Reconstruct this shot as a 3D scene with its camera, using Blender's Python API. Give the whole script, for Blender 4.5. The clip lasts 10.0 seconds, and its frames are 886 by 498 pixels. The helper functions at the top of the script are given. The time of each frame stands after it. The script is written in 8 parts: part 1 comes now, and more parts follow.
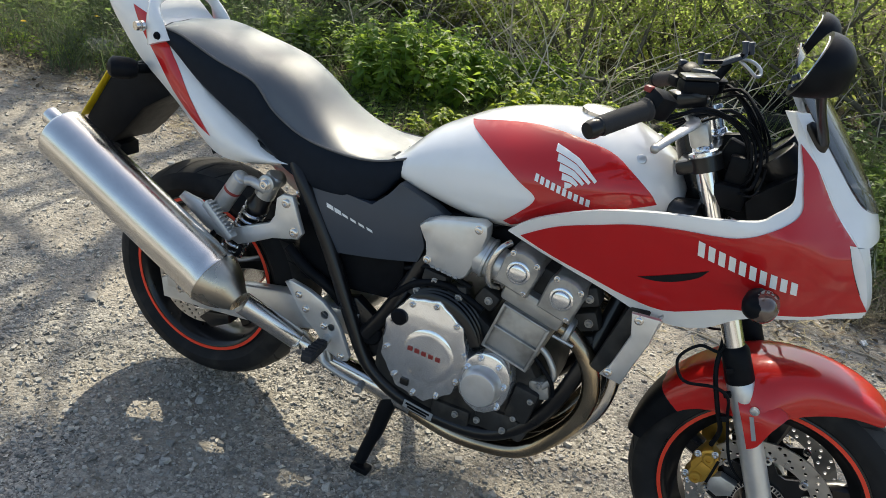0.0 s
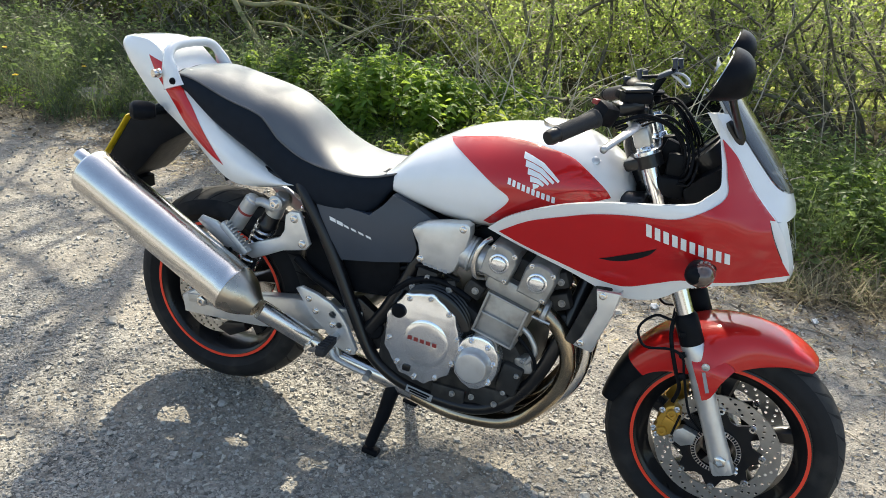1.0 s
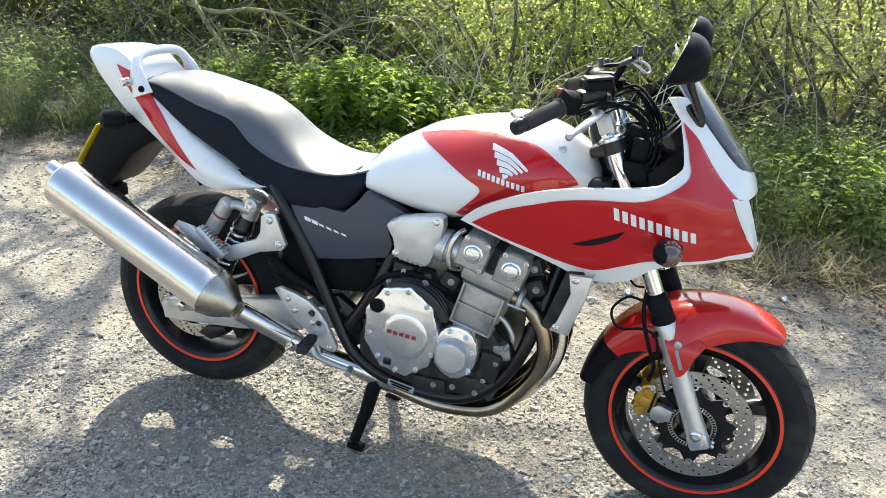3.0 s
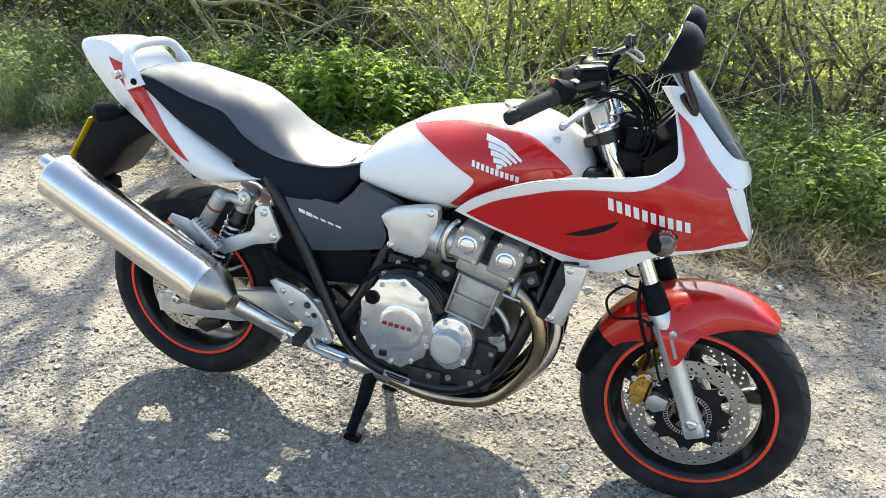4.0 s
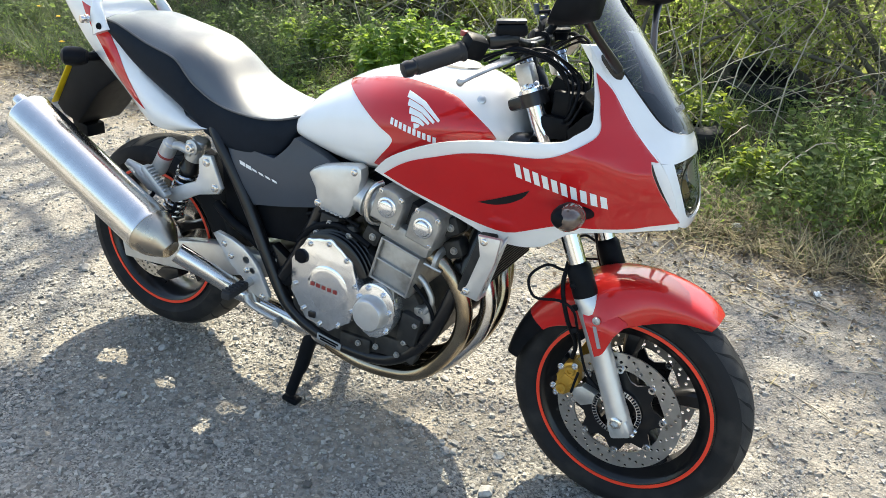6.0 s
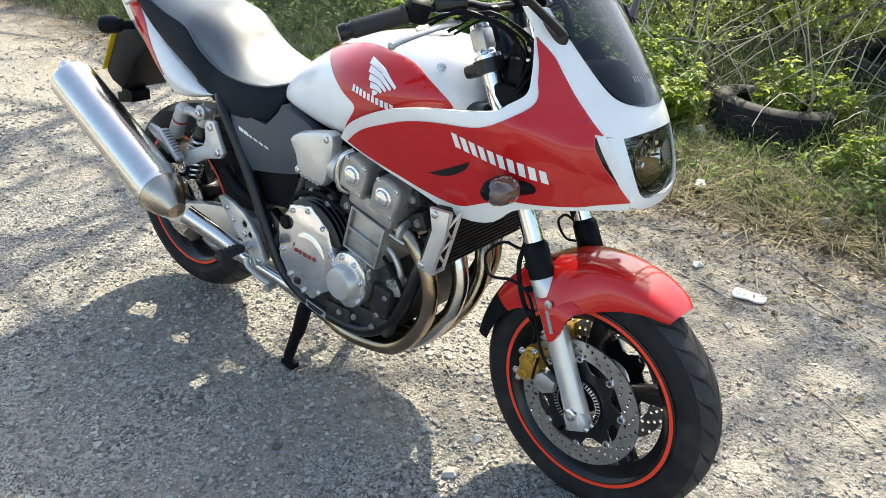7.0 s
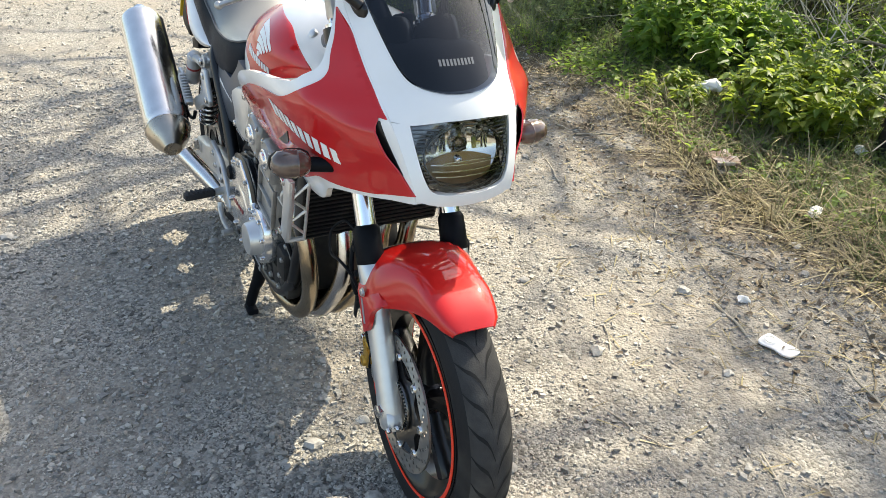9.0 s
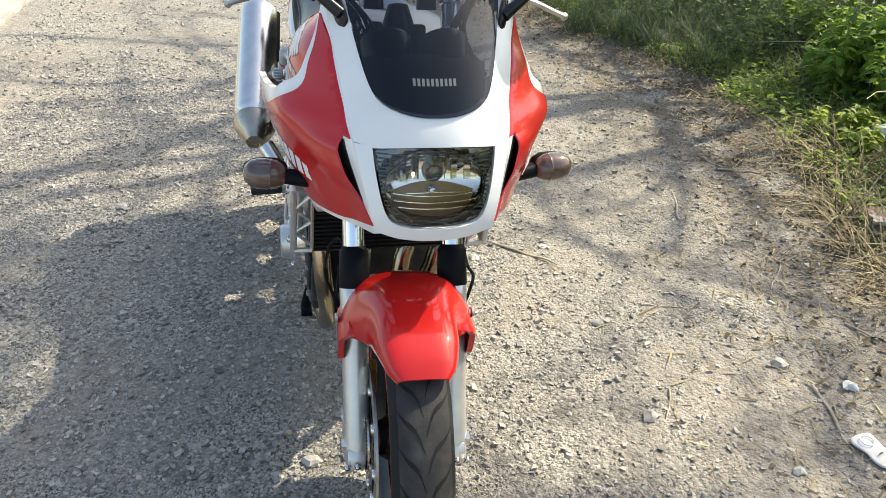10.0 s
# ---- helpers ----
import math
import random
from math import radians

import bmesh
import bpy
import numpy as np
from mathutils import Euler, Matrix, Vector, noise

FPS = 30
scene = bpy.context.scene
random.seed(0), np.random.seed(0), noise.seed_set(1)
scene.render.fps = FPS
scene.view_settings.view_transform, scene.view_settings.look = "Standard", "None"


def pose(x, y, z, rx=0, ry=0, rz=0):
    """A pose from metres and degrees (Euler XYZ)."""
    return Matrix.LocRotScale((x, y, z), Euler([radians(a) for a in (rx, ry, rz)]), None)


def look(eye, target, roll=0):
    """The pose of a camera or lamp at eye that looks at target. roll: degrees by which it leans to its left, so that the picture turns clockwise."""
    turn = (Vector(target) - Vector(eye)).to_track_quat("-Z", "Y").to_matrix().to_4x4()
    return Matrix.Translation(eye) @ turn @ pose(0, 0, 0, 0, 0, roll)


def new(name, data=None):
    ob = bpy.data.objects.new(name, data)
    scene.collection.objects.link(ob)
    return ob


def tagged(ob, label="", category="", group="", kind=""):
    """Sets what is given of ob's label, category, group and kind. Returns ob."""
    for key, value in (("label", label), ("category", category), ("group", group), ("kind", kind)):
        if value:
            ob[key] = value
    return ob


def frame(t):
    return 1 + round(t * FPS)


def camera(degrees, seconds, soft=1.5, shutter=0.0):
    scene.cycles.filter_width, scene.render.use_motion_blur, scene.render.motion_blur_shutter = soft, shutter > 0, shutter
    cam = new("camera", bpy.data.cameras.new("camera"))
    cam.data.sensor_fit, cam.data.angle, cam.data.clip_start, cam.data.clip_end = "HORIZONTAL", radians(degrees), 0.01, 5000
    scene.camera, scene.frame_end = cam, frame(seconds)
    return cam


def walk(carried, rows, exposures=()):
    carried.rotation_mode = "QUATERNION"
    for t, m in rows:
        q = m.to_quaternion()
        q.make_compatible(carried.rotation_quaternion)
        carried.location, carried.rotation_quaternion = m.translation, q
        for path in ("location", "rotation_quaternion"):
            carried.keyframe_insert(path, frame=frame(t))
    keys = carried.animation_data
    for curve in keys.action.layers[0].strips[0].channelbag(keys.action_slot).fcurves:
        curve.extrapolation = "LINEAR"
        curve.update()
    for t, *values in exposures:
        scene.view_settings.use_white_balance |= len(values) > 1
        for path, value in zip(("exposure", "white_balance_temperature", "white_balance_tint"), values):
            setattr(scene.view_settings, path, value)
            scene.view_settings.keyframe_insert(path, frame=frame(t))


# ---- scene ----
# camera and its walk
cam = camera(57.7, 10.0, soft=0.7)
PATH = [
    (0, (1.263, -1.693, 1.467), (0.651, 0.005, 0.607), 9.0),
    (0.5, (1.318, -1.88, 1.507), (0.703, -0.16, 0.691), 6.4),
    (1, (1.343, -1.979, 1.524), (0.763, -0.237, 0.732), 6.0),
    (1.5, (1.366, -2.003, 1.527), (0.817, -0.246, 0.746), 5.2),
    (2, (1.362, -2.011, 1.526), (0.824, -0.251, 0.742), 4.9),
    (3.5, (1.363, -2.019, 1.52), (0.842, -0.258, 0.729), 3.7),
    (4, (1.368, -2.014, 1.521), (0.853, -0.258, 0.715), 3.7),
    (4.5, (1.382, -1.996, 1.516), (0.856, -0.25, 0.697), 2.8),
    (5, (1.463, -1.945, 1.508), (0.858, -0.223, 0.691), 2.8),
    (5.5, (1.659, -1.866, 1.477), (0.905, -0.231, 0.606), 3.8),
    (6, (1.815, -1.749, 1.461), (1.019, -0.126, 0.606), 4.2),
    (6.2, (1.864, -1.688, 1.438), (1.05, -0.07, 0.59), 4.5),
    (7.3, (2.304, -1.349, 1.433), (1.103, -0.046, 0.504), 1.1),
    (7.5, (2.364, -1.263, 1.426), (1.139, 0.014, 0.493), 1.3),
    (8, (2.485, -1.077, 1.446), (1.19, 0.133, 0.518), 1.8),
    (8.5, (2.652, -0.868, 1.438), (1.209, 0.1, 0.447), 1.8),
    (9, (2.73, -0.687, 1.434), (1.203, 0.16, 0.459), 1.5),
    (9.5, (2.705, -0.477, 1.428), (1.106, 0.225, 0.453), 1.6),
    (10, (2.727, -0.253, 1.424), (1.028, 0.146, 0.447), 1.6),
]
walk(cam, [(t, look(eye, target, roll)) for t, eye, target, roll in PATH], exposures=[(0.0, 0.93, 6900, 7), (0.5, 0.99, 6900, 7), (1.0, 1.25, 6800, 7), (1.5, 1.51, 6800, 6), (2.0, 1.60, 6800, 6), (6.0, 1.60, 6800, 6), (7.5, 1.55, 6900, 6), (8.5, 1.47, 7000, 7), (9.5, 1.42, 7050, 7), (10.0, 1.28, 7050, 7)])

# ---- light: sky and one sun, high behind the hedge ----
SUN_EL, SUN_AZ = 46.5, 108.0         # degrees above the horizon; turn of its ground direction from +x towards +y
world = bpy.data.worlds.new("sky")
scene.world = world
world.use_nodes = True
wn = world.node_tree.nodes
sky = wn.new("ShaderNodeTexSky")
sky.sky_type = 'NISHITA'
sky.sun_disc = False
sky.air_density, sky.dust_density, sky.ozone_density = 1.0, 2.2, 0.6
sky.sun_elevation = radians(SUN_EL)
sky.sun_rotation = radians(90 - SUN_AZ)
world.node_tree.links.new(sky.outputs[0], wn["Background"].inputs[0])
wn["Background"].inputs[1].default_value = 0.13
sun_data = bpy.data.lights.new("sun", 'SUN')
sun_data.energy, sun_data.angle, sun_data.color = 3.5, radians(0.53), (1.0, 0.94, 0.82)
sun = new("sun", sun_data)
sun_from = Vector((math.cos(radians(SUN_EL)) * math.cos(radians(SUN_AZ)), math.cos(radians(SUN_EL)) * math.sin(radians(SUN_AZ)), math.sin(radians(SUN_EL))))
sun.matrix_world = look(sun_from * 30, (0, 0, 0))

# ---- materials ----
def mat(name, colour, rough=0.5, metal=0.0, vary=0.12, scale=30.0, bump=0.0, bump_scale=200.0, coat=0.0, spec=0.5, rough_vary=0.1, stain=None, stain_scale=6.0, stain_amount=0.3, each=0.0):
    """A principled material with grain at two scales, a stain colour and a fine relief, all in object space (metres)."""
    m = bpy.data.materials.new(name)
    m.use_nodes = True
    nt = m.node_tree
    n, ln = nt.nodes, nt.links
    b = n["Principled BSDF"]
    tc = n.new("ShaderNodeTexCoord")
    big = n.new("ShaderNodeTexNoise")
    big.inputs["Scale"].default_value = scale
    big.inputs["Detail"].default_value = 6
    ln.new(tc.outputs["Object"], big.inputs["Vector"])
    ramp = n.new("ShaderNodeMapRange")
    ramp.inputs[1].default_value, ramp.inputs[2].default_value = 0.3, 0.7
    ramp.inputs[3].default_value, ramp.inputs[4].default_value = 1 - vary, 1 + vary
    ln.new(big.outputs["Fac"], ramp.inputs[0])
    mul = n.new("ShaderNodeVectorMath")
    mul.operation = 'SCALE'
    mul.inputs[0].default_value = colour
    ln.new(ramp.outputs[0], mul.inputs["Scale"])
    last = mul.outputs[0]
    if each:
        info = n.new("ShaderNodeObjectInfo")
        er = n.new("ShaderNodeMapRange")
        er.inputs[3].default_value, er.inputs[4].default_value = 1 - each, 1 + each
        ln.new(info.outputs["Random"], er.inputs[0])
        m2 = n.new("ShaderNodeVectorMath")
        m2.operation = 'SCALE'
        ln.new(last, m2.inputs[0])
        ln.new(er.outputs[0], m2.inputs["Scale"])
        last = m2.outputs[0]
    if stain:
        sn = n.new("ShaderNodeTexNoise")
        sn.inputs["Scale"].default_value = stain_scale
        sn.inputs["Detail"].default_value = 8
        ln.new(tc.outputs["Object"], sn.inputs["Vector"])
        sr = n.new("ShaderNodeMapRange")
        sr.inputs[1].default_value, sr.inputs[2].default_value = 0.48, 0.68
        sr.inputs[3].default_value, sr.inputs[4].default_value = 0.0, stain_amount
        ln.new(sn.outputs["Fac"], sr.inputs[0])
        mx = n.new("ShaderNodeMix")
        mx.data_type = 'RGBA'
        ln.new(sr.outputs[0], mx.inputs[0])
        ln.new(last, mx.inputs[6])
        mx.inputs[7].default_value = (*stain, 1)
        last = mx.outputs[2]
    ln.new(last, b.inputs["Base Color"])
    rr = n.new("ShaderNodeMapRange")
    rr.inputs[1].default_value, rr.inputs[2].default_value = 0.3, 0.7
    rr.inputs[3].default_value, rr.inputs[4].default_value = max(0.02, rough * (1 - rough_vary)), min(1, rough * (1 + rough_vary))
    ln.new(big.outputs["Fac"], rr.inputs[0])
    ln.new(rr.outputs[0], b.inputs["Roughness"])
    b.inputs["Metallic"].default_value = metal
    b.inputs["Specular IOR Level"].default_value = spec
    b.inputs["Coat Weight"].default_value = coat
    b.inputs["Coat Roughness"].default_value = 0.04
    if bump:
        fine = n.new("ShaderNodeTexNoise")
        fine.inputs["Scale"].default_value = bump_scale
        fine.inputs["Detail"].default_value = 4
        ln.new(tc.outputs["Object"], fine.inputs["Vector"])
        bp = n.new("ShaderNodeBump")
        bp.inputs["Strength"].default_value = bump
        bp.inputs["Distance"].default_value = 0.002
        ln.new(fine.outputs["Fac"], bp.inputs["Height"])
        ln.new(bp.outputs[0], b.inputs["Normal"])
    return m


WHITE = mat("white_paint", (0.80, 0.80, 0.79), 0.22, vary=0.02, scale=9, coat=0.6, stain=(0.62, 0.60, 0.55), stain_scale=14, stain_amount=0.12)
RED = mat("red_paint", (0.50, 0.010, 0.012), 0.45, vary=0.06, scale=5, coat=1.0, spec=0.1)
FENDER_RED = mat("fender_red_paint", (0.56, 0.013, 0.011), 0.45, vary=0.06, scale=5, coat=1.0, spec=0.1)
GREY = mat("grey_paint", (0.045, 0.056, 0.074), 0.34, vary=0.06, scale=12, spec=0.4)
BLACK = mat("black_plastic", (0.0065, 0.0075, 0.0095), 0.44, vary=0.2, scale=40, bump=0.12, bump_scale=700, stain=(0.02, 0.019, 0.018), stain_scale=18, stain_amount=0.10, spec=0.08)
BLACK_GLOSS = mat("black_enamel", (0.008, 0.008, 0.009), 0.30, vary=0.1, scale=25, coat=0.3, stain=(0.02, 0.019, 0.017), stain_scale=25, stain_amount=0.10, spec=0.25)
TREAD = mat("dusty_tread", (0.040, 0.039, 0.038), 0.75, vary=0.25, scale=30, bump=0.3, bump_scale=300, stain=(0.12, 0.112, 0.10), stain_scale=14, stain_amount=0.4, spec=0.2)
RUBBER = mat("tyre_rubber", (0.016, 0.016, 0.017), 0.70, vary=0.18, scale=25, bump=0.2, bump_scale=350, stain=(0.075, 0.07, 0.06), stain_scale=12, stain_amount=0.3, spec=0.2)
GRIP = mat("grip_rubber", (0.02, 0.02, 0.021), 0.75, vary=0.15, scale=60, bump=0.5, bump_scale=500)
VINYL = mat("seat_side_vinyl", (0.011, 0.015, 0.022), 0.46, vary=0.1, scale=40, bump=0.15, bump_scale=900, spec=0.07)
# same vinyl as the sides; tinted sheen and strong coat imitate glare on top
VINYL_GLARE = mat("seat_glare_vinyl", (0.008, 0.0105, 0.016), 0.46, vary=0.1, scale=40, bump=0.25, bump_scale=900, spec=0.9, coat=1.0)
VINYL_GLARE.node_tree.nodes["Principled BSDF"].inputs["Coat Roughness"].default_value = 0.52
for key, value in (("Sheen Weight", 0.5), ("Sheen Roughness", 0.5), ("Sheen Tint", (0.90, 1.0, 0.92, 1)), ("Coat IOR", 1.7)):
    VINYL_GLARE.node_tree.nodes["Principled BSDF"].inputs[key].default_value = value
SEAM = mat("seam_thread", (0.10, 0.10, 0.10), 0.6)
STEEL = mat("brushed_steel", (0.70, 0.68, 0.65), 0.21, metal=1.0, vary=0.05, scale=20)
STEEL_GOLD = mat("heat_tinted_steel", (0.42, 0.345, 0.245), 0.22, metal=1.0, vary=0.25, scale=12, stain=(0.13, 0.085, 0.05), stain_scale=7, stain_amount=0.85)
STEEL_WARM = mat("warm_steel", (0.50, 0.44, 0.36), 0.28, metal=1.0, vary=0.08, scale=16, stain=(0.30, 0.25, 0.19), stain_scale=18, stain_amount=0.3)
CHROME = mat("chrome", (0.80, 0.80, 0.80), 0.07, metal=1.0, vary=0.03)
ALLOY = mat("cast_alloy", (0.52, 0.52, 0.51), 0.40, metal=0.75, vary=0.08, scale=40, bump=0.15, bump_scale=500, stain=(0.20, 0.18, 0.15), stain_scale=22, stain_amount=0.35)
ALLOY_DARK = mat("grey_engine_casting", (0.40, 0.39, 0.37), 0.38, metal=0.6, vary=0.12, scale=30, bump=0.25, bump_scale=400, stain=(0.10, 0.09, 0.075), stain_scale=20, stain_amount=0.5)
POLISHED = mat("polished_cover", (0.82, 0.83, 0.84), 0.15, metal=0.9, vary=0.05, scale=18, stain=(0.50, 0.47, 0.41), stain_scale=25, stain_amount=0.25)
SILVER = mat("silver_paint", (0.64, 0.64, 0.63), 0.33, metal=0.65, vary=0.05, scale=25, stain=(0.34, 0.32, 0.28), stain_scale=20, stain_amount=0.2)
ENGINE_BLACK = mat("black_engine_paint", (0.022, 0.022, 0.022), 0.55, vary=0.3, scale=30, stain=(0.12, 0.105, 0.085), stain_scale=20, stain_amount=0.3, spec=0.3)
GOLD = mat("gold_caliper", (0.52, 0.30, 0.05), 0.36, metal=0.55, vary=0.1, scale=40)
ORANGE = mat("orange_rim_tape", (0.86, 0.055, 0.022), 0.42, vary=0.06, scale=20)
DISC = mat("brake_disc_steel", (0.52, 0.50, 0.47), 0.30, metal=0.9, vary=0.1, scale=30, stain=(0.26, 0.22, 0.18), stain_scale=20, stain_amount=0.3)
DECAL_WHITE = mat("white_decal", (0.82, 0.82, 0.80), 0.4, vary=0.02)
DECAL_RED = mat("red_decal", (0.26, 0.03, 0.025), 0.4, vary=0.03)
DECAL_GREY = mat("grey_decal", (0.30, 0.31, 0.32), 0.4, vary=0.03)
DECAL_DIM = mat("dim_decal", (0.10, 0.11, 0.125), 0.4, vary=0.1)
YELLOW = mat("yellow_plate", (0.75, 0.52, 0.02), 0.4, vary=0.05)
SPRING = mat("spring_chrome", (0.62, 0.63, 0.64), 0.2, metal=0.9, vary=0.05)


def glass(name, colour, gloss=1.0):
    """Thin tinted sheet: what is behind shows through, with a clean mirror gloss that grows at grazing angles."""
    m = bpy.data.materials.new(name)
    m.use_nodes = True
    nt = m.node_tree
    nt.nodes.remove(nt.nodes["Principled BSDF"])
    tr = nt.nodes.new("ShaderNodeBsdfTransparent")
    tr.inputs[0].default_value = (*colour, 1)
    gl = nt.nodes.new("ShaderNodeBsdfGlossy")
    gl.inputs["Color"].default_value = (gloss, gloss, gloss, 1)
    gl.inputs["Roughness"].default_value = 0.02
    fr = nt.nodes.new("ShaderNodeFresnel")
    fr.inputs["IOR"].default_value = 1.5
    mx = nt.nodes.new("ShaderNodeMixShader")
    nt.links.new(fr.outputs[0], mx.inputs[0])
    nt.links.new(tr.outputs[0], mx.inputs[1])
    nt.links.new(gl.outputs[0], mx.inputs[2])
    nt.links.new(mx.outputs[0], nt.nodes["Material Output"].inputs[0])
    return m


CLEAR = glass("clear_lens", (0.97, 0.97, 0.97))
SMOKE = glass("smoked_screen", (0.15, 0.17, 0.205))
SMOKE_LENS = mat("smoked_lens", (0.10, 0.065, 0.05), 0.12, vary=0.25, scale=60, coat=0.8)
REFLECTOR = mat("reflector", (0.70, 0.68, 0.62), 0.05, metal=1.0, vary=0.02)
BOWL = mat("lamp_bowl", (0.16, 0.155, 0.15), 0.06, metal=1.0, vary=0.1)
REFLECTOR_AMBER = mat("amber_reflector", (0.20, 0.12, 0.05), 0.32, metal=1.0, vary=0.1)
MIRROR = mat("mirror_glass", (0.85, 0.86, 0.86), 0.02, metal=1.0, vary=0.0)
from mathutils.geometry import delaunay_2d_cdt

# ---- building tools ----
def part(name, bm, material, parent=None, label="", smooth=40):
    """Links a bmesh as one mesh object under a thing or a part; edges sharper than smooth degrees stay hard."""
    bmesh.ops.recalc_face_normals(bm, faces=bm.faces[:])
    me = bpy.data.meshes.new(name)
    for f in bm.faces:
        f.smooth = smooth > 0
    for e in bm.edges:
        if len(e.link_faces) == 2 and e.calc_face_angle(0) > radians(max(smooth, 1)):
            e.smooth = False
    bm.to_mesh(me)
    bm.free()
    me.materials.append(material)
    ob = new(name, me)
    if parent:
        ob.parent = parent
    if label:
        tagged(ob, label)
    return ob


def spline(pts, steps=6, closed=False):
    """A smooth line through the points (Catmull-Rom)."""
    p = [Vector(q) for q in pts]
    n = len(p)
    out = []
    for i in range(n if closed else n - 1):
        a, b, c, d = (p[(i - 1) % n], p[i], p[(i + 1) % n], p[(i + 2) % n]) if closed else (p[max(i - 1, 0)], p[i], p[i + 1], p[min(i + 2, n - 1)])
        for k in range(steps):
            t = k / steps
            out.append(0.5 * (2 * b + (c - a) * t + (2 * a - 5 * b + 4 * c - d) * t * t + (3 * b - a - 3 * c + d) * t ** 3))
    if not closed:
        out.append(p[-1])
    return out


def curve(table, x):
    """The value at x of a smooth line through (x, value) pairs."""
    xs = [a for a, _ in table]
    if x <= xs[0]:
        return table[0][1]
    if x >= xs[-1]:
        return table[-1][1]
    i = max(k for k in range(len(xs) - 1) if xs[k] <= x)
    v = [b for _, b in table]
    h = xs[i + 1] - xs[i]
    slope = lambda k: 0.0 if len(xs) < 3 else ((v[min(k + 1, len(v) - 1)] - v[max(k - 1, 0)]) / (xs[min(k + 1, len(v) - 1)] - xs[max(k - 1, 0)]))
    t = (x - xs[i]) / h
    return v[i] * (2 * t ** 3 - 3 * t * t + 1) + v[i + 1] * (3 * t * t - 2 * t ** 3) + h * (slope(i) * (t ** 3 - 2 * t * t + t) + slope(i + 1) * (t ** 3 - t * t))


def loft(bm, rings, closed=True, caps=True):
    """Bridges rings of equally many points."""
    vs = [[bm.verts.new(p) for p in r] for r in rings]
    n = len(vs[0])
    for a, b in zip(vs, vs[1:]):
        for i in range(n if closed else n - 1):
            j = (i + 1) % n
            try:
                bm.faces.new((a[i], a[j], b[j], b[i]))
            except ValueError:
                pass
    if caps and closed:
        for r in (vs[0], vs[-1]):
            try:
                bm.faces.new(r)
            except ValueError:
                pass
    return vs


def tube(bm, pts, radius, segs=12, steps=5, smooth=True, closed=False):
    """A round tube along a line; radius is a number or one number a point."""
    line = spline(pts, steps, closed) if smooth and len(pts) > 2 else [Vector(p) for p in pts]
    n = len(line)
    rad = [radius] * n if not isinstance(radius, (list, tuple)) else [float(np.interp(i / (n - 1) * (len(radius) - 1), range(len(radius)), radius)) for i in range(n)]
    side = None
    rings = []
    for i, p in enumerate(line):
        d = (line[(i + 1) % n] - line[i - 1]) if closed else (line[min(i + 1, n - 1)] - line[max(i - 1, 0)])
        d.normalize()
        if side is None:
            side = d.orthogonal().normalized()
        side = (side - d * side.dot(d)).normalized()
        up = d.cross(side)
        rings.append([p + rad[i] * (math.cos(a) * side + math.sin(a) * up) for a in (2 * math.pi * k / segs for k in range(segs))])
    if closed:
        rings.append(rings[0])
    loft(bm, rings, caps=not closed)
    if closed:
        bmesh.ops.remove_doubles(bm, verts=bm.verts[:], dist=1e-6)
    return bm


def rod(bm, a, b, r, segs=16, r2=None):
    return tube(bm, [a, b], [r, r if r2 is None else r2], segs, smooth=False)


def revolve(bm, profile, centre, axis, segs=48, closed=False, squash=None):
    """Turns (along, radius) pairs about an axis through centre."""
    ax = Vector(axis).normalized()
    s = Vector((0, 0, 1)) if abs(ax.z) < 0.9 else Vector((1, 0, 0))
    s = (s - ax * s.dot(ax)).normalized()
    u = ax.cross(s)
    c = Vector(centre)
    k1, k2 = squash or (1, 1)
    rings = []
    for along, r in profile:
        rings.append([c + ax * along + r * (k1 * math.cos(t) * s + k2 * math.sin(t) * u) for t in (2 * math.pi * i / segs for i in range(segs))])
    if closed:
        rings.append(rings[0])
    loft(bm, rings, caps=not closed)
    if closed:
        bmesh.ops.remove_doubles(bm, verts=bm.verts[:], dist=1e-6)
    return bm


def box(bm, centre, size, bevel=0.004, turn=(0, 0, 0), segs=2):
    r = bmesh.ops.create_cube(bm, size=1.0)
    vs = r["verts"]
    m = pose(*centre, *turn) @ Matrix.Diagonal((*size, 1))
    bmesh.ops.transform(bm, matrix=m, verts=vs)
    if bevel:
        es = list({e for v in vs for e in v.link_edges})
        bmesh.ops.bevel(bm, geom=es, offset=bevel, segments=segs, affect='EDGES', profile=0.5)
    return bm


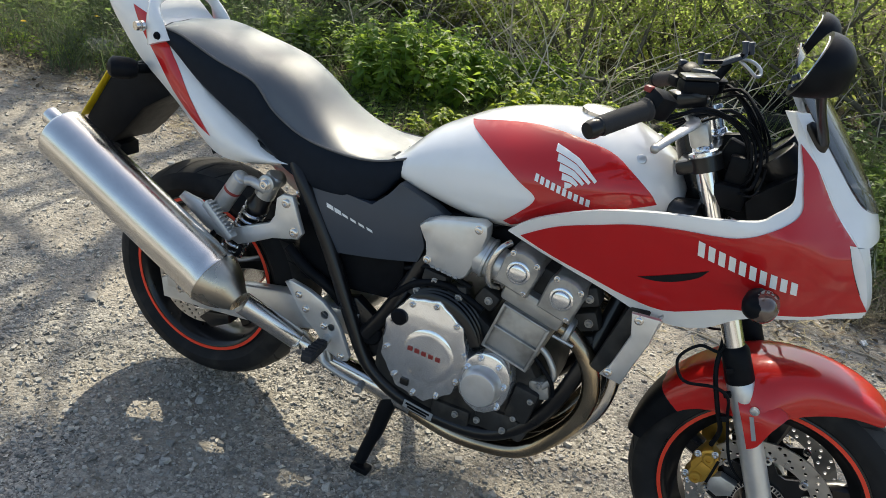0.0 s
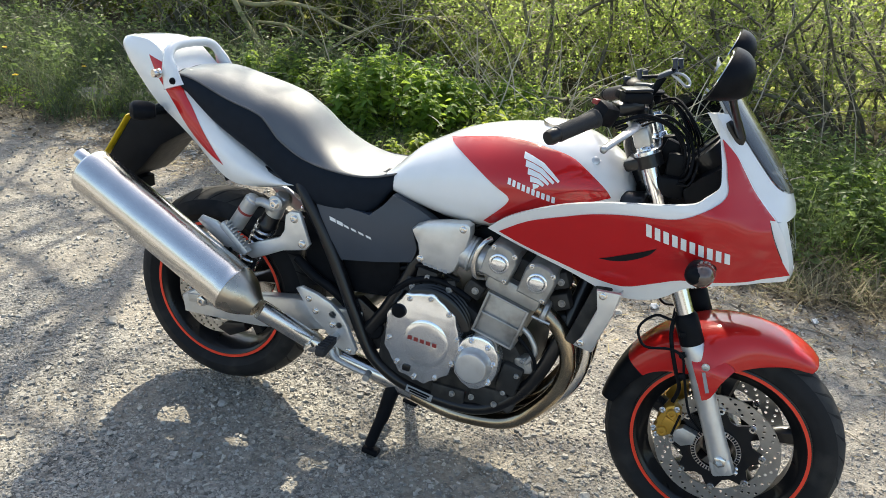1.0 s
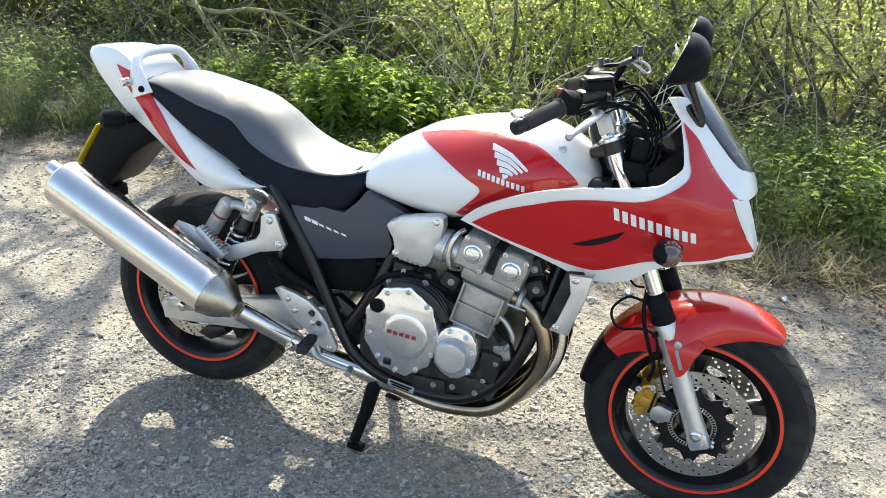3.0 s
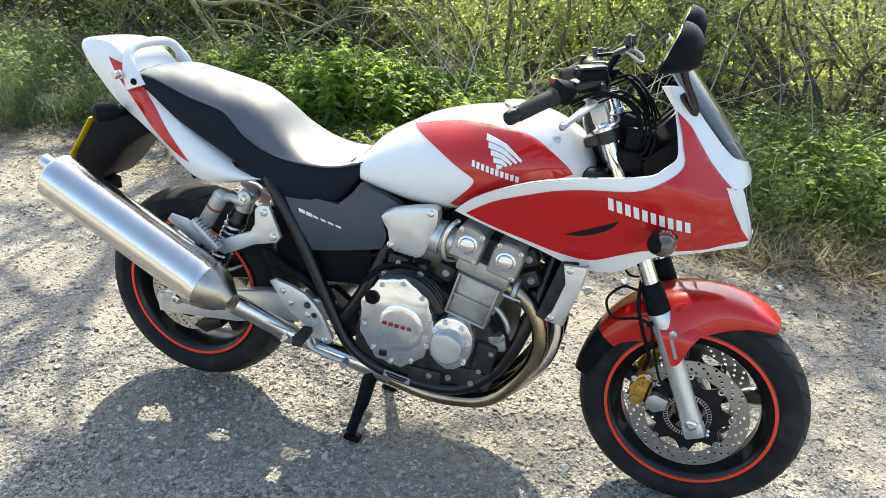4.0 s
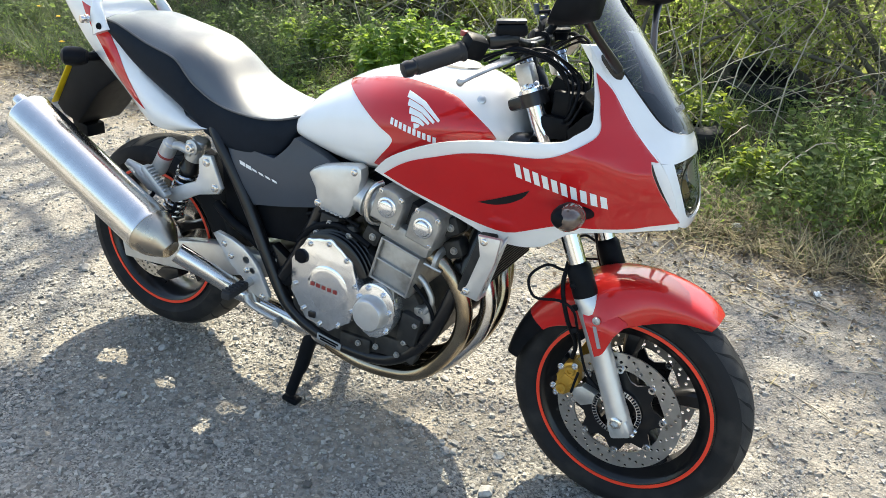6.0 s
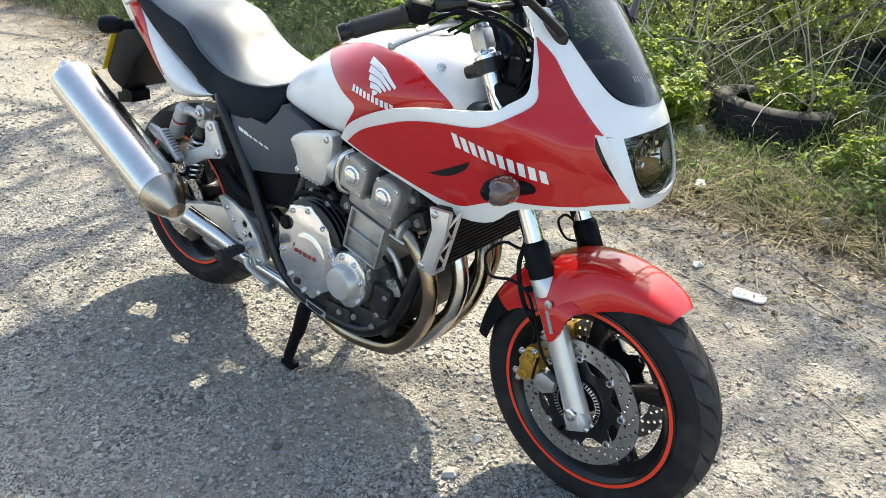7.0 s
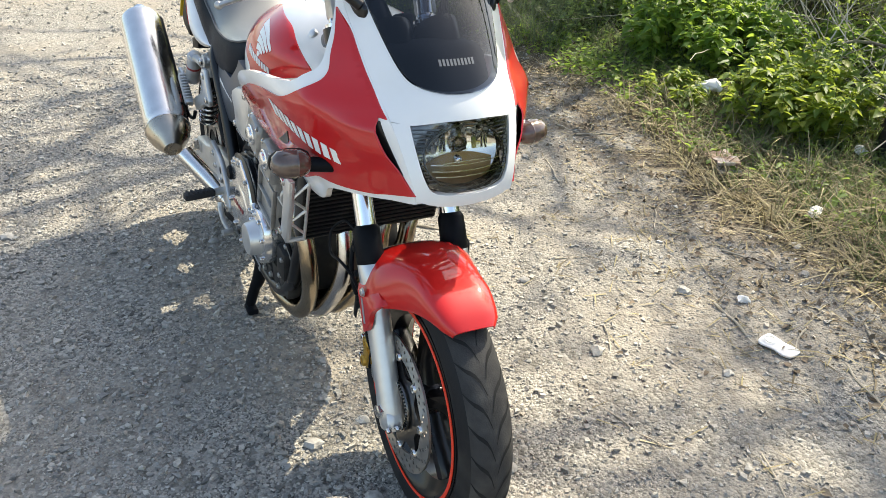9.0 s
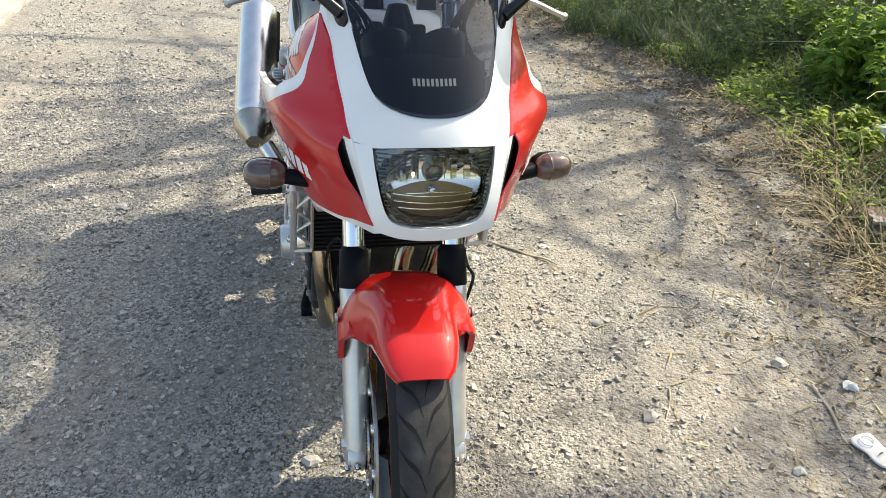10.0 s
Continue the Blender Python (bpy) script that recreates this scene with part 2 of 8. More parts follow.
def slab(bm, outline, y0, y1, bevel=0.003, smooth_steps=0, holes=()):
    """A plate cut to an outline in x and z, from y0 to y1, with rounded rims and round holes (x, z, r)."""
    o = [Vector((x, z)) for x, z in outline]
    if smooth_steps:
        o = [Vector((p.x, p.y)) for p in spline([(x, z, 0) for x, z in outline], smooth_steps, True)]
    area = sum(a.x * b.y - b.x * a.y for a, b in zip(o, o[1:] + o[:1]))
    if area < 0:
        o.reverse()
    n = len(o)

    def inset(d):
        res = []
        for i in range(n):
            e1, e2 = (o[i] - o[i - 1]), (o[(i + 1) % n] - o[i])
            n1, n2 = Vector((-e1.y, e1.x)).normalized(), Vector((-e2.y, e2.x)).normalized()
            m = n1 + n2
            m = m / max(m.length_squared / 2, 0.35)
            res.append(o[i] + m * d)
        return res

    b = bevel
    s = 1 if y1 > y0 else -1
    rings = [(inset(b), y0), (inset(b * 0.3), y0 + s * b * 0.3), (inset(0), y0 + s * b), (inset(0), y1 - s * b), (inset(b * 0.3), y1 - s * b * 0.3), (inset(b), y1)]
    vs = [[bm.verts.new((p.x, y, p.y)) for p in r] for r, y in rings]
    for a, c in zip(vs, vs[1:]):
        for i in range(n):
            bm.faces.new((a[i], a[(i + 1) % n], c[(i + 1) % n], c[i]))
    from_holes = [[(hx + hr * math.cos(2 * math.pi * k / 14), hz + hr * math.sin(2 * math.pi * k / 14)) for k in range(14)] for hx, hz, hr in holes]
    for ring, y in ((vs[0], y0), (vs[-1], y1)):
        pts = [Vector((v.co.x, v.co.z)) for v in ring]
        edges = [(i, (i + 1) % n) for i in range(n)]
        for h in from_holes:
            k0 = len(pts)
            pts += [Vector(q) for q in h]
            edges += [(k0 + i, k0 + (i + 1) % len(h)) for i in range(len(h))]
        cv, _, cf, ov, _, _ = delaunay_2d_cdt(pts, edges, [], 2 if holes else 1, 1e-7)
        mp = []
        for i, q in enumerate(cv):
            src = [k for k in ov[i] if k < n]
            mp.append(ring[src[0]] if src else bm.verts.new((q.x, y, q.y)))
        for f in cf:
            c = sum((cv[i] for i in f), Vector((0, 0))) / len(f)
            if any((c - Vector((hx, hz))).length < hr for hx, hz, hr in holes):
                continue
            try:
                bm.faces.new([mp[i] for i in f])
            except ValueError:
                pass
    return bm


def inside(p, poly):
    c = False
    for (x1, y1), (x2, y2) in zip(poly, poly[1:] + poly[:1]):
        if (y1 > p[1]) != (y2 > p[1]) and p[0] < (x2 - x1) * (p[1] - y1) / (y2 - y1) + x1:
            c = not c
    return c


def shell(bm, outline, place, thick, spacing=0.02, steps=4, away=(0, 1, 0), corners=()):
    """A curved panel: an outline in two coordinates, filled with a fine net, set on a surface by place(a, b) and given a turned-in rim."""
    if steps:
        pts = []
        n = len(outline)
        seq = list(outline)
        idx = sorted(corners)
        if not idx:
            pts = [(p.x, p.y) for p in spline([(a, b, 0) for a, b in seq], steps, True)]
        else:
            for k, i in enumerate(idx):
                j = idx[(k + 1) % len(idx)]
                run = [seq[(i + m) % n] for m in range(((j - i) % n or n) + 1)]
                pts += [(p.x, p.y) for p in spline([(a, b, 0) for a, b in run], steps)[:-1]]
    else:
        pts = list(outline)
    n = len(pts)
    xs, zs = [p[0] for p in pts], [p[1] for p in pts]
    inner = []
    row = 0
    z = min(zs) + spacing / 2
    while z < max(zs):
        x = min(xs) + (spacing / 2 if row % 2 else 0)
        while x < max(xs):
            if inside((x, z), pts) and min((x - a) ** 2 + (z - b) ** 2 for a, b in pts) > (spacing * 0.45) ** 2:
                inner.append((x, z))
            x += spacing
        z += spacing * 0.87
        row += 1
    allp = [Vector(p) for p in pts + inner]
    cv, _, cf, ov, _, _ = delaunay_2d_cdt(allp, [(i, (i + 1) % n) for i in range(n)], [], 1, 1e-7)
    vs = [bm.verts.new(place(q.x, q.y)) for q in cv]
    for f in cf:
        try:
            bm.faces.new([vs[i] for i in f])
        except ValueError:
            pass
    if thick:
        rim = [e for e in bm.edges if len(e.link_faces) == 1 and all(v in set(vs) for v in e.verts)]
        r = bmesh.ops.extrude_edge_only(bm, edges=rim)
        bmesh.ops.translate(bm, verts=[g for g in r["geom"] if isinstance(g, bmesh.types.BMVert)], vec=Vector(away) * thick)
    return bm


def bolt(name, parent, at, axis=(0, -1, 0), r=0.008, h=0.006, material=None, label=""):
    """A socket-head bolt: a rounded head with a sunk hexagon."""
    bm = bmesh.new()
    revolve(bm, [(0, r * 1.25), (0.0012, r * 1.25), (0.0014, r), (h * 0.8, r), (h, r * 0.8), (h, r * 0.5), (h * 0.45, r * 0.48)], at, axis, 12)
    return part(name, bm, material or STEEL, parent, label)


def empty(name, parent=None, at=(0, 0, 0), label="", category="", group="", kind=""):
    e = new(name)
    e.location = at
    e.empty_display_size = 0.1
    if parent:
        e.parent = parent
    return tagged(e, label, category, group, kind)

# ======== the motorcycle: x forwards, its right side at -y, rear axle at x = 0; it leans 2.5 degrees on its stand ========
bike = empty("motorcycle", None, (0, -0.03, 0), "white and red half-faired motorcycle parked on its centre stand on gravel", "motorcycle")
bike.rotation_euler = (radians(-2.5), 0, 0)
RAKE = radians(24.6)

# ---- fuel tank ----
TANK_TOP = [(0.52, 0.835), (0.56, 0.875), (0.60, 0.915), (0.66, 0.952), (0.72, 0.984), (0.80, 1.010), (0.90, 1.029), (0.98, 1.035), (1.04, 1.026), (1.10, 1.000), (1.15, 0.965), (1.175, 0.930)]
TANK_LOW = [(0.52, 0.805), (0.60, 0.782), (0.75, 0.765), (0.90, 0.785), (1.05, 0.830), (1.175, 0.880)]
TANK_WIDE = [(0.52, 0.100), (0.58, 0.128), (0.66, 0.150), (0.75, 0.176), (0.84, 0.200), (0.94, 0.205), (1.03, 0.188), (1.10, 0.155), (1.15, 0.115), (1.175, 0.085)]
TANK_MID = [(0.52, 0.818), (0.65, 0.830), (0.80, 0.862), (0.92, 0.885), (1.05, 0.905), (1.175, 0.905)]


def tank_side(x, z):
    w, top, mid, low = curve(TANK_WIDE, x), curve(TANK_TOP, x), curve(TANK_MID, x), curve(TANK_LOW, x)
    if z > mid:
        k, n = (z - mid) / (top - mid), 2.15
    else:
        k, n = (mid - z) / (mid - low) * 0.80, 2.4
    return w * max(0.0, 1 - min(k, 1.0) ** n) ** (1 / n)


def tank_ring(x):
    w, top, mid, low = curve(TANK_WIDE, x), curve(TANK_TOP, x), curve(TANK_MID, x), curve(TANK_LOW, x)
    half = []
    for i in range(17):
        a = math.pi / 2 * (1 - i / 16)
        half.append((w * math.cos(a) ** (2 / 2.15), mid + (top - mid) * math.sin(a) ** (2 / 2.15)))
    for i in range(1, 9):
        z = mid - (mid - low) * i / 8
        half.append((tank_side(x, z), z))
    half.append((0.03, low + 0.01))
    return [Vector((x, -a, b)) for a, b in half] + [Vector((x, a, b)) for a, b in reversed(half[1:])]


bm = bmesh.new()
loft(bm, [tank_ring(0.52 + (1.175 - 0.52) * i / 72) for i in range(73)])
tank = part("fuel_tank", bm, WHITE, bike, "white fuel tank with red side panels")
on_tank = lambda off, side: (lambda x, z: (x, side * (tank_side(x, z) + off), z))
TANK_RED = [(0.692, 0.964), (0.78, 0.988), (0.86, 1.002), (0.94, 1.003), (1.02, 0.992), (1.070, 0.965), (1.115, 0.930), (1.132, 0.908), (1.02, 0.875), (0.93, 0.835), (0.855, 0.790), (0.838, 0.797), (0.872, 0.832), (0.898, 0.862), (0.900, 0.880), (0.865, 0.898), (0.81, 0.925), (0.75, 0.948)]
for side in (-1, 1):
    bm = bmesh.new()
    shell(bm, TANK_RED, on_tank(0.0028, side), 0.0026, 0.010, 4, (0, -side, 0), corners=(0, 7, 10, 11))
    part("tank_panel", bm, RED, tank, "glossy red tank panel")
    # emblem as plain feather shapes and one bar
    for k in range(5):
        bm = bmesh.new()
        end = Vector((1.014 - 0.011 * k, 0.936 - 0.0045 * k))
        start = Vector((0.914 + 0.010 * k, 0.986 - 0.0155 * k))
        mid = (start + end) / 2 + Vector((0.004, 0.007 - 0.002 * k))
        shell(bm, [tuple(start), tuple(mid + Vector((0, 0.0036))), tuple(end + Vector((0, 0.003))), tuple(end - Vector((0.003, 0.002))), tuple(mid - Vector((0.003, 0.0058))), tuple(start + Vector((0.003, -0.0128)))], on_tank(0.0044, side), 0.0008, 0.010, 2, (0, -side, 0), corners=(0, 2, 3, 5))
        part("emblem_feather", bm, DECAL_WHITE, tank, "white feather-shaped decal")
    for k in range(10):
        bm = bmesh.new()
        x0 = 0.893 + 0.0245 * (k // 2) + 0.0122 * (k % 2)
        z0 = 0.918 - 0.0028 * k
        shell(bm, [(x0, z0 + 0.0080), (x0 + 0.0078, z0 + 0.0066), (x0 + 0.0084, z0 - 0.0080), (x0 + 0.0006, z0 - 0.0066)], on_tank(0.0044, side), 0.0008, 0.01, 0, (0, -side, 0))
        part("emblem_bar", bm, DECAL_WHITE, tank, "white decal bar")
for side in (-1, 1):
    bm = bmesh.new()
    revolve(bm, [(-0.012, 0.009), (0.0, 0.011), (0.004, 0.010), (0.006, 0.006), (0.006, 0.001)], (1.078, side * (tank_side(1.078, 0.986) + 0.001), 0.986), (0.25, side, 0.75), 18)
    part("tank_plug", bm, SILVER, tank, "round grey plug on the tank's shoulder")
bm = bmesh.new()
revolve(bm, [(-0.004, 0.050), (0.004, 0.050), (0.008, 0.044), (0.010, 0.030), (0.011, 0.004)], (0.965, 0, 1.034), (0.05, 0, 1), 32)
part("filler_cap", bm, STEEL, tank, "round metal filler cap")

# ---- seat ----
SEAT_TOP = [(-0.165, 1.000), (-0.14, 1.018), (-0.06, 1.032), (0.06, 1.017), (0.14, 1.002), (0.20, 0.986), (0.26, 0.958), (0.32, 0.911), (0.39, 0.872), (0.46, 0.850), (0.53, 0.842), (0.59, 0.868)]
SEAT_CREASE = [(-0.165, 0.990), (-0.13, 0.998), (-0.06, 0.996), (0.06, 0.962), (0.14, 0.945), (0.18, 0.930), (0.23, 0.880), (0.30, 0.842), (0.42, 0.826), (0.51, 0.830), (0.59, 0.852)]
SEAT_LOW = [(-0.165, 0.975), (-0.10, 0.968), (0.02, 0.895), (0.18, 0.818), (0.23, 0.785), (0.28, 0.748), (0.37, 0.728), (0.48, 0.728), (0.53, 0.752), (0.56, 0.798), (0.59, 0.842)]
SEAT_WIDE = [(-0.165, 0.070), (-0.14, 0.110), (-0.08, 0.134), (0.05, 0.150), (0.20, 0.158), (0.28, 0.152), (0.38, 0.160), (0.48, 0.155), (0.54, 0.136), (0.59, 0.110)]


def seat_ring(x, grow=0.0, part_of=(0, 99)):
    t, c, l, w = curve(SEAT_TOP, x), curve(SEAT_CREASE, x), curve(SEAT_LOW, x), curve(SEAT_WIDE, x) + grow
    half = [(0, t - 0.006), (w * 0.35, t - 0.010), (w * 0.60, t - 0.006 - (t - c) * 0.20), (w * 0.78, t - 0.004 - (t - c) * 0.50), (w * 0.90, c + 0.004), (w * 0.93, c - 0.002), (w * 0.975, c - (c - l) * 0.25), (w, c - (c - l) * 0.6), (w * 0.985, l + (c - l) * 0.1), (w * 0.95, l), (0, l + 0.006)]
    return [Vector((x, -a, b)) for a, b in half] + [Vector((x, a, b)) for a, b in reversed(half[1:-1])]


bm = bmesh.new()
xs = [-0.165, -0.158, -0.15, -0.14, -0.125] + [-0.11 + 0.7 * i / 44 for i in range(45)]
loft(bm, [seat_ring(x) for x in xs])
bmesh.ops.subdivide_edges(bm, edges=[e for e in bm.edges if abs(e.verts[0].co.x - e.verts[1].co.x) < 1e-5], cuts=1, smooth=0.6)
seat = part("seat", bm, VINYL, bike, "black vinyl stepped dual seat with a stitched edge", smooth=60)
seat.data.materials.append(VINYL_GLARE)
for face in seat.data.polygons:
    if face.center.z > curve(SEAT_CREASE, face.center.x) + 0.001 and face.center.x > -0.128:
        face.material_index = 1
for side in (-1, 1):
    bm = bmesh.new()
    tube(bm, [(x, side * (curve(SEAT_WIDE, x) * 0.918 + 0.001), curve(SEAT_CREASE, x) + 0.003) for x in [-0.13 + 0.71 * i / 30 for i in range(31)]], 0.0028, 6, 2)
    part("seam", bm, SEAM, seat, "raised seam along the seat's edge")

# ---- tail fairing ----
TAIL_LOW = [(-0.358, 1.052), (-0.335, 1.022), (-0.285, 0.972), (-0.21, 0.908), (-0.127, 0.862), (-0.05, 0.818), (0.045, 0.752), (0.09, 0.735), (0.15, 0.735), (0.22, 0.746), (0.285, 0.763)]
TAIL_TOP = [(-0.358, 1.068), (-0.30, 1.077), (-0.24, 1.076), (-0.20, 1.060), (-0.165, 1.030), (-0.14, 1.006), (-0.10, 0.985), (-0.07, 0.948), (0.05, 0.868), (0.17, 0.802), (0.23, 0.778), (0.285, 0.770)]
TAIL_WIDE = [(-0.358, 0.050), (-0.340, 0.076), (-0.28, 0.093), (-0.15, 0.121), (0.0, 0.154), (0.10, 0.168), (0.20, 0.164), (0.285, 0.152)]


def tail_side(x, z):
    w, t, l = curve(TAIL_WIDE, x), curve(TAIL_TOP, x), curve(TAIL_LOW, x)
    k = min(1.0, max(0.0, (z - l) / max(t - l, 1e-4)))
    return w * (0.80 + 0.20 * math.sin(math.pi * min(1.0, 0.12 + 0.78 * k)) - 0.10 * max(0, k - 0.75))


def tail_ring(x):
    t, l = curve(TAIL_TOP, x), curve(TAIL_LOW, x)
    half = [(0, t + 0.004), (curve(TAIL_WIDE, x) * 0.45, t + 0.003)] + [(tail_side(x, t + (l - t) * k / 8), t + (l - t) * k / 8) for k in range(9)] + [(tail_side(x, l) * 0.86, l + 0.004), (0, l + 0.012)]
    return [Vector((x, -a, b)) for a, b in half] + [Vector((x, a, b)) for a, b in reversed(half[1:-1])]


bm = bmesh.new()
loft(bm, [tail_ring(-0.358 + 0.643 * i / 38) for i in range(39)])
tail = part("tail_fairing", bm, WHITE, bike, "white tail fairing with red flashes", smooth=50)
for side in (-1, 1):
    place = lambda x, z, s=side: (x, s * (tail_side(x, z) + 0.0018), z)
    bm = bmesh.new()
    shell(bm, [(-0.228, 1.038), (-0.158, 1.018), (-0.114, 0.985), (-0.080, 0.942), (-0.046, 0.906), (-0.004, 0.858), (0.068, 0.784), (0.00, 0.812), (-0.07, 0.862), (-0.125, 0.922), (-0.190, 0.985)], place, 0.0015, 0.014, 3, (0, -side, 0), corners=(0, 1, 6))
    part("tail_panel", bm, RED, tail, "red tail flash")
# grab rail: a broad foot on each side of the tail and one hoop across
hoop = spline([(-0.120, -0.132, 0.966), (-0.140, -0.126, 1.018), (-0.152, -0.112, 1.050), (-0.160, -0.086, 1.067), (-0.164, -0.04, 1.074), (-0.164, 0.04, 1.074), (-0.160, 0.086, 1.067), (-0.152, 0.112, 1.050), (-0.140, 0.126, 1.018), (-0.120, 0.132, 0.966)], 6)
bm = bmesh.new()
rings = []
for i, p in enumerate(hoop):
    d = (hoop[min(i + 1, len(hoop) - 1)] - hoop[max(i - 1, 0)]).normalized()
    f = Vector((1, 0, 0.1))
    f = (f - d * f.dot(d)).normalized()
    u = d.cross(f)
    k = 1 - abs(2 * i / (len(hoop) - 1) - 1)
    wide = 0.036 - 0.022 * min(1, k * 2.6)
    rings.append([p + wide * math.cos(a) * f + 0.014 * math.sin(a) * u for a in (2 * math.pi * q / 12 for q in range(12))])
loft(bm, rings)
rail_ob = part("grab_rail", bm, WHITE, bike, "white pillion grab rail hooped over the tail")
for side in (-1, 1):
    bolt("rail_bolt", rail_ob, (-0.116, side * 0.143, 0.985), (0, side, 0), 0.008, 0.006, BLACK)
    bm = bmesh.new()
    revolve(bm, [(0, 0.008), (0.012, 0.008), (0.013, 0.013), (0.020, 0.013), (0.021, 0.007), (0.026, 0.007), (0.027, 0.012), (0.034, 0.011)], (-0.156, side * 0.130, 1.000), (-0.35, side, 0), 14)
    part("luggage_hook", bm, STEEL, rail_ob, "steel luggage hook")

# ---- undertail, number plate, rear signals ----
bm = bmesh.new()
slab(bm, [(-0.315, 0.840), (-0.404, 0.702), (-0.375, 0.672), (-0.312, 0.652), (-0.268, 0.695), (-0.205, 0.770), (-0.140, 0.812), (-0.060, 0.860), (-0.10, 0.930), (-0.20, 0.905), (-0.235, 0.890)], -0.090, 0.090, 0.014)
undertail = part("undertail", bm, BLACK, bike, "black plastic undertail and plate hanger")
bm = bmesh.new()
slab(bm, [(-0.3195, 0.846), (-0.412, 0.704), (-0.4155, 0.706), (-0.323, 0.848)], -0.095, 0.095, 0.0012)
part("number_plate", bm, YELLOW, undertail, "yellow number plate seen edge-on")
bm = bmesh.new()
slab(bm, [(-0.375, 0.690), (-0.325, 0.690), (-0.328, 0.648), (-0.306, 0.642), (-0.304, 0.606), (-0.395, 0.588), (-0.400, 0.624), (-0.368, 0.630)], -0.060, 0.010, 0.004)
part("reflector_bracket", bm, BLACK, undertail, "black bracket below the plate hanger")
for side in (-1, 1):
    bm = bmesh.new()
    slab(bm, [(0.045, 0.768), (0.078, 0.765), (0.074, 0.735), (0.058, 0.728), (0.052, 0.740)], side * 0.125, side * 0.137, 0.003)
    part("strap_hook", bm, BLACK, undertail, "small black strap hook under the tail")
    bm = bmesh.new()
    rod(bm, (-0.185, side * 0.06, 0.882), (-0.195, side * 0.135, 0.886), 0.013, 14)
    stalk = part("signal_stalk", bm, BLACK, undertail)
    bm = bmesh.new()
    revolve(bm, [(-0.030, 0.010), (-0.028, 0.022), (-0.013, 0.030), (0.013, 0.033), (0.030, 0.031), (0.040, 0.020), (0.042, 0.004)], (-0.198, side * 0.160, 0.890), (-0.75, side * 0.6, 0.0), 24, squash=(0.85, 1.10))
    part("signal_housing", bm, BLACK, stalk, "black turn signal housing")

# ---- grey side covers ----
COVER = [(0.352, 0.742), (0.43, 0.742), (0.52, 0.735), (0.555, 0.768), (0.578, 0.800), (0.66, 0.772), (0.70, 0.752), (0.650, 0.728), (0.652, 0.700), (0.662, 0.668), (0.650, 0.628), (0.55, 0.606), (0.446, 0.586), (0.430, 0.590)]
cover_y = lambda x, z: 0.150 + 0.012 * math.sin(max(0, min(1, (z - 0.58) / 0.2)) * math.pi) - 0.35 * (x - 0.5) ** 2
for side in (-1, 1):
    place = lambda x, z, s=side: (x, s * cover_y(x, z), z)
    bm = bmesh.new()
    shell(bm, COVER, place, 0.03, 0.025, 3, (0, -side, 0), corners=(0, 2, 4, 6, 10, 12))
    cover = part("side_cover", bm, GREY, bike, "matt grey plastic side cover")
    for k in range(6):
        bm = bmesh.new()
        x0, z0 = 0.404 + 0.0225 * k, 0.700 - 0.0050 * k
        wide, high = (0.0190, 0.012) if k < 2 else (0.0150, 0.008)
        p3 = lambda x, z, s=side: (x, s * (cover_y(x, z) + 0.0015), z)
        shell(bm, [(x0, z0 + high / 2), (x0 + wide, z0 + high / 2 - 0.004), (x0 + wide + 0.003, z0 - high / 2 - 0.002), (x0 + 0.003, z0 - high / 2 + 0.002)], p3, 0.001, 0.01, 0, (0, -side, 0))
        part("badge_block", bm, DECAL_WHITE, cover, "white badge block")

# ---- half fairing ----
FAIR_WIDE = [(0.86, 0.258), (0.95, 0.270), (1.05, 0.273), (1.15, 0.271), (1.27, 0.264), (1.35, 0.247), (1.42, 0.208), (1.47, 0.168), (1.505, 0.137), (1.56, 0.108), (1.60, 0.09)]
FAIR_UNDER = [(0.86, 0.36), (1.30, 0.38), (1.42, 0.22), (1.52, 0.06), (1.60, 0.04)]
FAIR_OVER = [(1.20, 0.42), (1.30, 0.46), (1.35, 0.50), (1.40, 0.62), (1.45, 0.92), (1.50, 1.10)]


SHOULDER_X = [(0.755, 1.550), (0.80, 1.562), (0.87, 1.540), (0.932, 1.505), (0.984, 1.452), (1.046, 1.405), (1.10, 1.363), (1.15, 1.325), (1.20, 1.287), (1.27, 1.233)]
SHOULDER_Y = [(0.755, 0.092), (0.80, 0.102), (0.87, 0.118), (0.932, 0.131), (0.984, 0.141), (1.046, 0.151), (1.10, 0.159), (1.15, 0.163), (1.27, 0.166)]
NOSE_X = [(0.755, 1.560), (0.775, 1.572), (0.80, 1.577), (0.84, 1.575), (0.90, 1.558), (0.96, 1.540), (1.00, 1.515), (1.05, 1.476), (1.10, 1.434), (1.16, 1.380), (1.27, 1.284)]


def shoulder(z):
    """Where side and nose meet, at height z."""
    return curve(SHOULDER_X, z), curve(SHOULDER_Y, z)


def fair_wide(x, z):
    d = z - 0.935
    soft = math.sqrt(d * d + 0.030 ** 2) - 0.030
    return curve(FAIR_WIDE, x) - curve(FAIR_UNDER if d < 0 else FAIR_OVER, x) * soft * 1.12


def fair_side(x, z):
    """Half width of the fairing: widest at a soft crease, falling in below and above, and drawn in to the nose's shoulder."""
    sx, sy = shoulder(z)
    k = min(1.0, max(0.0, (x - sx + 0.13) / 0.13))
    return max(0.02, fair_wide(x, z) + (sy - fair_wide(sx, z)) * k * k * (3 - 2 * k))


def nose_x(y, z):
    sx, sy = shoulder(z)
    n = curve(NOSE_X, z)
    return n - (n - sx) * (abs(y) / sy) ** 2.4


def smooth(k):
    k = min(1.0, max(0.0, k))
    return k * k * (3 - 2 * k)


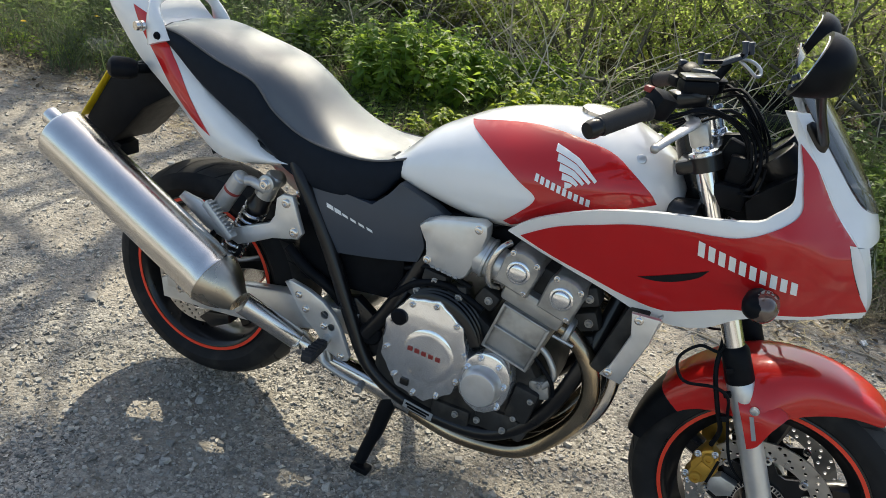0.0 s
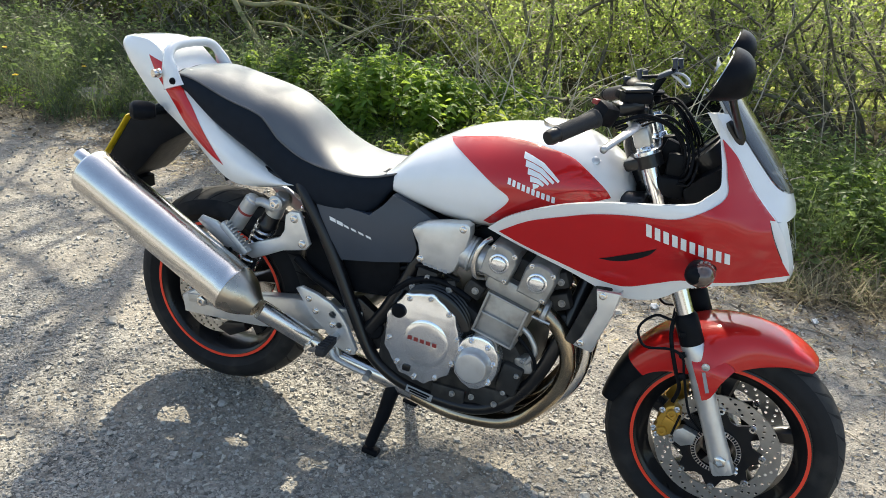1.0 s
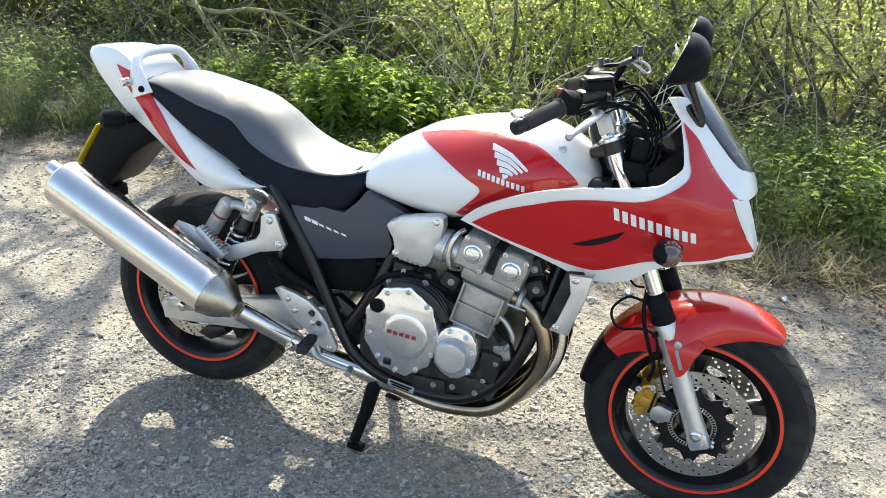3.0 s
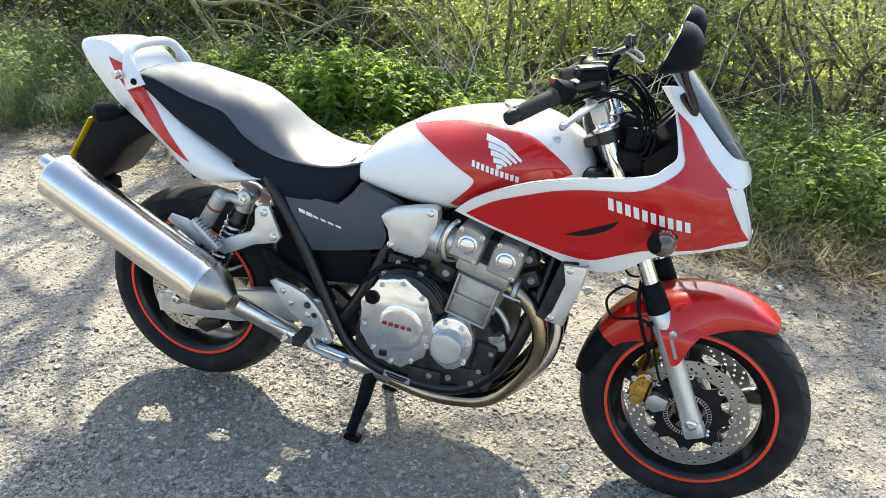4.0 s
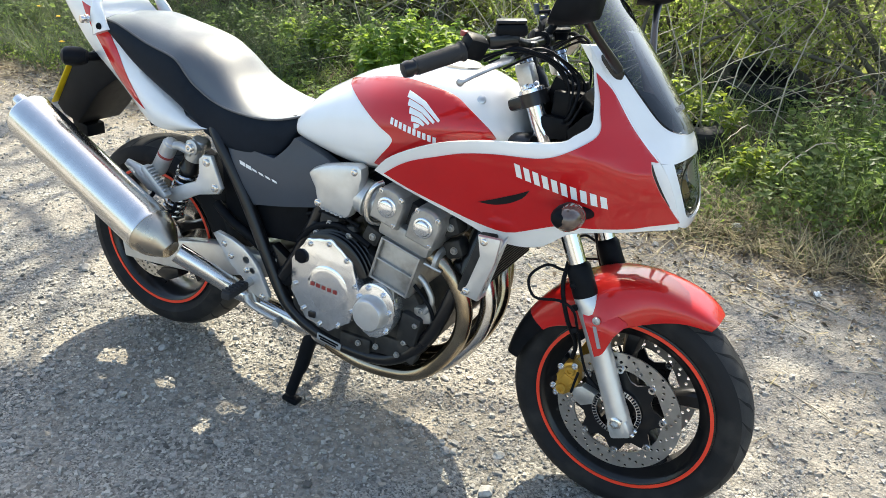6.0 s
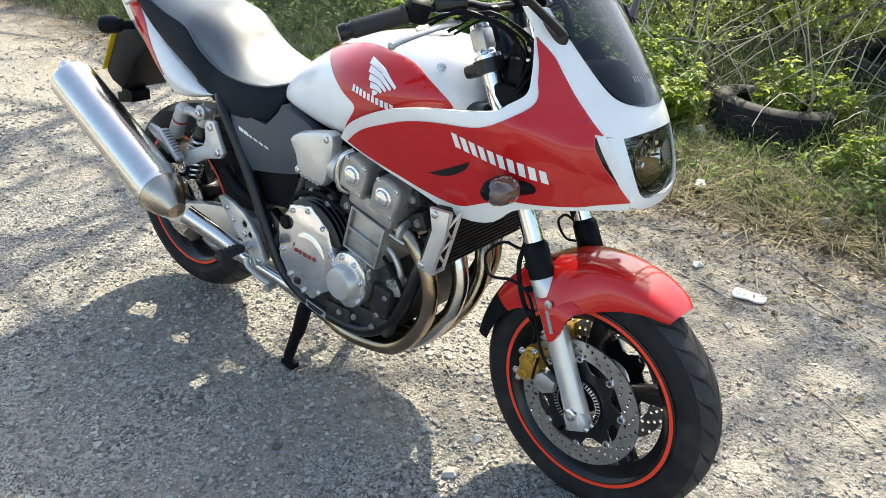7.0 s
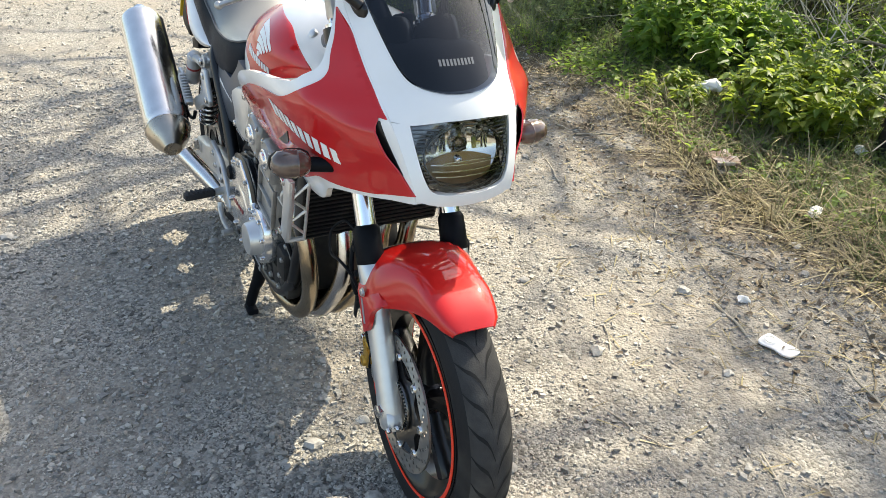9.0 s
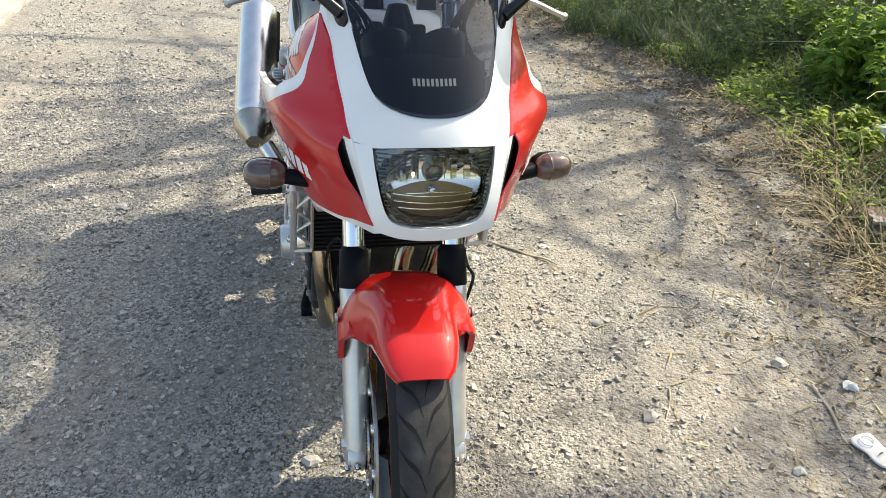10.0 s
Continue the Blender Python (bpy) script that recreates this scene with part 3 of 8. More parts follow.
def crease(x, z):
    """A ridge from the cut-out's corner down to the chin, and a softer one above the lower edge."""
    u = ((x - 1.345) * 0.835 - (z - 0.962) * 0.55) / 0.21
    d = (x - 1.345) * 0.55 + (z - 0.962) * 0.835
    ridge = 0.009 * max(0.0, 1 - abs(d) / 0.055) ** 1.6 * smooth(u * 4) * smooth((1 - u) * 3)
    low = z - 0.826 - 0.10 * (x - 1.28)
    return ridge + 0.006 * max(0.0, 1 - abs(low) / 0.045) ** 1.6 * smooth((x - 1.20) * 8) * smooth((1.52 - x) * 10)


def slot_x(z):
    """Front edge of the red panel over the air slot."""
    return curve([(0.836, 1.540), (0.858, 1.526), (0.881, 1.513), (0.912, 1.497), (0.936, 1.487)], z)


fairing = empty("half_fairing", bike, (0, 0, 0), "white and red half fairing with a smoked screen")
WHITE_SIDE = [(0.862, 0.793), (0.905, 0.835), (0.967, 0.873), (1.05, 0.910), (1.131, 0.932), (1.19, 0.942), (1.247, 0.950), (1.320, 0.963), (1.343, 0.979), (1.363, 0.995), (1.367, 1.008), (1.365, 1.023), (1.358, 1.053), (1.349, 1.083), (1.340, 1.112), (1.331, 1.134)] + [(shoulder(z)[0] - 0.001, z) for z in (1.152, 1.11, 1.07, 1.03, 0.99, 0.95, 0.91, 0.87, 0.83, 0.79)] + [(1.545, 0.785), (1.48, 0.774), (1.40, 0.764), (1.345, 0.746), (1.290, 0.700), (1.228, 0.682), (1.164, 0.688), (1.082, 0.722), (0.98, 0.756)]
RED_SIDE = [(0.893, 0.794), (0.94, 0.828), (0.983, 0.852), (1.05, 0.878), (1.113, 0.900), (1.192, 0.915), (1.276, 0.923), (1.315, 0.934), (1.341, 0.948), (1.367, 0.965), (1.383, 0.980), (1.386, 0.998), (1.378, 1.022), (1.370, 1.050), (1.360, 1.074), (1.349, 1.100)] + [(shoulder(z)[0] - 0.003, z) for z in (1.070, 1.04, 1.00, 0.97, 0.934)] + [(1.487, 0.936), (1.497, 0.912), (1.513, 0.881), (1.526, 0.858), (1.540, 0.836), (1.563, 0.806), (1.504, 0.790), (1.47, 0.782), (1.396, 0.775), (1.33, 0.768), (1.269, 0.742), (1.204, 0.716), (1.13, 0.724), (1.045, 0.748), (0.96, 0.772)]
SHEEN = [(1.142, 0.784), (1.180, 0.801), (1.235, 0.828), (1.266, 0.845), (1.250, 0.822), (1.215, 0.799), (1.178, 0.786)]
for side in (-1, 1):
    away = (0, -side, 0)
    on = lambda off: (lambda x, z: (x, side * (fair_side(x, z) + off), z))
    bm = bmesh.new()
    shell(bm, WHITE_SIDE, on(0), 0.012, 0.013, 3, away, corners=(0, 15, 16, 25))
    panel = part("side_panel", bm, WHITE, fairing, "white fairing side")
    bm = bmesh.new()
    proud = lambda x, z: 0.0034 + 0.013 * smooth((x - slot_x(z) + 0.085) / 0.085) * smooth((0.938 - z) / 0.025) * smooth((z - 0.832) / 0.05) + crease(x, z)
    shell(bm, RED_SIDE, lambda x, z: (x, side * (fair_side(x, z) + proud(x, z)), z), 0.0034, 0.010, 3, away, corners=(0, 15, 20, 21, 26))
    part("red_panel", bm, RED, panel, "glossy red fairing panel")
    bm = bmesh.new()
    shell(bm, [(slot_x(z) - 0.075, z) for z in (0.93, 0.90, 0.87, 0.845)] + [(slot_x(z) + 0.001, z) for z in (0.840, 0.87, 0.90, 0.93)], on(0.0018), 0.0015, 0.010, 2, away, corners=(0, 3, 4, 7))
    part("air_slot", bm, BLACK_GLOSS, panel, "black air slot beside the headlamp")
    bm = bmesh.new()
    shell(bm, SHEEN, lambda x, z: (x, side * (fair_side(x, z) + 0.0050 + crease(x, z)), z), 0.002, 0.012, 3, away, corners=(0, 3))
    part("side_vent", bm, BLACK_GLOSS, panel, "dark recessed side vent")
    # white marque as plain bars
    for k in range(10):
        bm = bmesh.new()
        x0, z0 = 1.237 + 0.0392 * (k // 2) + 0.0196 * (k % 2), 0.889 - 0.0049 * k
        high = 0.0158 - 0.0003 * k
        slant = 0.004
        shell(bm, [(x0 - slant, z0 + high), (x0 + 0.0125 - slant, z0 + high - 0.0031), (x0 + 0.0135, z0 - high - 0.0031), (x0 + 0.001, z0 - high)], lambda x, z: (x, side * (fair_side(x, z) + 0.0052 + crease(x, z)), z), 0.001, 0.012, 0, away)
        part("marque_bar", bm, DECAL_WHITE, panel, "white decal bar")

# nose: white surround with a round-cornered lamp opening, lamp and screen
LAMP = [(-0.100, 0.925), (-0.05, 0.931), (0.0, 0.932), (0.05, 0.931), (0.100, 0.925), (0.096, 0.895), (0.086, 0.845), (0.072, 0.818), (0.04, 0.808), (0.0, 0.806), (-0.04, 0.808), (-0.072, 0.818), (-0.086, 0.845), (-0.096, 0.895)]
EDGE = [(shoulder(z)[1], z) for z in (0.932, 0.96, 1.00, 1.04, 1.08, 1.12, 1.150)]
SCREEN_SIDE = [(0.134, 1.150), (0.128, 1.110), (0.117, 1.06), (0.103, 1.015), (0.085, 0.992), (0.045, 0.980), (0.0, 0.977)]
NOSE = [(-y, z) for y, z in EDGE] + [(-y, z) for y, z in SCREEN_SIDE] + SCREEN_SIDE[-2::-1] + EDGE[::-1] + [(0.100, 0.928), (0.05, 0.934), (0.0, 0.935), (-0.05, 0.934), (-0.100, 0.928)]
CHIN_EDGE = [(shoulder(z)[1], z) for z in (0.930, 0.89, 0.85, 0.82, 0.796)]
LAMP_RIM = [(0.103, 0.930), (0.099, 0.893), (0.089, 0.843), (0.074, 0.814), (0.042, 0.804), (0.0, 0.802)]
CHIN = [(-y, z) for y, z in LAMP_RIM[:1]] + [(-y, z) for y, z in CHIN_EDGE] + [(-0.06, 0.783), (0.0, 0.778), (0.06, 0.783)] + CHIN_EDGE[::-1] + LAMP_RIM + [(-y, z) for y, z in LAMP_RIM[-2:0:-1]]
face = lambda off: (lambda y, z: (nose_x(y, z) + off, y, z))
bm = bmesh.new()
shell(bm, NOSE, face(0.0), 0.02, 0.02, 3, (-1, 0, 0), corners=(0, 6, 7, 19, 20, 26, 27, 31))
part("nose_panel", bm, WHITE, fairing, "white nose panel round the screen")
bm = bmesh.new()
shell(bm, CHIN, face(0.0), 0.02, 0.012, 3, (-1, 0, 0), corners=(0, 1, 5, 9, 13, 14))
part("chin_panel", bm, WHITE, fairing, "white chin under the headlamp")

# headlamp: dark bowl, ribbed rim, bright reflectors, bulb shield, clear lens
lamp = empty("headlamp", bike, (0, 0, 0), "headlamp with a clear lens and bright reflectors")
bm = bmesh.new()
shell(bm, [(a * 1.02, 0.868 + (b - 0.868) * 1.02) for a, b in LAMP], lambda y, z: (nose_x(y, z) - 0.010 - 0.055 * max(0, 1 - (y / 0.10) ** 2 - ((z - 0.868) / 0.062) ** 2) ** 0.5, y, z), 0.0, 0.008, 3, (-1, 0, 0), corners=(0, 4, 7, 11))
part("lamp_bowl", bm, BOWL, lamp, "dark mirror-finished headlamp bowl")
bowl = lambda y, z, lift: nose_x(y, z) - 0.010 - 0.052 * max(0, 1 - (y / 0.10) ** 2 - ((z - 0.868) / 0.062) ** 2) ** 0.5 + lift
# the mirror bowl: an oval dish whose upper half is fluted in upright facets
DISH = [(0.084 * math.cos(2 * math.pi * k / 48), 0.869 + 0.0565 * math.sin(2 * math.pi * k / 48)) for k in range(48)]
rng = random.Random(31)
bm = bmesh.new()
shell(bm, DISH, lambda y, z: (bowl(y, z, 0.0055), y, z), 0.0, 0.006, 0, (-1, 0, 0))
dish = part("reflector", bm, REFLECTOR, lamp, "bright reflector dish", smooth=80)
for k in range(14):
    y0, y1 = -0.077 + 0.011 * k, -0.077 + 0.011 * (k + 1) - 0.0006
    tilt, tip = rng.uniform(-0.45, 0.45), rng.uniform(-0.20, 0.20)
    bm = bmesh.new()
    rows = []
    for q in range(6):
        row = []
        for y in (y0, (y0 + y1) / 2, y1):
            top = 0.869 + 0.055 * max(0.02, 1 - (y / 0.083) ** 2) ** 0.5
            z = 0.866 + (top - 0.866) * q / 5
            row.append(Vector((bowl(y, z, 0.0080) + tilt * (y - (y0 + y1) / 2) + tip * (z - 0.895), y, z)))
        rows.append(row)
    loft(bm, rows, closed=False)
    part("facet", bm, REFLECTOR, dish, "upright mirror facet", smooth=80)
bm = bmesh.new()
tube(bm, [(nose_x(y, z) - 0.006, y, z) for y, z in DISH[::2]], 0.0016, 6, 2, closed=True)
part("dish_ring", bm, BLACK_GLOSS, lamp, "dark ring round the reflector dish")
bm = bmesh.new()
revolve(bm, [(0, 0.020), (0.012, 0.019), (0.020, 0.014), (0.023, 0.003)], (1.508, 0.002, 0.882), (1, 0, -0.1), 24)
part("bulb_hood", bm, BOWL, lamp, "dark bulb hood")
bm = bmesh.new()
shell(bm, [(-0.070, 0.852), (-0.035, 0.860), (0.0, 0.863), (0.035, 0.860), (0.070, 0.852), (0.062, 0.832), (0.04, 0.820), (0.0, 0.814), (-0.04, 0.820), (-0.062, 0.832)], lambda y, z: (bowl(y, z, 0.010), y, z), 0.002, 0.006, 2, (-1, 0, 0), corners=(0, 4))
part("lower_reflector", bm, REFLECTOR_AMBER, lamp, "amber-tinted lower reflector")
for z0, wide in ((0.856, 0.072), (0.845, 0.070), (0.835, 0.064), (0.862, 0.050)):
    bm = bmesh.new()
    tube(bm, [(nose_x(y, z0) - 0.008, y, z0 + 0.7 * y * y * (1 if z0 < 0.86 else -1)) for y in (-wide, -wide / 2, 0, wide / 2, wide)], 0.0009, 6)
    part("lens_line", bm, CHROME, lamp, "thin bright moulded lens line")
bm = bmesh.new()
revolve(bm, [(0, 0.009), (0.016, 0.009), (0.020, 0.006), (0.021, 0.002)], (1.512, 0.0, 0.850), (1, 0, 0), 16)
part("bulb_shield", bm, CHROME, lamp, "bulb shield")
for side in (-1, 1):
    for k in range(15):
        z0 = 0.919 - 0.0066 * k
        edge = curve([(0.808, 0.058), (0.818, 0.071), (0.845, 0.085), (0.895, 0.095), (0.925, 0.099)], z0)
        inner = 0.083 * max(0.0, 1 - ((z0 - 0.870) / 0.062) ** 2) ** 0.5
        if edge - inner < 0.004:
            continue
        bm = bmesh.new()
        m_ = (edge + inner) / 2
        rod(bm, (nose_x(edge, z0) - 0.007, side * edge, z0), (nose_x(inner, z0) - 0.011, side * inner, z0 - 0.001), 0.0013, 6)
        part("rim_rib", bm, GREY, lamp)
bm = bmesh.new()
shell(bm, LAMP, face(-0.003), 0.003, 0.012, 3, (-1, 0, 0), corners=(0, 4, 7, 11))
lens = part("lens", bm, CLEAR, lamp, "clear headlamp lens")
lens.visible_shadow = False

# screen: a bowed smoked sheet that leans back from the nose
SCREEN = [(0.0, 0.979), (0.045, 0.982), (0.083, 0.994), (0.102, 1.018), (0.116, 1.062), (0.128, 1.112), (0.136, 1.160), (0.132, 1.205), (0.100, 1.238), (0.05, 1.252), (0.0, 1.256), (-0.05, 1.252), (-0.100, 1.238), (-0.132, 1.205), (-0.136, 1.160), (-0.128, 1.112), (-0.116, 1.062), (-0.102, 1.018), (-0.083, 0.994), (-0.045, 0.982)]
bm = bmesh.new()
shell(bm, SCREEN, face(0.0035), 0.003, 0.012, 3, (-1, 0, 0))
screen = part("screen", bm, SMOKE, fairing, "dark smoked plastic windscreen")
for k in range(10):
    bm = bmesh.new()
    y0 = -0.036 + 0.0074 * k
    shell(bm, [(y0, 1.032), (y0 + 0.0045, 1.032), (y0 + 0.0045, 1.022), (y0, 1.022)], face(0.0045), 0.0003, 0.01, 0, (-1, 0, 0))
    part("screen_block", bm, DECAL_DIM, screen, "grey decal block")
# inner dash panel and clocks
bm = bmesh.new()
loft(bm, [[Vector((x, -w, z)), Vector((x + 0.01, -w * 0.7, z + 0.012)), Vector((x + 0.012, 0, z + 0.018)), Vector((x + 0.01, w * 0.7, z + 0.012)), Vector((x, w, z)), Vector((x + 0.02, w, z - 0.05)), Vector((x + 0.03, 0, z - 0.055)), Vector((x + 0.02, -w, z - 0.05))] for x, z, w in ((1.290, 0.958, 0.125), (1.322, 0.995, 0.125), (1.360, 1.022, 0.120), (1.41, 1.018, 0.108), (1.46, 0.980, 0.095))])
part("dash_panel", bm, BLACK, fairing, "black inner dash panel")
for y, r in ((-0.052, 0.046), (0.052, 0.046)):
    bm = bmesh.new()
    revolve(bm, [(-0.05, r * 0.85), (-0.01, r), (0.004, r), (0.006, r * 0.92), (0.002, r * 0.90), (0.001, 0.002)], (1.318, y, 1.040), (-0.75, 0, 0.65), 28)
    part("dial", bm, BLACK_GLOSS, fairing, "round instrument dial")

# front turn signals, on stalks out of the fairing
for side in (-1, 1):
    bm = bmesh.new()
    rod(bm, (1.395, side * 0.170, 0.812), (1.374, side * 0.240, 0.816), 0.0145, 16)
    stalk = part("signal_stalk", bm, BLACK, fairing)
    out = Vector((-0.12, side, 0.03))
    c = Vector((1.368, side * 0.268, 0.820))
    bm = bmesh.new()
    revolve(bm, [(-0.036, 0.013), (-0.032, 0.020), (-0.018, 0.027), (0.005, 0.0275), (0.026, 0.024), (0.040, 0.014), (0.043, 0.003)], c + Vector((-0.006, 0, 0)), out, 26, squash=(0.95, 0.95))
    part("signal_housing", bm, BLACK, stalk, "black turn signal housing")
    bm = bmesh.new()
    revolve(bm, [(-0.033, 0.014), (-0.028, 0.020), (-0.016, 0.0265), (-0.010, 0.0272), (-0.008, 0.0285), (-0.004, 0.0275), (0.0, 0.0290), (0.004, 0.0280), (0.008, 0.0290), (0.012, 0.0278), (0.017, 0.0283), (0.021, 0.0265), (0.028, 0.0255), (0.039, 0.015), (0.042, 0.003)], c + Vector((0.0045, 0, 0)), out, 26, squash=(0.98, 0.98))
    part("signal_lens", bm, SMOKE_LENS, stalk, "smoked brown ribbed turn signal lens")

# mirrors on stalks from the fairing's shoulders
for side in (-1, 1):
    s = side
    mirror = empty("wing_mirror", bike, (0, 0, 0), "black wing mirror on a fairing stalk")
    bm = bmesh.new()
    rings = []
    for k in range(9):
        q = k / 8
        p = Vector((1.352 + 0.040 * q, s * (0.150 - 0.016 * q), 1.136 - 0.052 * q))
        r = 0.0165 * max(0.02, 1 - (2 * q - 0.95) ** 4) ** 0.5 * (0.8 + 0.35 * q)
        rings.append([p + Vector((0.62, s * 0.55, 0.56)) * 0.55 * r * math.cos(t) + Vector((0.62, -s * 0.5, 0.6)).normalized() * r * math.sin(t) for t in (2 * math.pi * j / 14 for j in range(14))])
    loft(bm, rings)
    part("mount", bm, BLACK_GLOSS, mirror, "black mirror mount")
    bm = bmesh.new()
    tube(bm, [(1.384, s * 0.140, 1.108), (1.378, s * 0.160, 1.124), (1.364, s * 0.205, 1.158), (1.352, s * 0.250, 1.190), (1.345, s * 0.285, 1.217)], [0.011, 0.010, 0.0085, 0.0085, 0.011], 12)
    part("stalk", bm, BLACK_GLOSS, mirror)
    bm = bmesh.new()
    rings = []
    for k in range(9):
        a = k / 8
        r = (1 - (1 - a) ** 2) ** 0.5 if a < 1 else 1
        cx = 1.378 - 0.064 * a
        rings.append([Vector((cx + 0.42 * (0.046 * r + 0.004) * math.sin(t), s * 0.305 + (0.072 * r + 0.004) * (abs(math.cos(t)) ** 0.8 * (1 if math.cos(t) > 0 else -1)) * 1.0 , 1.252 - 0.030 * (1 - r) + (0.046 * r + 0.004) * (abs(math.sin(t)) ** 0.85 * (1 if math.sin(t) > 0 else -1)) + 0.012 * r * s * math.cos(t) * s)) for t in (2 * math.pi * q / 28 for q in range(28))])
    loft(bm, rings)
    part("mirror_shell", bm, BLACK, mirror, "black rounded mirror shell")
    bm = bmesh.new()
    g = [Vector((1.3112 + 0.42 * 0.043 * math.sin(t), s * 0.305 + 0.068 * math.cos(t), 1.252 + 0.043 * math.sin(t) + 0.012 * math.cos(t))) for t in (2 * math.pi * q / 28 for q in range(28))]
    loft(bm, [g, [p + Vector((0.002, 0, 0)) for p in g]])
    part("mirror_glass", bm, MIRROR, mirror, "mirror glass")

# ---- wheels ----
def torus_tyre(bm, r_out, width, r_in, segs=96, crown=0.5):
    prof = []
    hw = width / 2
    for i in range(25):
        a = math.pi * i / 24
        y = -hw * math.cos(a)
        prof.append((y, r_in + (r_out - r_in) * (math.sin(a) ** crown)))
    prof = [(-hw * 0.72, r_in - 0.004)] + prof[1:-1] + [(hw * 0.72, r_in - 0.004)]
    revolve(bm, prof, (0, 0, 0), (0, 1, 0), segs, closed=True)
    return prof


def tread_cuts(parent, r_out, width, r_in, crown, count, material):
    """Slanting tread grooves, as dark strips sunk in the crown."""
    hw = width / 2
    rad = lambda y: r_in + (r_out - r_in) * math.sin(math.acos(max(-1, min(1, -y / hw)))) ** crown
    for s in (-1, 1):
        bm = bmesh.new()
        for k in range(count):
            a0 = 2 * math.pi * (k + (0.5 if s > 0 else 0)) / count
            line = []
            for q in range(7):
                y = s * hw * (0.04 + 0.76 * q / 6)
                a = a0 + 0.26 * (q / 6) ** 0.8 + 0.02 * math.sin(q)
                line.append((y, a))
            rings = []
            for q, (y, a) in enumerate(line):
                wd = 0.0052 * math.sin(math.pi * (0.15 + 0.75 * q / 6)) / r_out
                r1 = rad(y) + 0.0014
                rings.append([Vector((r1 * math.cos(a - wd), y, r1 * math.sin(a - wd))), Vector((r1 * math.cos(a + wd), y, r1 * math.sin(a + wd)))])
            loft(bm, rings, closed=False)
        part("tread_groove", bm, material, parent, "tread grooves cut across the tyre")


GROOVE = mat("tread_groove_rubber", (0.006, 0.006, 0.006), 0.9, vary=0.1)


def wheel(name, centre, r_out, width, rim_r, rim_w, spokes, label, crown):
    w = empty(name, bike, centre, label)
    bm = bmesh.new()
    torus_tyre(bm, r_out, width, rim_r + 0.006, 112, crown)
    tyre = part("tyre", bm, RUBBER, w, "worn black road tyre with slanted grooves")
    bm = bmesh.new()
    hw = width / 2
    revolve(bm, [(-hw * math.cos(math.pi * i / 24), 0.0005 + rim_r + 0.006 + (r_out - rim_r - 0.006) * math.sin(math.pi * i / 24) ** crown) for i in range(5, 20)], (0, 0, 0), (0, 1, 0), 112)
    bmesh.ops.delete(bm, geom=[f for f in bm.faces if len(f.verts) > 4], context='FACES')
    part("tread", bm, TREAD, tyre, "dusty grey running surface")
    tread_cuts(tyre, r_out, width, rim_r + 0.006, crown, 30, GROOVE)
    bm = bmesh.new()
    h = rim_w / 2
    revolve(bm, [(-h, rim_r + 0.011), (-h - 0.003, rim_r + 0.004), (-h, rim_r - 0.006), (-h + 0.012, rim_r - 0.014), (-h * 0.4, rim_r - 0.034), (h * 0.4, rim_r - 0.034), (h - 0.012, rim_r - 0.014), (h, rim_r - 0.006), (h + 0.003, rim_r + 0.004), (h, rim_r + 0.011)], (0, 0, 0), (0, 1, 0), 96, closed=True)
    rim = part("rim", bm, BLACK_GLOSS, w, "black cast wheel rim")
    for s in (-1, 1):
        bm = bmesh.new()
        revolve(bm, [(s * (h + 0.0042), rim_r + 0.0075), (s * (h + 0.0042), rim_r - 0.0010), (s * (h + 0.0026), rim_r - 0.0010), (s * (h + 0.0026), rim_r + 0.0075)], (0, 0, 0), (0, 1, 0), 96, closed=True)
        part("rim_tape", bm, ORANGE, rim, "bright orange-red rim tape")
    for k in range(spokes):
        a = 2 * math.pi * k / spokes + 0.35
        bm = bmesh.new()
        rings = []
        for q in range(6):
            r = 0.035 + (rim_r - 0.030 - 0.035) * q / 5
            wide = 0.024 - 0.010 * math.sin(math.pi * min(1, q / 4.2))
            deep = 0.030 - 0.012 * q / 5
            lean = 0.010 * math.sin(math.pi * q / 5)
            c = Vector((r * math.cos(a), 0, r * math.sin(a)))
            t = Vector((-math.sin(a), 0, math.cos(a)))
            y = Vector((0, 1, 0))
            rings.append([c + t * (wide * u + lean) + y * deep * v for u, v in ((-1, -0.5), (-0.6, -1), (0.6, -1), (1, -0.5), (1, 0.5), (0.6, 1), (-0.6, 1), (-1, 0.5))])
        loft(bm, rings)
        part("spoke", bm, BLACK_GLOSS, w)
    bm = bmesh.new()
    revolve(bm, [(-0.055, 0.018), (-0.055, 0.034), (-0.035, 0.046), (0.035, 0.046), (0.055, 0.034), (0.055, 0.018)], (0, 0, 0), (0, 1, 0), 36)
    part("hub", bm, BLACK_GLOSS, w)
    return w


def disc_holes(r1, r2, rows, count, skew):
    return [(r1 + (r2 - r1) * (i + 0.5) / rows, 2 * math.pi * (k + skew * i) / count) for i in range(rows) for k in range(count)]


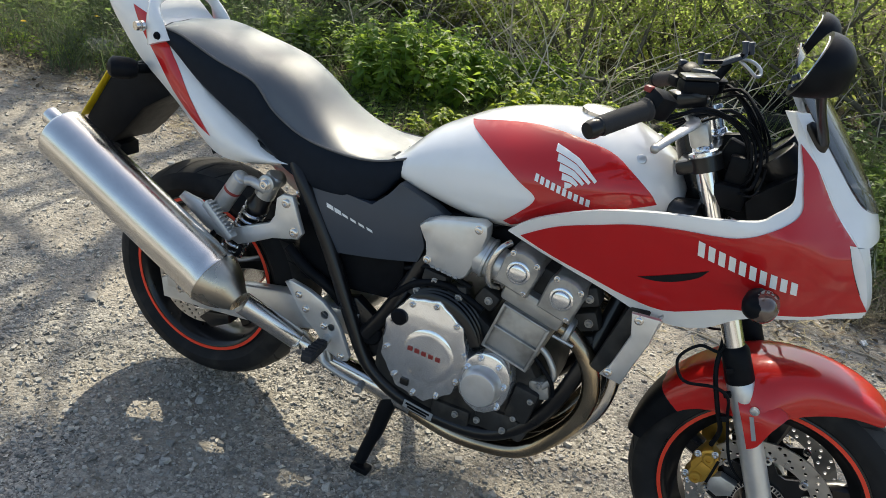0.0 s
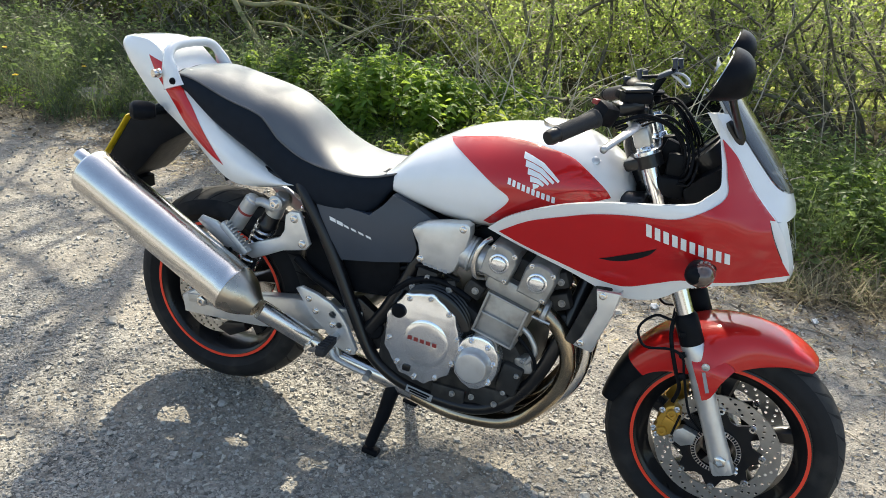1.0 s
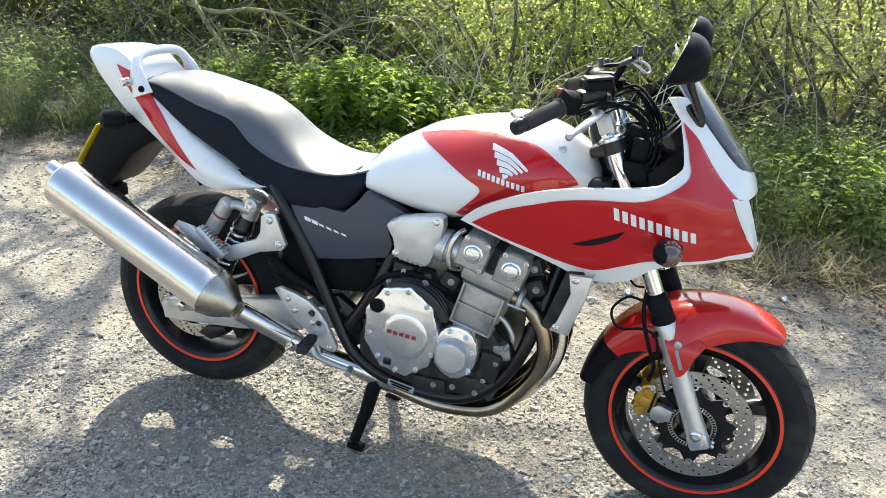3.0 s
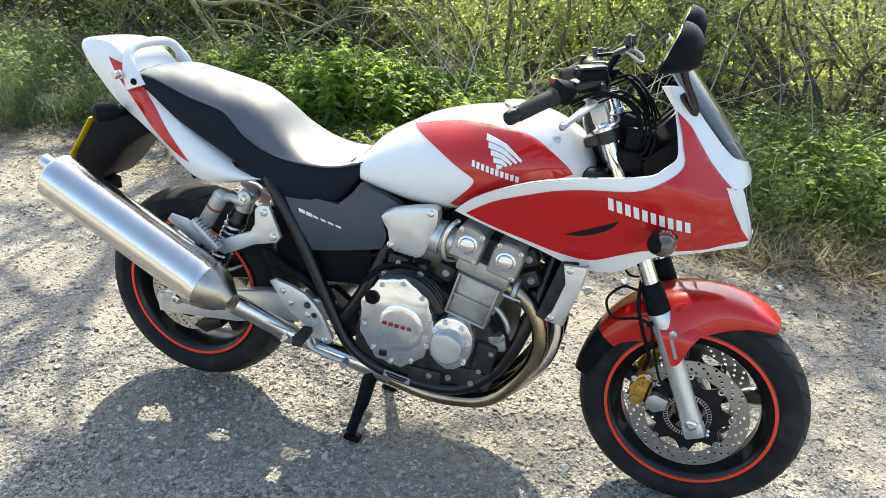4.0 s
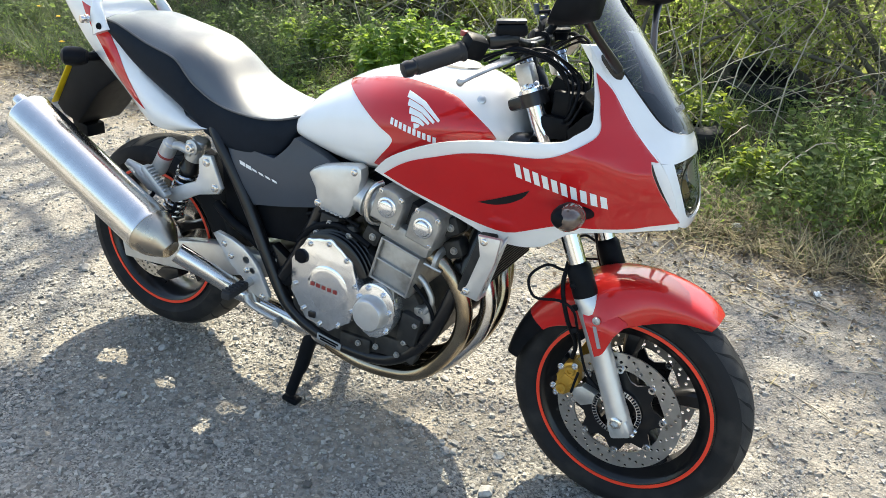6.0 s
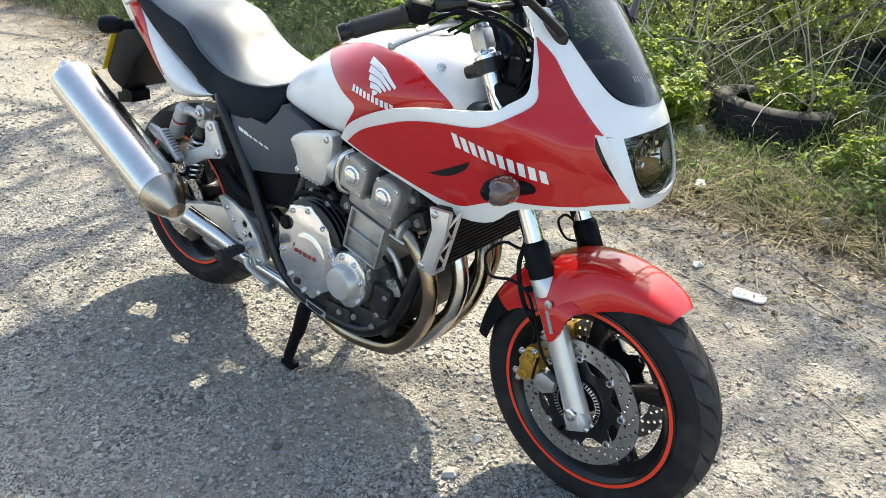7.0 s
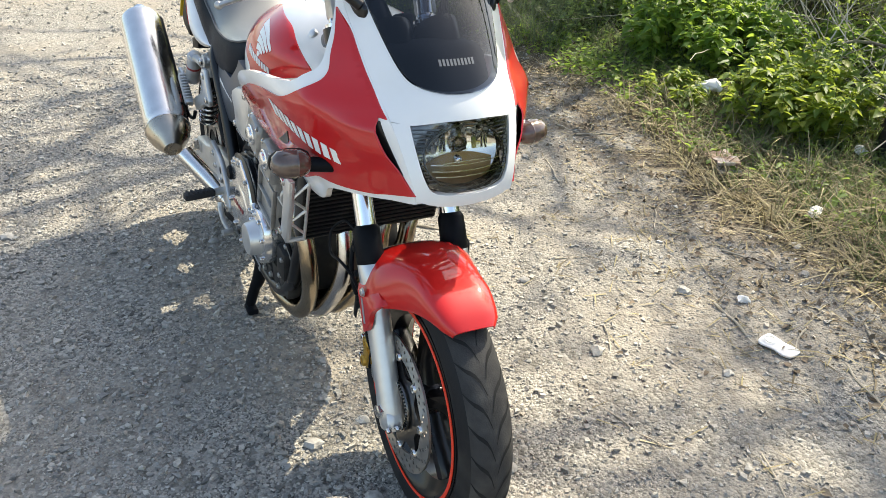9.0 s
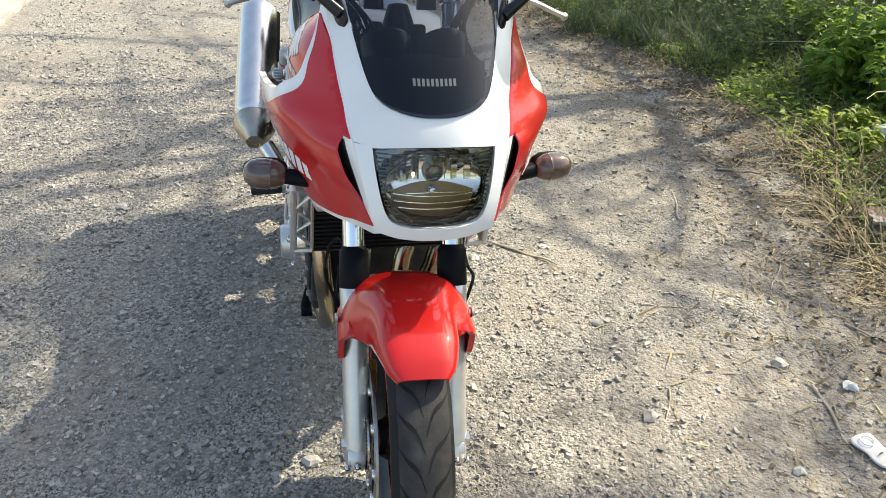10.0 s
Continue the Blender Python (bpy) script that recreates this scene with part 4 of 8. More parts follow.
def brake_disc(parent, y, r_out, r_in, buttons, label, carrier=None):
    """A floating disc: a drilled steel ring with real holes, bobbins and a carrier."""
    bm = bmesh.new()
    n = 96
    pts, edges = [], []
    for r in (r_out, r_in):
        k0 = len(pts)
        pts += [Vector(((r + (0.0025 * math.sin(9 * 2 * math.pi * i / n) if r == r_in else 0)) * math.cos(2 * math.pi * i / n), r * math.sin(2 * math.pi * i / n))) for i in range(n)]
        edges += [(k0 + i, k0 + (i + 1) % n) for i in range(n)]
    holes = disc_holes(r_in + 0.004, r_out - 0.001, 4, 20, 0.32)
    hr = 0.0042
    for r, a in holes:
        k0 = len(pts)
        cx, cz = r * math.cos(a), r * math.sin(a)
        pts += [Vector((cx + hr * math.cos(2 * math.pi * q / 8), cz + hr * math.sin(2 * math.pi * q / 8))) for q in range(8)]
        edges += [(k0 + q, k0 + (q + 1) % 8) for q in range(8)]
    cv, _, cf, _, _, _ = delaunay_2d_cdt(pts, edges, [], 0, 1e-7)
    hc = [(r * math.cos(a), r * math.sin(a)) for r, a in holes]
    vs = [bm.verts.new((q.x, y, q.y)) for q in cv]
    for f in cf:
        c = sum((cv[i] for i in f), Vector((0, 0))) / len(f)
        if c.length < r_in + 0.0 or c.length > r_out or any((c.x - a) ** 2 + (c.y - b) ** 2 < (hr * 0.9) ** 2 for a, b in hc):
            continue
        bm.faces.new([vs[i] for i in f])
    r = bmesh.ops.extrude_face_region(bm, geom=bm.faces[:])
    bmesh.ops.translate(bm, verts=[g for g in r["geom"] if isinstance(g, bmesh.types.BMVert)], vec=(0, 0.0045, 0))
    disc = part("brake_disc", bm, DISC, parent, label, smooth=30)
    bm = bmesh.new()
    m = 14
    star = []
    for i in range(buttons * 4):
        a = 2 * math.pi * i / (buttons * 4)
        star.append(((r_in - 0.002 if i % 4 in (0, 1) else r_in - 0.024) * math.cos(a), (r_in - 0.002 if i % 4 in (0, 1) else r_in - 0.024) * math.sin(a)))
    inner = [(0.052 * math.cos(2 * math.pi * i / (buttons * 4)), 0.052 * math.sin(2 * math.pi * i / (buttons * 4))) for i in range(buttons * 4)]
    rings = [[Vector((x, yy, z)) for x, z in ring] for ring, yy in ((inner, y), (star, y), (star, y + 0.005), (inner, y + 0.005))]
    loft(bm, rings + rings[:1], caps=False)
    part("carrier", bm, carrier or BLACK_GLOSS, parent, "black disc carrier")
    for k in range(buttons):
        a = 2 * math.pi * (k * 4 + 0.5) / (buttons * 4)
        bm = bmesh.new()
        revolve(bm, [(0.006, 0.003), (-0.004, 0.004), (-0.0045, 0.0085), (-0.002, 0.0105), (0.004, 0.0105)], (r_in * 0.985 * math.cos(a), y, r_in * 0.985 * math.sin(a)), (0, 1, 0), 14)
        part("bobbin", bm, STEEL, disc, "steel disc bobbin")
    return disc


# front wheel with fork, steered with the bars: 2 degrees to the right about the raked steering axis
front = wheel("front_wheel", (1.515, 0, 0.300), 0.300, 0.112, 0.216, 0.096, 5, "black cast front wheel with an orange-red rim stripe", 0.50)
for s in (-1, 1):
    brake_disc(front, s * 0.072 - (0.0045 if s > 0 else 0), 0.155, 0.113, 8, "drilled floating brake disc")
    bm = bmesh.new()
    n = 48
    revolve(bm, [(s * 0.076, 0.062), (s * 0.080, 0.062), (s * 0.080, 0.050), (s * 0.076, 0.050)], (0, 0, 0), (0, 1, 0), 48, closed=True)
    ring = part("sensor_ring", bm, STEEL, front, "toothed wheel-speed ring")
    bm = bmesh.new()
    for k in range(n):
        a = 2 * math.pi * k / n
        box(bm, (0.0565 * math.cos(a), s * 0.0812, 0.0565 * math.sin(a)), (0.008, 0.0012, 0.003), 0, (0, -math.degrees(a), 0))
    part("ring_teeth", bm, BLACK, ring, "dark tooth gaps of the sensor ring")

rear = wheel("rear_wheel", (0.0, 0, 0.346), 0.314, 0.180, 0.216, 0.150, 5, "black cast rear wheel with an orange-red rim stripe", 0.58)
brake_disc(rear, -0.100, 0.128, 0.090, 6, "drilled rear brake disc")
bm = bmesh.new()
revolve(bm, [(0.085, 0.02), (0.085, 0.095), (0.091, 0.100), (0.091, 0.02)], (0, 0, 0), (0, 1, 0), 60)
part("sprocket", bm, STEEL, rear, "rear chain sprocket")

# ---- front fork, mudguard, brakes, handlebar ----
UP = Vector((-math.sin(RAKE), 0, math.cos(RAKE)))
FOOT = Vector((1.532, 0, 0.288))


def on_fork(s, y, off=0.0):
    """A place s metres up the fork leg, off metres in front of it."""
    return FOOT + UP * s + Vector((math.cos(RAKE), 0, math.sin(RAKE))) * off + Vector((0, y, 0))


# the front end is steered a little to the right and sits slightly askew in the yokes
STEER = Matrix.Translation((1.49, 0, 0.30)) @ Matrix.Rotation(radians(-3.5), 4, UP) @ Matrix.Translation((-1.49, 0, -0.30))
STEER = Matrix.Translation((0, 0, 1.1)) @ Matrix.Rotation(radians(-1.3), 4, 'X') @ Matrix.Translation((0, 0, -1.1)) @ STEER
front.matrix_basis = STEER @ front.matrix_basis
fork = empty("front_fork", bike, (0, 0, 0), "telescopic front fork with silver sliders and chrome tubes")
fork.matrix_basis = STEER
for s in (-1, 1):
    y = s * 0.097
    bm = bmesh.new()
    revolve(bm, [(-0.030, 0.012), (-0.028, 0.022), (-0.015, 0.027), (0.02, 0.028), (0.06, 0.026), (0.20, 0.0265), (0.29, 0.0285), (0.325, 0.029), (0.330, 0.026)], on_fork(0, y), UP, 28)
    slider = part("slider", bm, SILVER, fork, "silver fork slider")
    bm = bmesh.new()
    revolve(bm, [(0.325, 0.0292), (0.328, 0.0300), (0.395, 0.0285), (0.400, 0.026), (0.406, 0.022)], on_fork(0, y), UP, 28)
    part("fork_guard", bm, BLACK, slider, "black plastic fork seal guard")
    bm = bmesh.new()
    revolve(bm, [(0.35, 0.0215), (0.80, 0.0215)], on_fork(0, y), UP, 28)
    part("fork_tube", bm, CHROME, fork, "chromed fork tube")
    bm = bmesh.new()
    revolve(bm, [(0.805, 0.029), (0.815, 0.029), (0.818, 0.021), (0.826, 0.020), (0.829, 0.017), (0.870, 0.017), (0.872, 0.021), (0.880, 0.020), (0.882, 0.006)], on_fork(0, y), UP, 24)
    part("fork_cap", bm, POLISHED, fork, "polished fork cap")
    # axle clamp and pinch bolts
    bm = bmesh.new()
    box(bm, on_fork(-0.012, s * 0.100, 0.0), (0.055, 0.038, 0.046), 0.009, (0, -25, 0))
    part("axle_clamp", bm, SILVER, slider, "silver axle clamp")
    bm = bmesh.new()
    revolve(bm, [(0.0, 0.016), (0.010, 0.016), (0.012, 0.013), (0.013, 0.009), (0.006, 0.008)], (1.529, s * 0.118, 0.300), (0, s, 0), 6)
    part("axle_nut", bm, STEEL, slider, "hexagon axle bolt")
    for k in (0, 1):
        bolt("pinch_bolt", slider, on_fork(-0.022, s * (0.098 + 0.020 * k), 0.030), (math.cos(RAKE), 0, -0.4), 0.006, 0.008)
for sz, w, h, name in ((0.555, 0.130, 0.045, "lower_yoke"), (0.792, 0.135, 0.030, "top_yoke")):
    bm = bmesh.new()
    box(bm, on_fork(sz, 0, -0.018), (0.075, w * 2 - 0.02, h), 0.010, (0, -25, 0))
    for s in (-1, 1):
        revolve(bm, [(-h / 2, 0.034), (h / 2, 0.034)], on_fork(sz, s * 0.097), UP, 20)
    part(name, bm, BLACK_GLOSS, fork, "black cast fork yoke")

# mudguard: a bowed arch with arms down the sliders, its rear end black
FENDER_R = [(56, 0.328), (62, 0.335), (75, 0.340), (95, 0.340), (115, 0.336), (135, 0.329), (155, 0.322), (172, 0.320)]
mudguard = empty("front_mudguard", bike, (0, 0, 0), "glossy red front mudguard with a black rear tip")
mudguard.matrix_basis = STEER


def fender_ring(a, inner=0.0):
    r = curve(FENDER_R, a)
    k = (0.072 + 0.006 * math.sin(radians((a - 56) * 1.5))) * (0.62 + 0.38 * min(1.0, max(0.0, a - 58) / 15) ** 0.5)
    depth = curve([(56, 0.012), (68, 0.040), (84, 0.085), (100, 0.105), (125, 0.095), (145, 0.060), (172, 0.035)], a)
    res = []
    for i in range(19):
        u = -1 + 2 * i / 18
        rr = r - depth * abs(u) ** 3.6 - inner
        flare = 0.056 * math.exp(-((a - 106) / 17) ** 2) * abs(u) ** 1.8
        yy = ((k - inner * 0.6) * math.sin(abs(u) * math.pi / 2) + flare) * (1 if u > 0 else -1)
        res.append(Vector((1.515 + rr * math.cos(radians(a)), yy, 0.300 + rr * math.sin(radians(a)))))
    return res


for name, a0, a1, m_, lab in (("arch", 58, 146, FENDER_RED, "glossy red arch"), ("rear_tip", 146, 171, BLACK, "black plastic tip")):
    bm = bmesh.new()
    n = 28 if name == "arch" else 6
    rings = []
    for i in range(n + 1):
        a = a0 + (a1 - a0) * i / n
        o, q = fender_ring(a), fender_ring(a, 0.004)
        rings.append(o + q[::-1])
    loft(bm, rings)
    part(name, bm, m_, mudguard, lab)
for s in (-1, 1):
    arm_y = lambda x, z: s * (0.1325 - 0.9 * max(0.0, x - 1.49) - 0.9 * max(0.0, z - 0.540))
    bm = bmesh.new()
    shell(bm, [(1.402, 0.556), (1.425, 0.566), (1.455, 0.568), (1.485, 0.562), (1.508, 0.548), (1.502, 0.540), (1.486, 0.515), (1.470, 0.470), (1.452, 0.455), (1.436, 0.490), (1.414, 0.535)], lambda x, z: (x, arm_y(x, z), z), 0.012, 0.02, 3, (0, -s, 0), corners=(0, 8))
    arm = part("arm", bm, FENDER_RED, mudguard, "red mudguard arm bolted to the fork")
    bolt("arm_bolt", arm, (1.442, s * 0.131, 0.545), (0, s, 0), 0.008, 0.006, ALLOY)
    bm = bmesh.new()
    shell(bm, [(1.436, 0.530), (1.444, 0.532), (1.464, 0.482), (1.456, 0.478)], lambda x, z: (x, s * 0.1338, z), 0.001, 0.01, 0, (0, -s, 0))
    part("sticker", bm, DECAL_GREY, arm, "narrow sticker strip")

# calipers
for s in (-1, 1):
    bm = bmesh.new()
    slab(bm, [(1.350, 0.312), (1.360, 0.338), (1.356, 0.352), (1.374, 0.392), (1.392, 0.402), (1.410, 0.390), (1.416, 0.350), (1.404, 0.322), (1.382, 0.302), (1.358, 0.300)], s * 0.048, s * 0.099, 0.006, 0)
    caliper = part("front_caliper", bm, GOLD, bike, "gold four-piston front brake caliper")
    caliper.matrix_basis = STEER
    bm = bmesh.new()
    slab(bm, [(1.368, 0.340), (1.378, 0.366), (1.404, 0.356), (1.396, 0.330)], s * 0.097, s * 0.102, 0.002, 0)
    part("caliper_face", bm, GOLD, caliper, "raised caliper face")
    for x, z, r in ((1.376, 0.322, 0.0135), (1.391, 0.378, 0.0135)):
        bm = bmesh.new()
        revolve(bm, [(0, r), (0.007, r), (0.010, r * 0.82), (0.010, r * 0.45), (0.006, r * 0.40), (0.006, 0.002)], (x, s * 0.097, z), (0, s, 0), 20)
        part("piston_cap", bm, GOLD, caliper, "round gold piston cap")
    bm = bmesh.new()
    slab(bm, [(1.398, 0.318), (1.404, 0.318), (1.414, 0.378), (1.408, 0.380)], s * 0.095, s * 0.1005, 0.001)
    part("pad_gap", bm, BLACK, caliper, "dark gap over the brake pads")
    bm = bmesh.new()
    slab(bm, [(1.400, 0.33), (1.425, 0.345), (1.462, 0.335), (1.458, 0.305), (1.43, 0.290), (1.408, 0.300)], s * 0.070, s * 0.096, 0.005, 1)
    part("caliper_bracket", bm, ALLOY, caliper, "alloy caliper bracket")
    for x, z in ((1.354, 0.322), (1.366, 0.380), (1.400, 0.392), (1.364, 0.306)):
        bolt("caliper_bolt", caliper, (x, s * 0.098, z), (0, s, 0), 0.007, 0.007)
    bm = bmesh.new()
    tube(bm, [(1.385, s * 0.085, 0.405), (1.392, s * 0.098, 0.455), (1.372, s * 0.125, 0.52), (1.345, s * 0.118, 0.60), (1.335, s * 0.080, 0.68), (1.28, s * 0.065, 0.80), (1.215, s * 0.05, 0.95)], 0.0055, 8)
    part("brake_hose", bm, BLACK, caliper, "black brake hose")
    bm = bmesh.new()
    tube(bm, [(1.47, s * 0.088, 0.345), (1.43, s * 0.110, 0.40), (1.398, s * 0.118, 0.50), (1.385, s * 0.136, 0.555), (1.352, s * 0.150, 0.575), (1.292, s * 0.150, 0.565), (1.268, s * 0.140, 0.605), (1.300, s * 0.120, 0.640), (1.345, s * 0.110, 0.640), (1.338, s * 0.105, 0.72)], 0.0035, 7)
    part("sensor_cable", bm, BLACK, caliper, "looped black sensor cable")
    for q in range(3):
        bm = bmesh.new()
        box(bm, (1.392 - 0.010 * q, s * 0.122, 0.50 + 0.055 * q), (0.016, 0.012, 0.014), 0.003, (0, -25, 0))
        part("cable_clip", bm, BLACK, caliper)

# handlebar with its fittings
bars = empty("handlebar", bike, (0, 0, 0), "tubular handlebar with black grips, levers and cables")
bm = bmesh.new()
tube(bm, [(1.012, -0.340, 1.074), (1.075, -0.245, 1.108), (1.130, -0.150, 1.130), (1.150, -0.070, 1.118), (1.150, 0.0, 1.116), (1.150, 0.070, 1.118), (1.130, 0.150, 1.130), (1.075, 0.245, 1.108), (1.012, 0.340, 1.074)], 0.011, 14, 6)
part("bar", bm, BLACK_GLOSS, bars, "black handlebar tube")
for s in (-1, 1):
    a, b = Vector((1.018, s * 0.330, 1.078)), Vector((1.074, s * 0.247, 1.107))
    d = (b - a).normalized()
    bm = bmesh.new()
    revolve(bm, [(0.0, 0.0175), (0.004, 0.0190)] + [(0.008 + 0.0035 * k, 0.0186 if k % 2 else 0.0178) for k in range(27)] + [(0.104, 0.0185), (0.108, 0.022), (0.112, 0.022), (0.113, 0.014)], a, d, 20)
    part("grip", bm, GRIP, bars, "black ribbed rubber grip")
    bm = bmesh.new()
    revolve(bm, [(-0.030, 0.006), (-0.029, 0.015), (-0.020, 0.0175), (-0.012, 0.0175), (-0.011, 0.015), (-0.004, 0.0155), (-0.002, 0.0175), (0.0, 0.0175)], a, d, 20)
    part("bar_end", bm, BLACK_GLOSS, bars, "black bar-end weight")
    c = b + d * 0.030
    bm = bmesh.new()
    box(bm, c + Vector((0.004, 0, 0.004)), (0.050, 0.046, 0.050), 0.012, (20, 12, -s * 55))
    box(bm, c + Vector((-0.022, -s * 0.012, -0.014)), (0.040, 0.025, 0.026), 0.008, (0, 0, -s * 55))
    part("switch_box", bm, BLACK, bars, "black switch housing")
    bm = bmesh.new()
    box(bm, c + Vector((-0.018, s * 0.004, 0.028)), (0.014, 0.018, 0.012), 0.003, (0, 0, -s * 55))
    part("switch_button", bm, DECAL_RED if s < 0 else GREY, bars, "small switch button")
    m_ = Vector((1.135, s * 0.168, 1.132))
    bm = bmesh.new()
    box(bm, m_, (0.070, 0.040, 0.032), 0.009, (0, -8, -s * 40))
    master = part("master_cylinder", bm, BLACK_GLOSS, bars, "black master cylinder")
    bm = bmesh.new()
    if s < 0:
        box(bm, m_ + Vector((0.012, 0.012, 0.024)), (0.070, 0.046, 0.028), 0.010, (0, -6, 25))
        part("fluid_reservoir", bm, BLACK, master, "square fluid reservoir")
        bm = bmesh.new()
        box(bm, m_ + Vector((0.010, 0.012, 0.041)), (0.066, 0.043, 0.008), 0.004, (0, -6, 25))
        part("reservoir_lid", bm, BLACK_GLOSS, master, "flat glossy reservoir lid")
    else:
        revolve(bm, [(0, 0.024), (0.016, 0.027), (0.018, 0.032), (0.024, 0.032), (0.027, 0.028), (0.027, 0.004)], (1.156, 0.118, 1.112), (-0.1, 0, 1), 24)
        part("fluid_reservoir", bm, BLACK, master, "round fluid reservoir")
    bm = bmesh.new()
    line = [(1.152, s * 0.172, 1.100), (1.162, s * 0.206, 1.098), (1.152, s * 0.248, 1.090), (1.132, s * 0.295, 1.074), (1.119, s * 0.324, 1.062)] if s < 0 else [(1.150, s * 0.175, 1.112), (1.166, s * 0.215, 1.104), (1.156, s * 0.265, 1.088), (1.128, s * 0.325, 1.062), (1.112, s * 0.358, 1.048)]
    lever = spline(line, 5)
    rings = []
    for i, p in enumerate(lever):
        t = (lever[min(i + 1, len(lever) - 1)] - lever[max(i - 1, 0)]).normalized()
        u = t.cross(Vector((0, 0, 1))).normalized()
        k = i / (len(lever) - 1)
        rings.append([p + u * (0.016 - 0.008 * k) * math.cos(a_) + Vector((0, 0, 1)) * 0.006 * math.sin(a_) for a_ in (2 * math.pi * q / 10 for q in range(10))])
    loft(bm, rings)
    bmesh.ops.create_uvsphere(bm, u_segments=12, v_segments=8, radius=0.0085, matrix=Matrix.Translation(line[-1]))
    part("lever", bm, ALLOY, bars, "alloy hand lever with a ball end")
    for k in range(6):
        bm = bmesh.new()
        o = 0.0125 * k
        tube(bm, [(1.105 + o * 0.5, s * (0.215 - o), 1.095 - o * 0.4), (1.165 + o, s * (0.190 - o), 1.118 + 0.006 * math.sin(k * 2)), (1.225 + o * 1.2, s * (0.130 - o), 1.100 - o * 0.8), (1.265 + o * 0.6, s * (0.080 + o), 1.045 - o), (1.262, s * (0.060 + o * 0.6), 0.960), (1.225, s * 0.050, 0.900)], 0.0028 + 0.0012 * (k % 3 == 1), 8)
        part("control_cable", bm, BLACK, bars, "black control cable")
for s in (-1, 1):
    bm = bmesh.new()
    revolve(bm, [(0, 0.020), (0.045, 0.018), (0.050, 0.014)], (1.158, s * 0.052, 1.066), (-0.2, 0, 1), 20)
    box(bm, (1.150, s * 0.052, 1.112), (0.042, 0.030, 0.024), 0.007)
    part("bar_clamp", bm, BLACK_GLOSS, bars, "black handlebar clamp")
    bm = bmesh.new()
    box(bm, on_fork(0.850, s * 0.100, -0.006), (0.040, 0.040, 0.050), 0.009, (0, -23, 0))
    part("bar_riser", bm, ALLOY, bars, "alloy handlebar riser over the fork leg")
# cradle for a telephone on the bar: a tilted plate, four capped fingers on sprung arms and a steel ring
cradle = empty("phone_cradle", bike, (0, 0, 0), "empty black telephone cradle clamped to the handlebar")
bm = bmesh.new()
rod(bm, (1.150, 0.050, 1.118), (1.180, 0.058, 1.184), 0.009, 12)
revolve(bm, [(-0.013, 0.010), (-0.012, 0.019), (0.012, 0.019), (0.013, 0.010)], (1.150, 0.044, 1.117), (0, 1, 0), 16)
part("ball_stem", bm, BLACK, cradle, "black clamp and ball stem")
bm = bmesh.new()
revolve(bm, [(-0.005, 0.0), (-0.005, 0.026), (-0.003, 0.029), (0.003, 0.029), (0.005, 0.026), (0.005, 0.0)], (1.184, 0.060, 1.192), (-0.52, -0.05, 0.85), 24, squash=(1.0, 0.75))
part("back_plate", bm, GREY, cradle, "flat grey back plate")
for foot, tip in (((1.170, 0.048, 1.184), (1.125, 0.040, 1.176)), ((1.170, 0.072, 1.184), (1.136, 0.075, 1.172)), ((1.198, 0.048, 1.200), (1.203, 0.046, 1.214)), ((1.198, 0.072, 1.200), (1.214, 0.078, 1.212))):
    bm = bmesh.new()
    rod(bm, foot, tip, 0.0045, 8)
    arm = part("cradle_arm", bm, BLACK, cradle, "thin black sprung arm")
    bm = bmesh.new()
    revolve(bm, [(-0.006, 0.004), (-0.005, 0.006), (0.014, 0.0062), (0.015, 0.0078), (0.019, 0.0076), (0.020, 0.003)], tip, (-0.25, 0, 1), 12)
    part("finger", bm, GREY, arm, "rubber-capped finger")
bm = bmesh.new()
tube(bm, [(1.200, 0.060, 1.196), (1.222, 0.070, 1.194), (1.240, 0.066, 1.184), (1.245, 0.056, 1.172), (1.236, 0.048, 1.170), (1.218, 0.050, 1.182), (1.198, 0.056, 1.192)], 0.0035, 8, 4)
part("release_ring", bm, SILVER, cradle, "bent steel release ring")
# steering head and wiring behind the lamp
bm = bmesh.new()
revolve(bm, [(0.53, 0.036), (0.60, 0.034), (0.83, 0.034), (0.875, 0.020)], on_fork(0, 0, -0.037), UP, 24)
part("steering_head", bm, BLACK_GLOSS, fork, "black steering head")
for k in range(7):
    bm = bmesh.new()
    box(bm, (1.252 + 0.012 * math.cos(k * 2.3), -0.085 + 0.026 * k, 1.005 + 0.022 * math.sin(k * 1.9)), (0.05, 0.028, 0.06), 0.007, (0, 20 * math.sin(k), 0))
    part("connector_block", bm, BLACK, fairing, "black wiring connector behind the dash")
    a = k * 0.9
    bm = bmesh.new()
    box(bm, (1.255 + 0.03 * math.sin(a * 2.1), -0.10 + 0.033 * k, 0.93 + 0.025 * math.cos(a * 1.7)), (0.07, 0.034, 0.05), 0.008, (0, 15 * math.sin(a), 10 * math.cos(a)))
    part("wiring_block", bm, BLACK, fairing, "black connectors and wiring behind the lamp")
bm = bmesh.new()
revolve(bm, [(-0.03, 0.030), (0.02, 0.036), (0.03, 0.034)], (1.19, -0.098, 0.895), (1, -0.3, 0.1), 20)
part("horn", bm, BLACK_GLOSS, fairing, "round black horn")

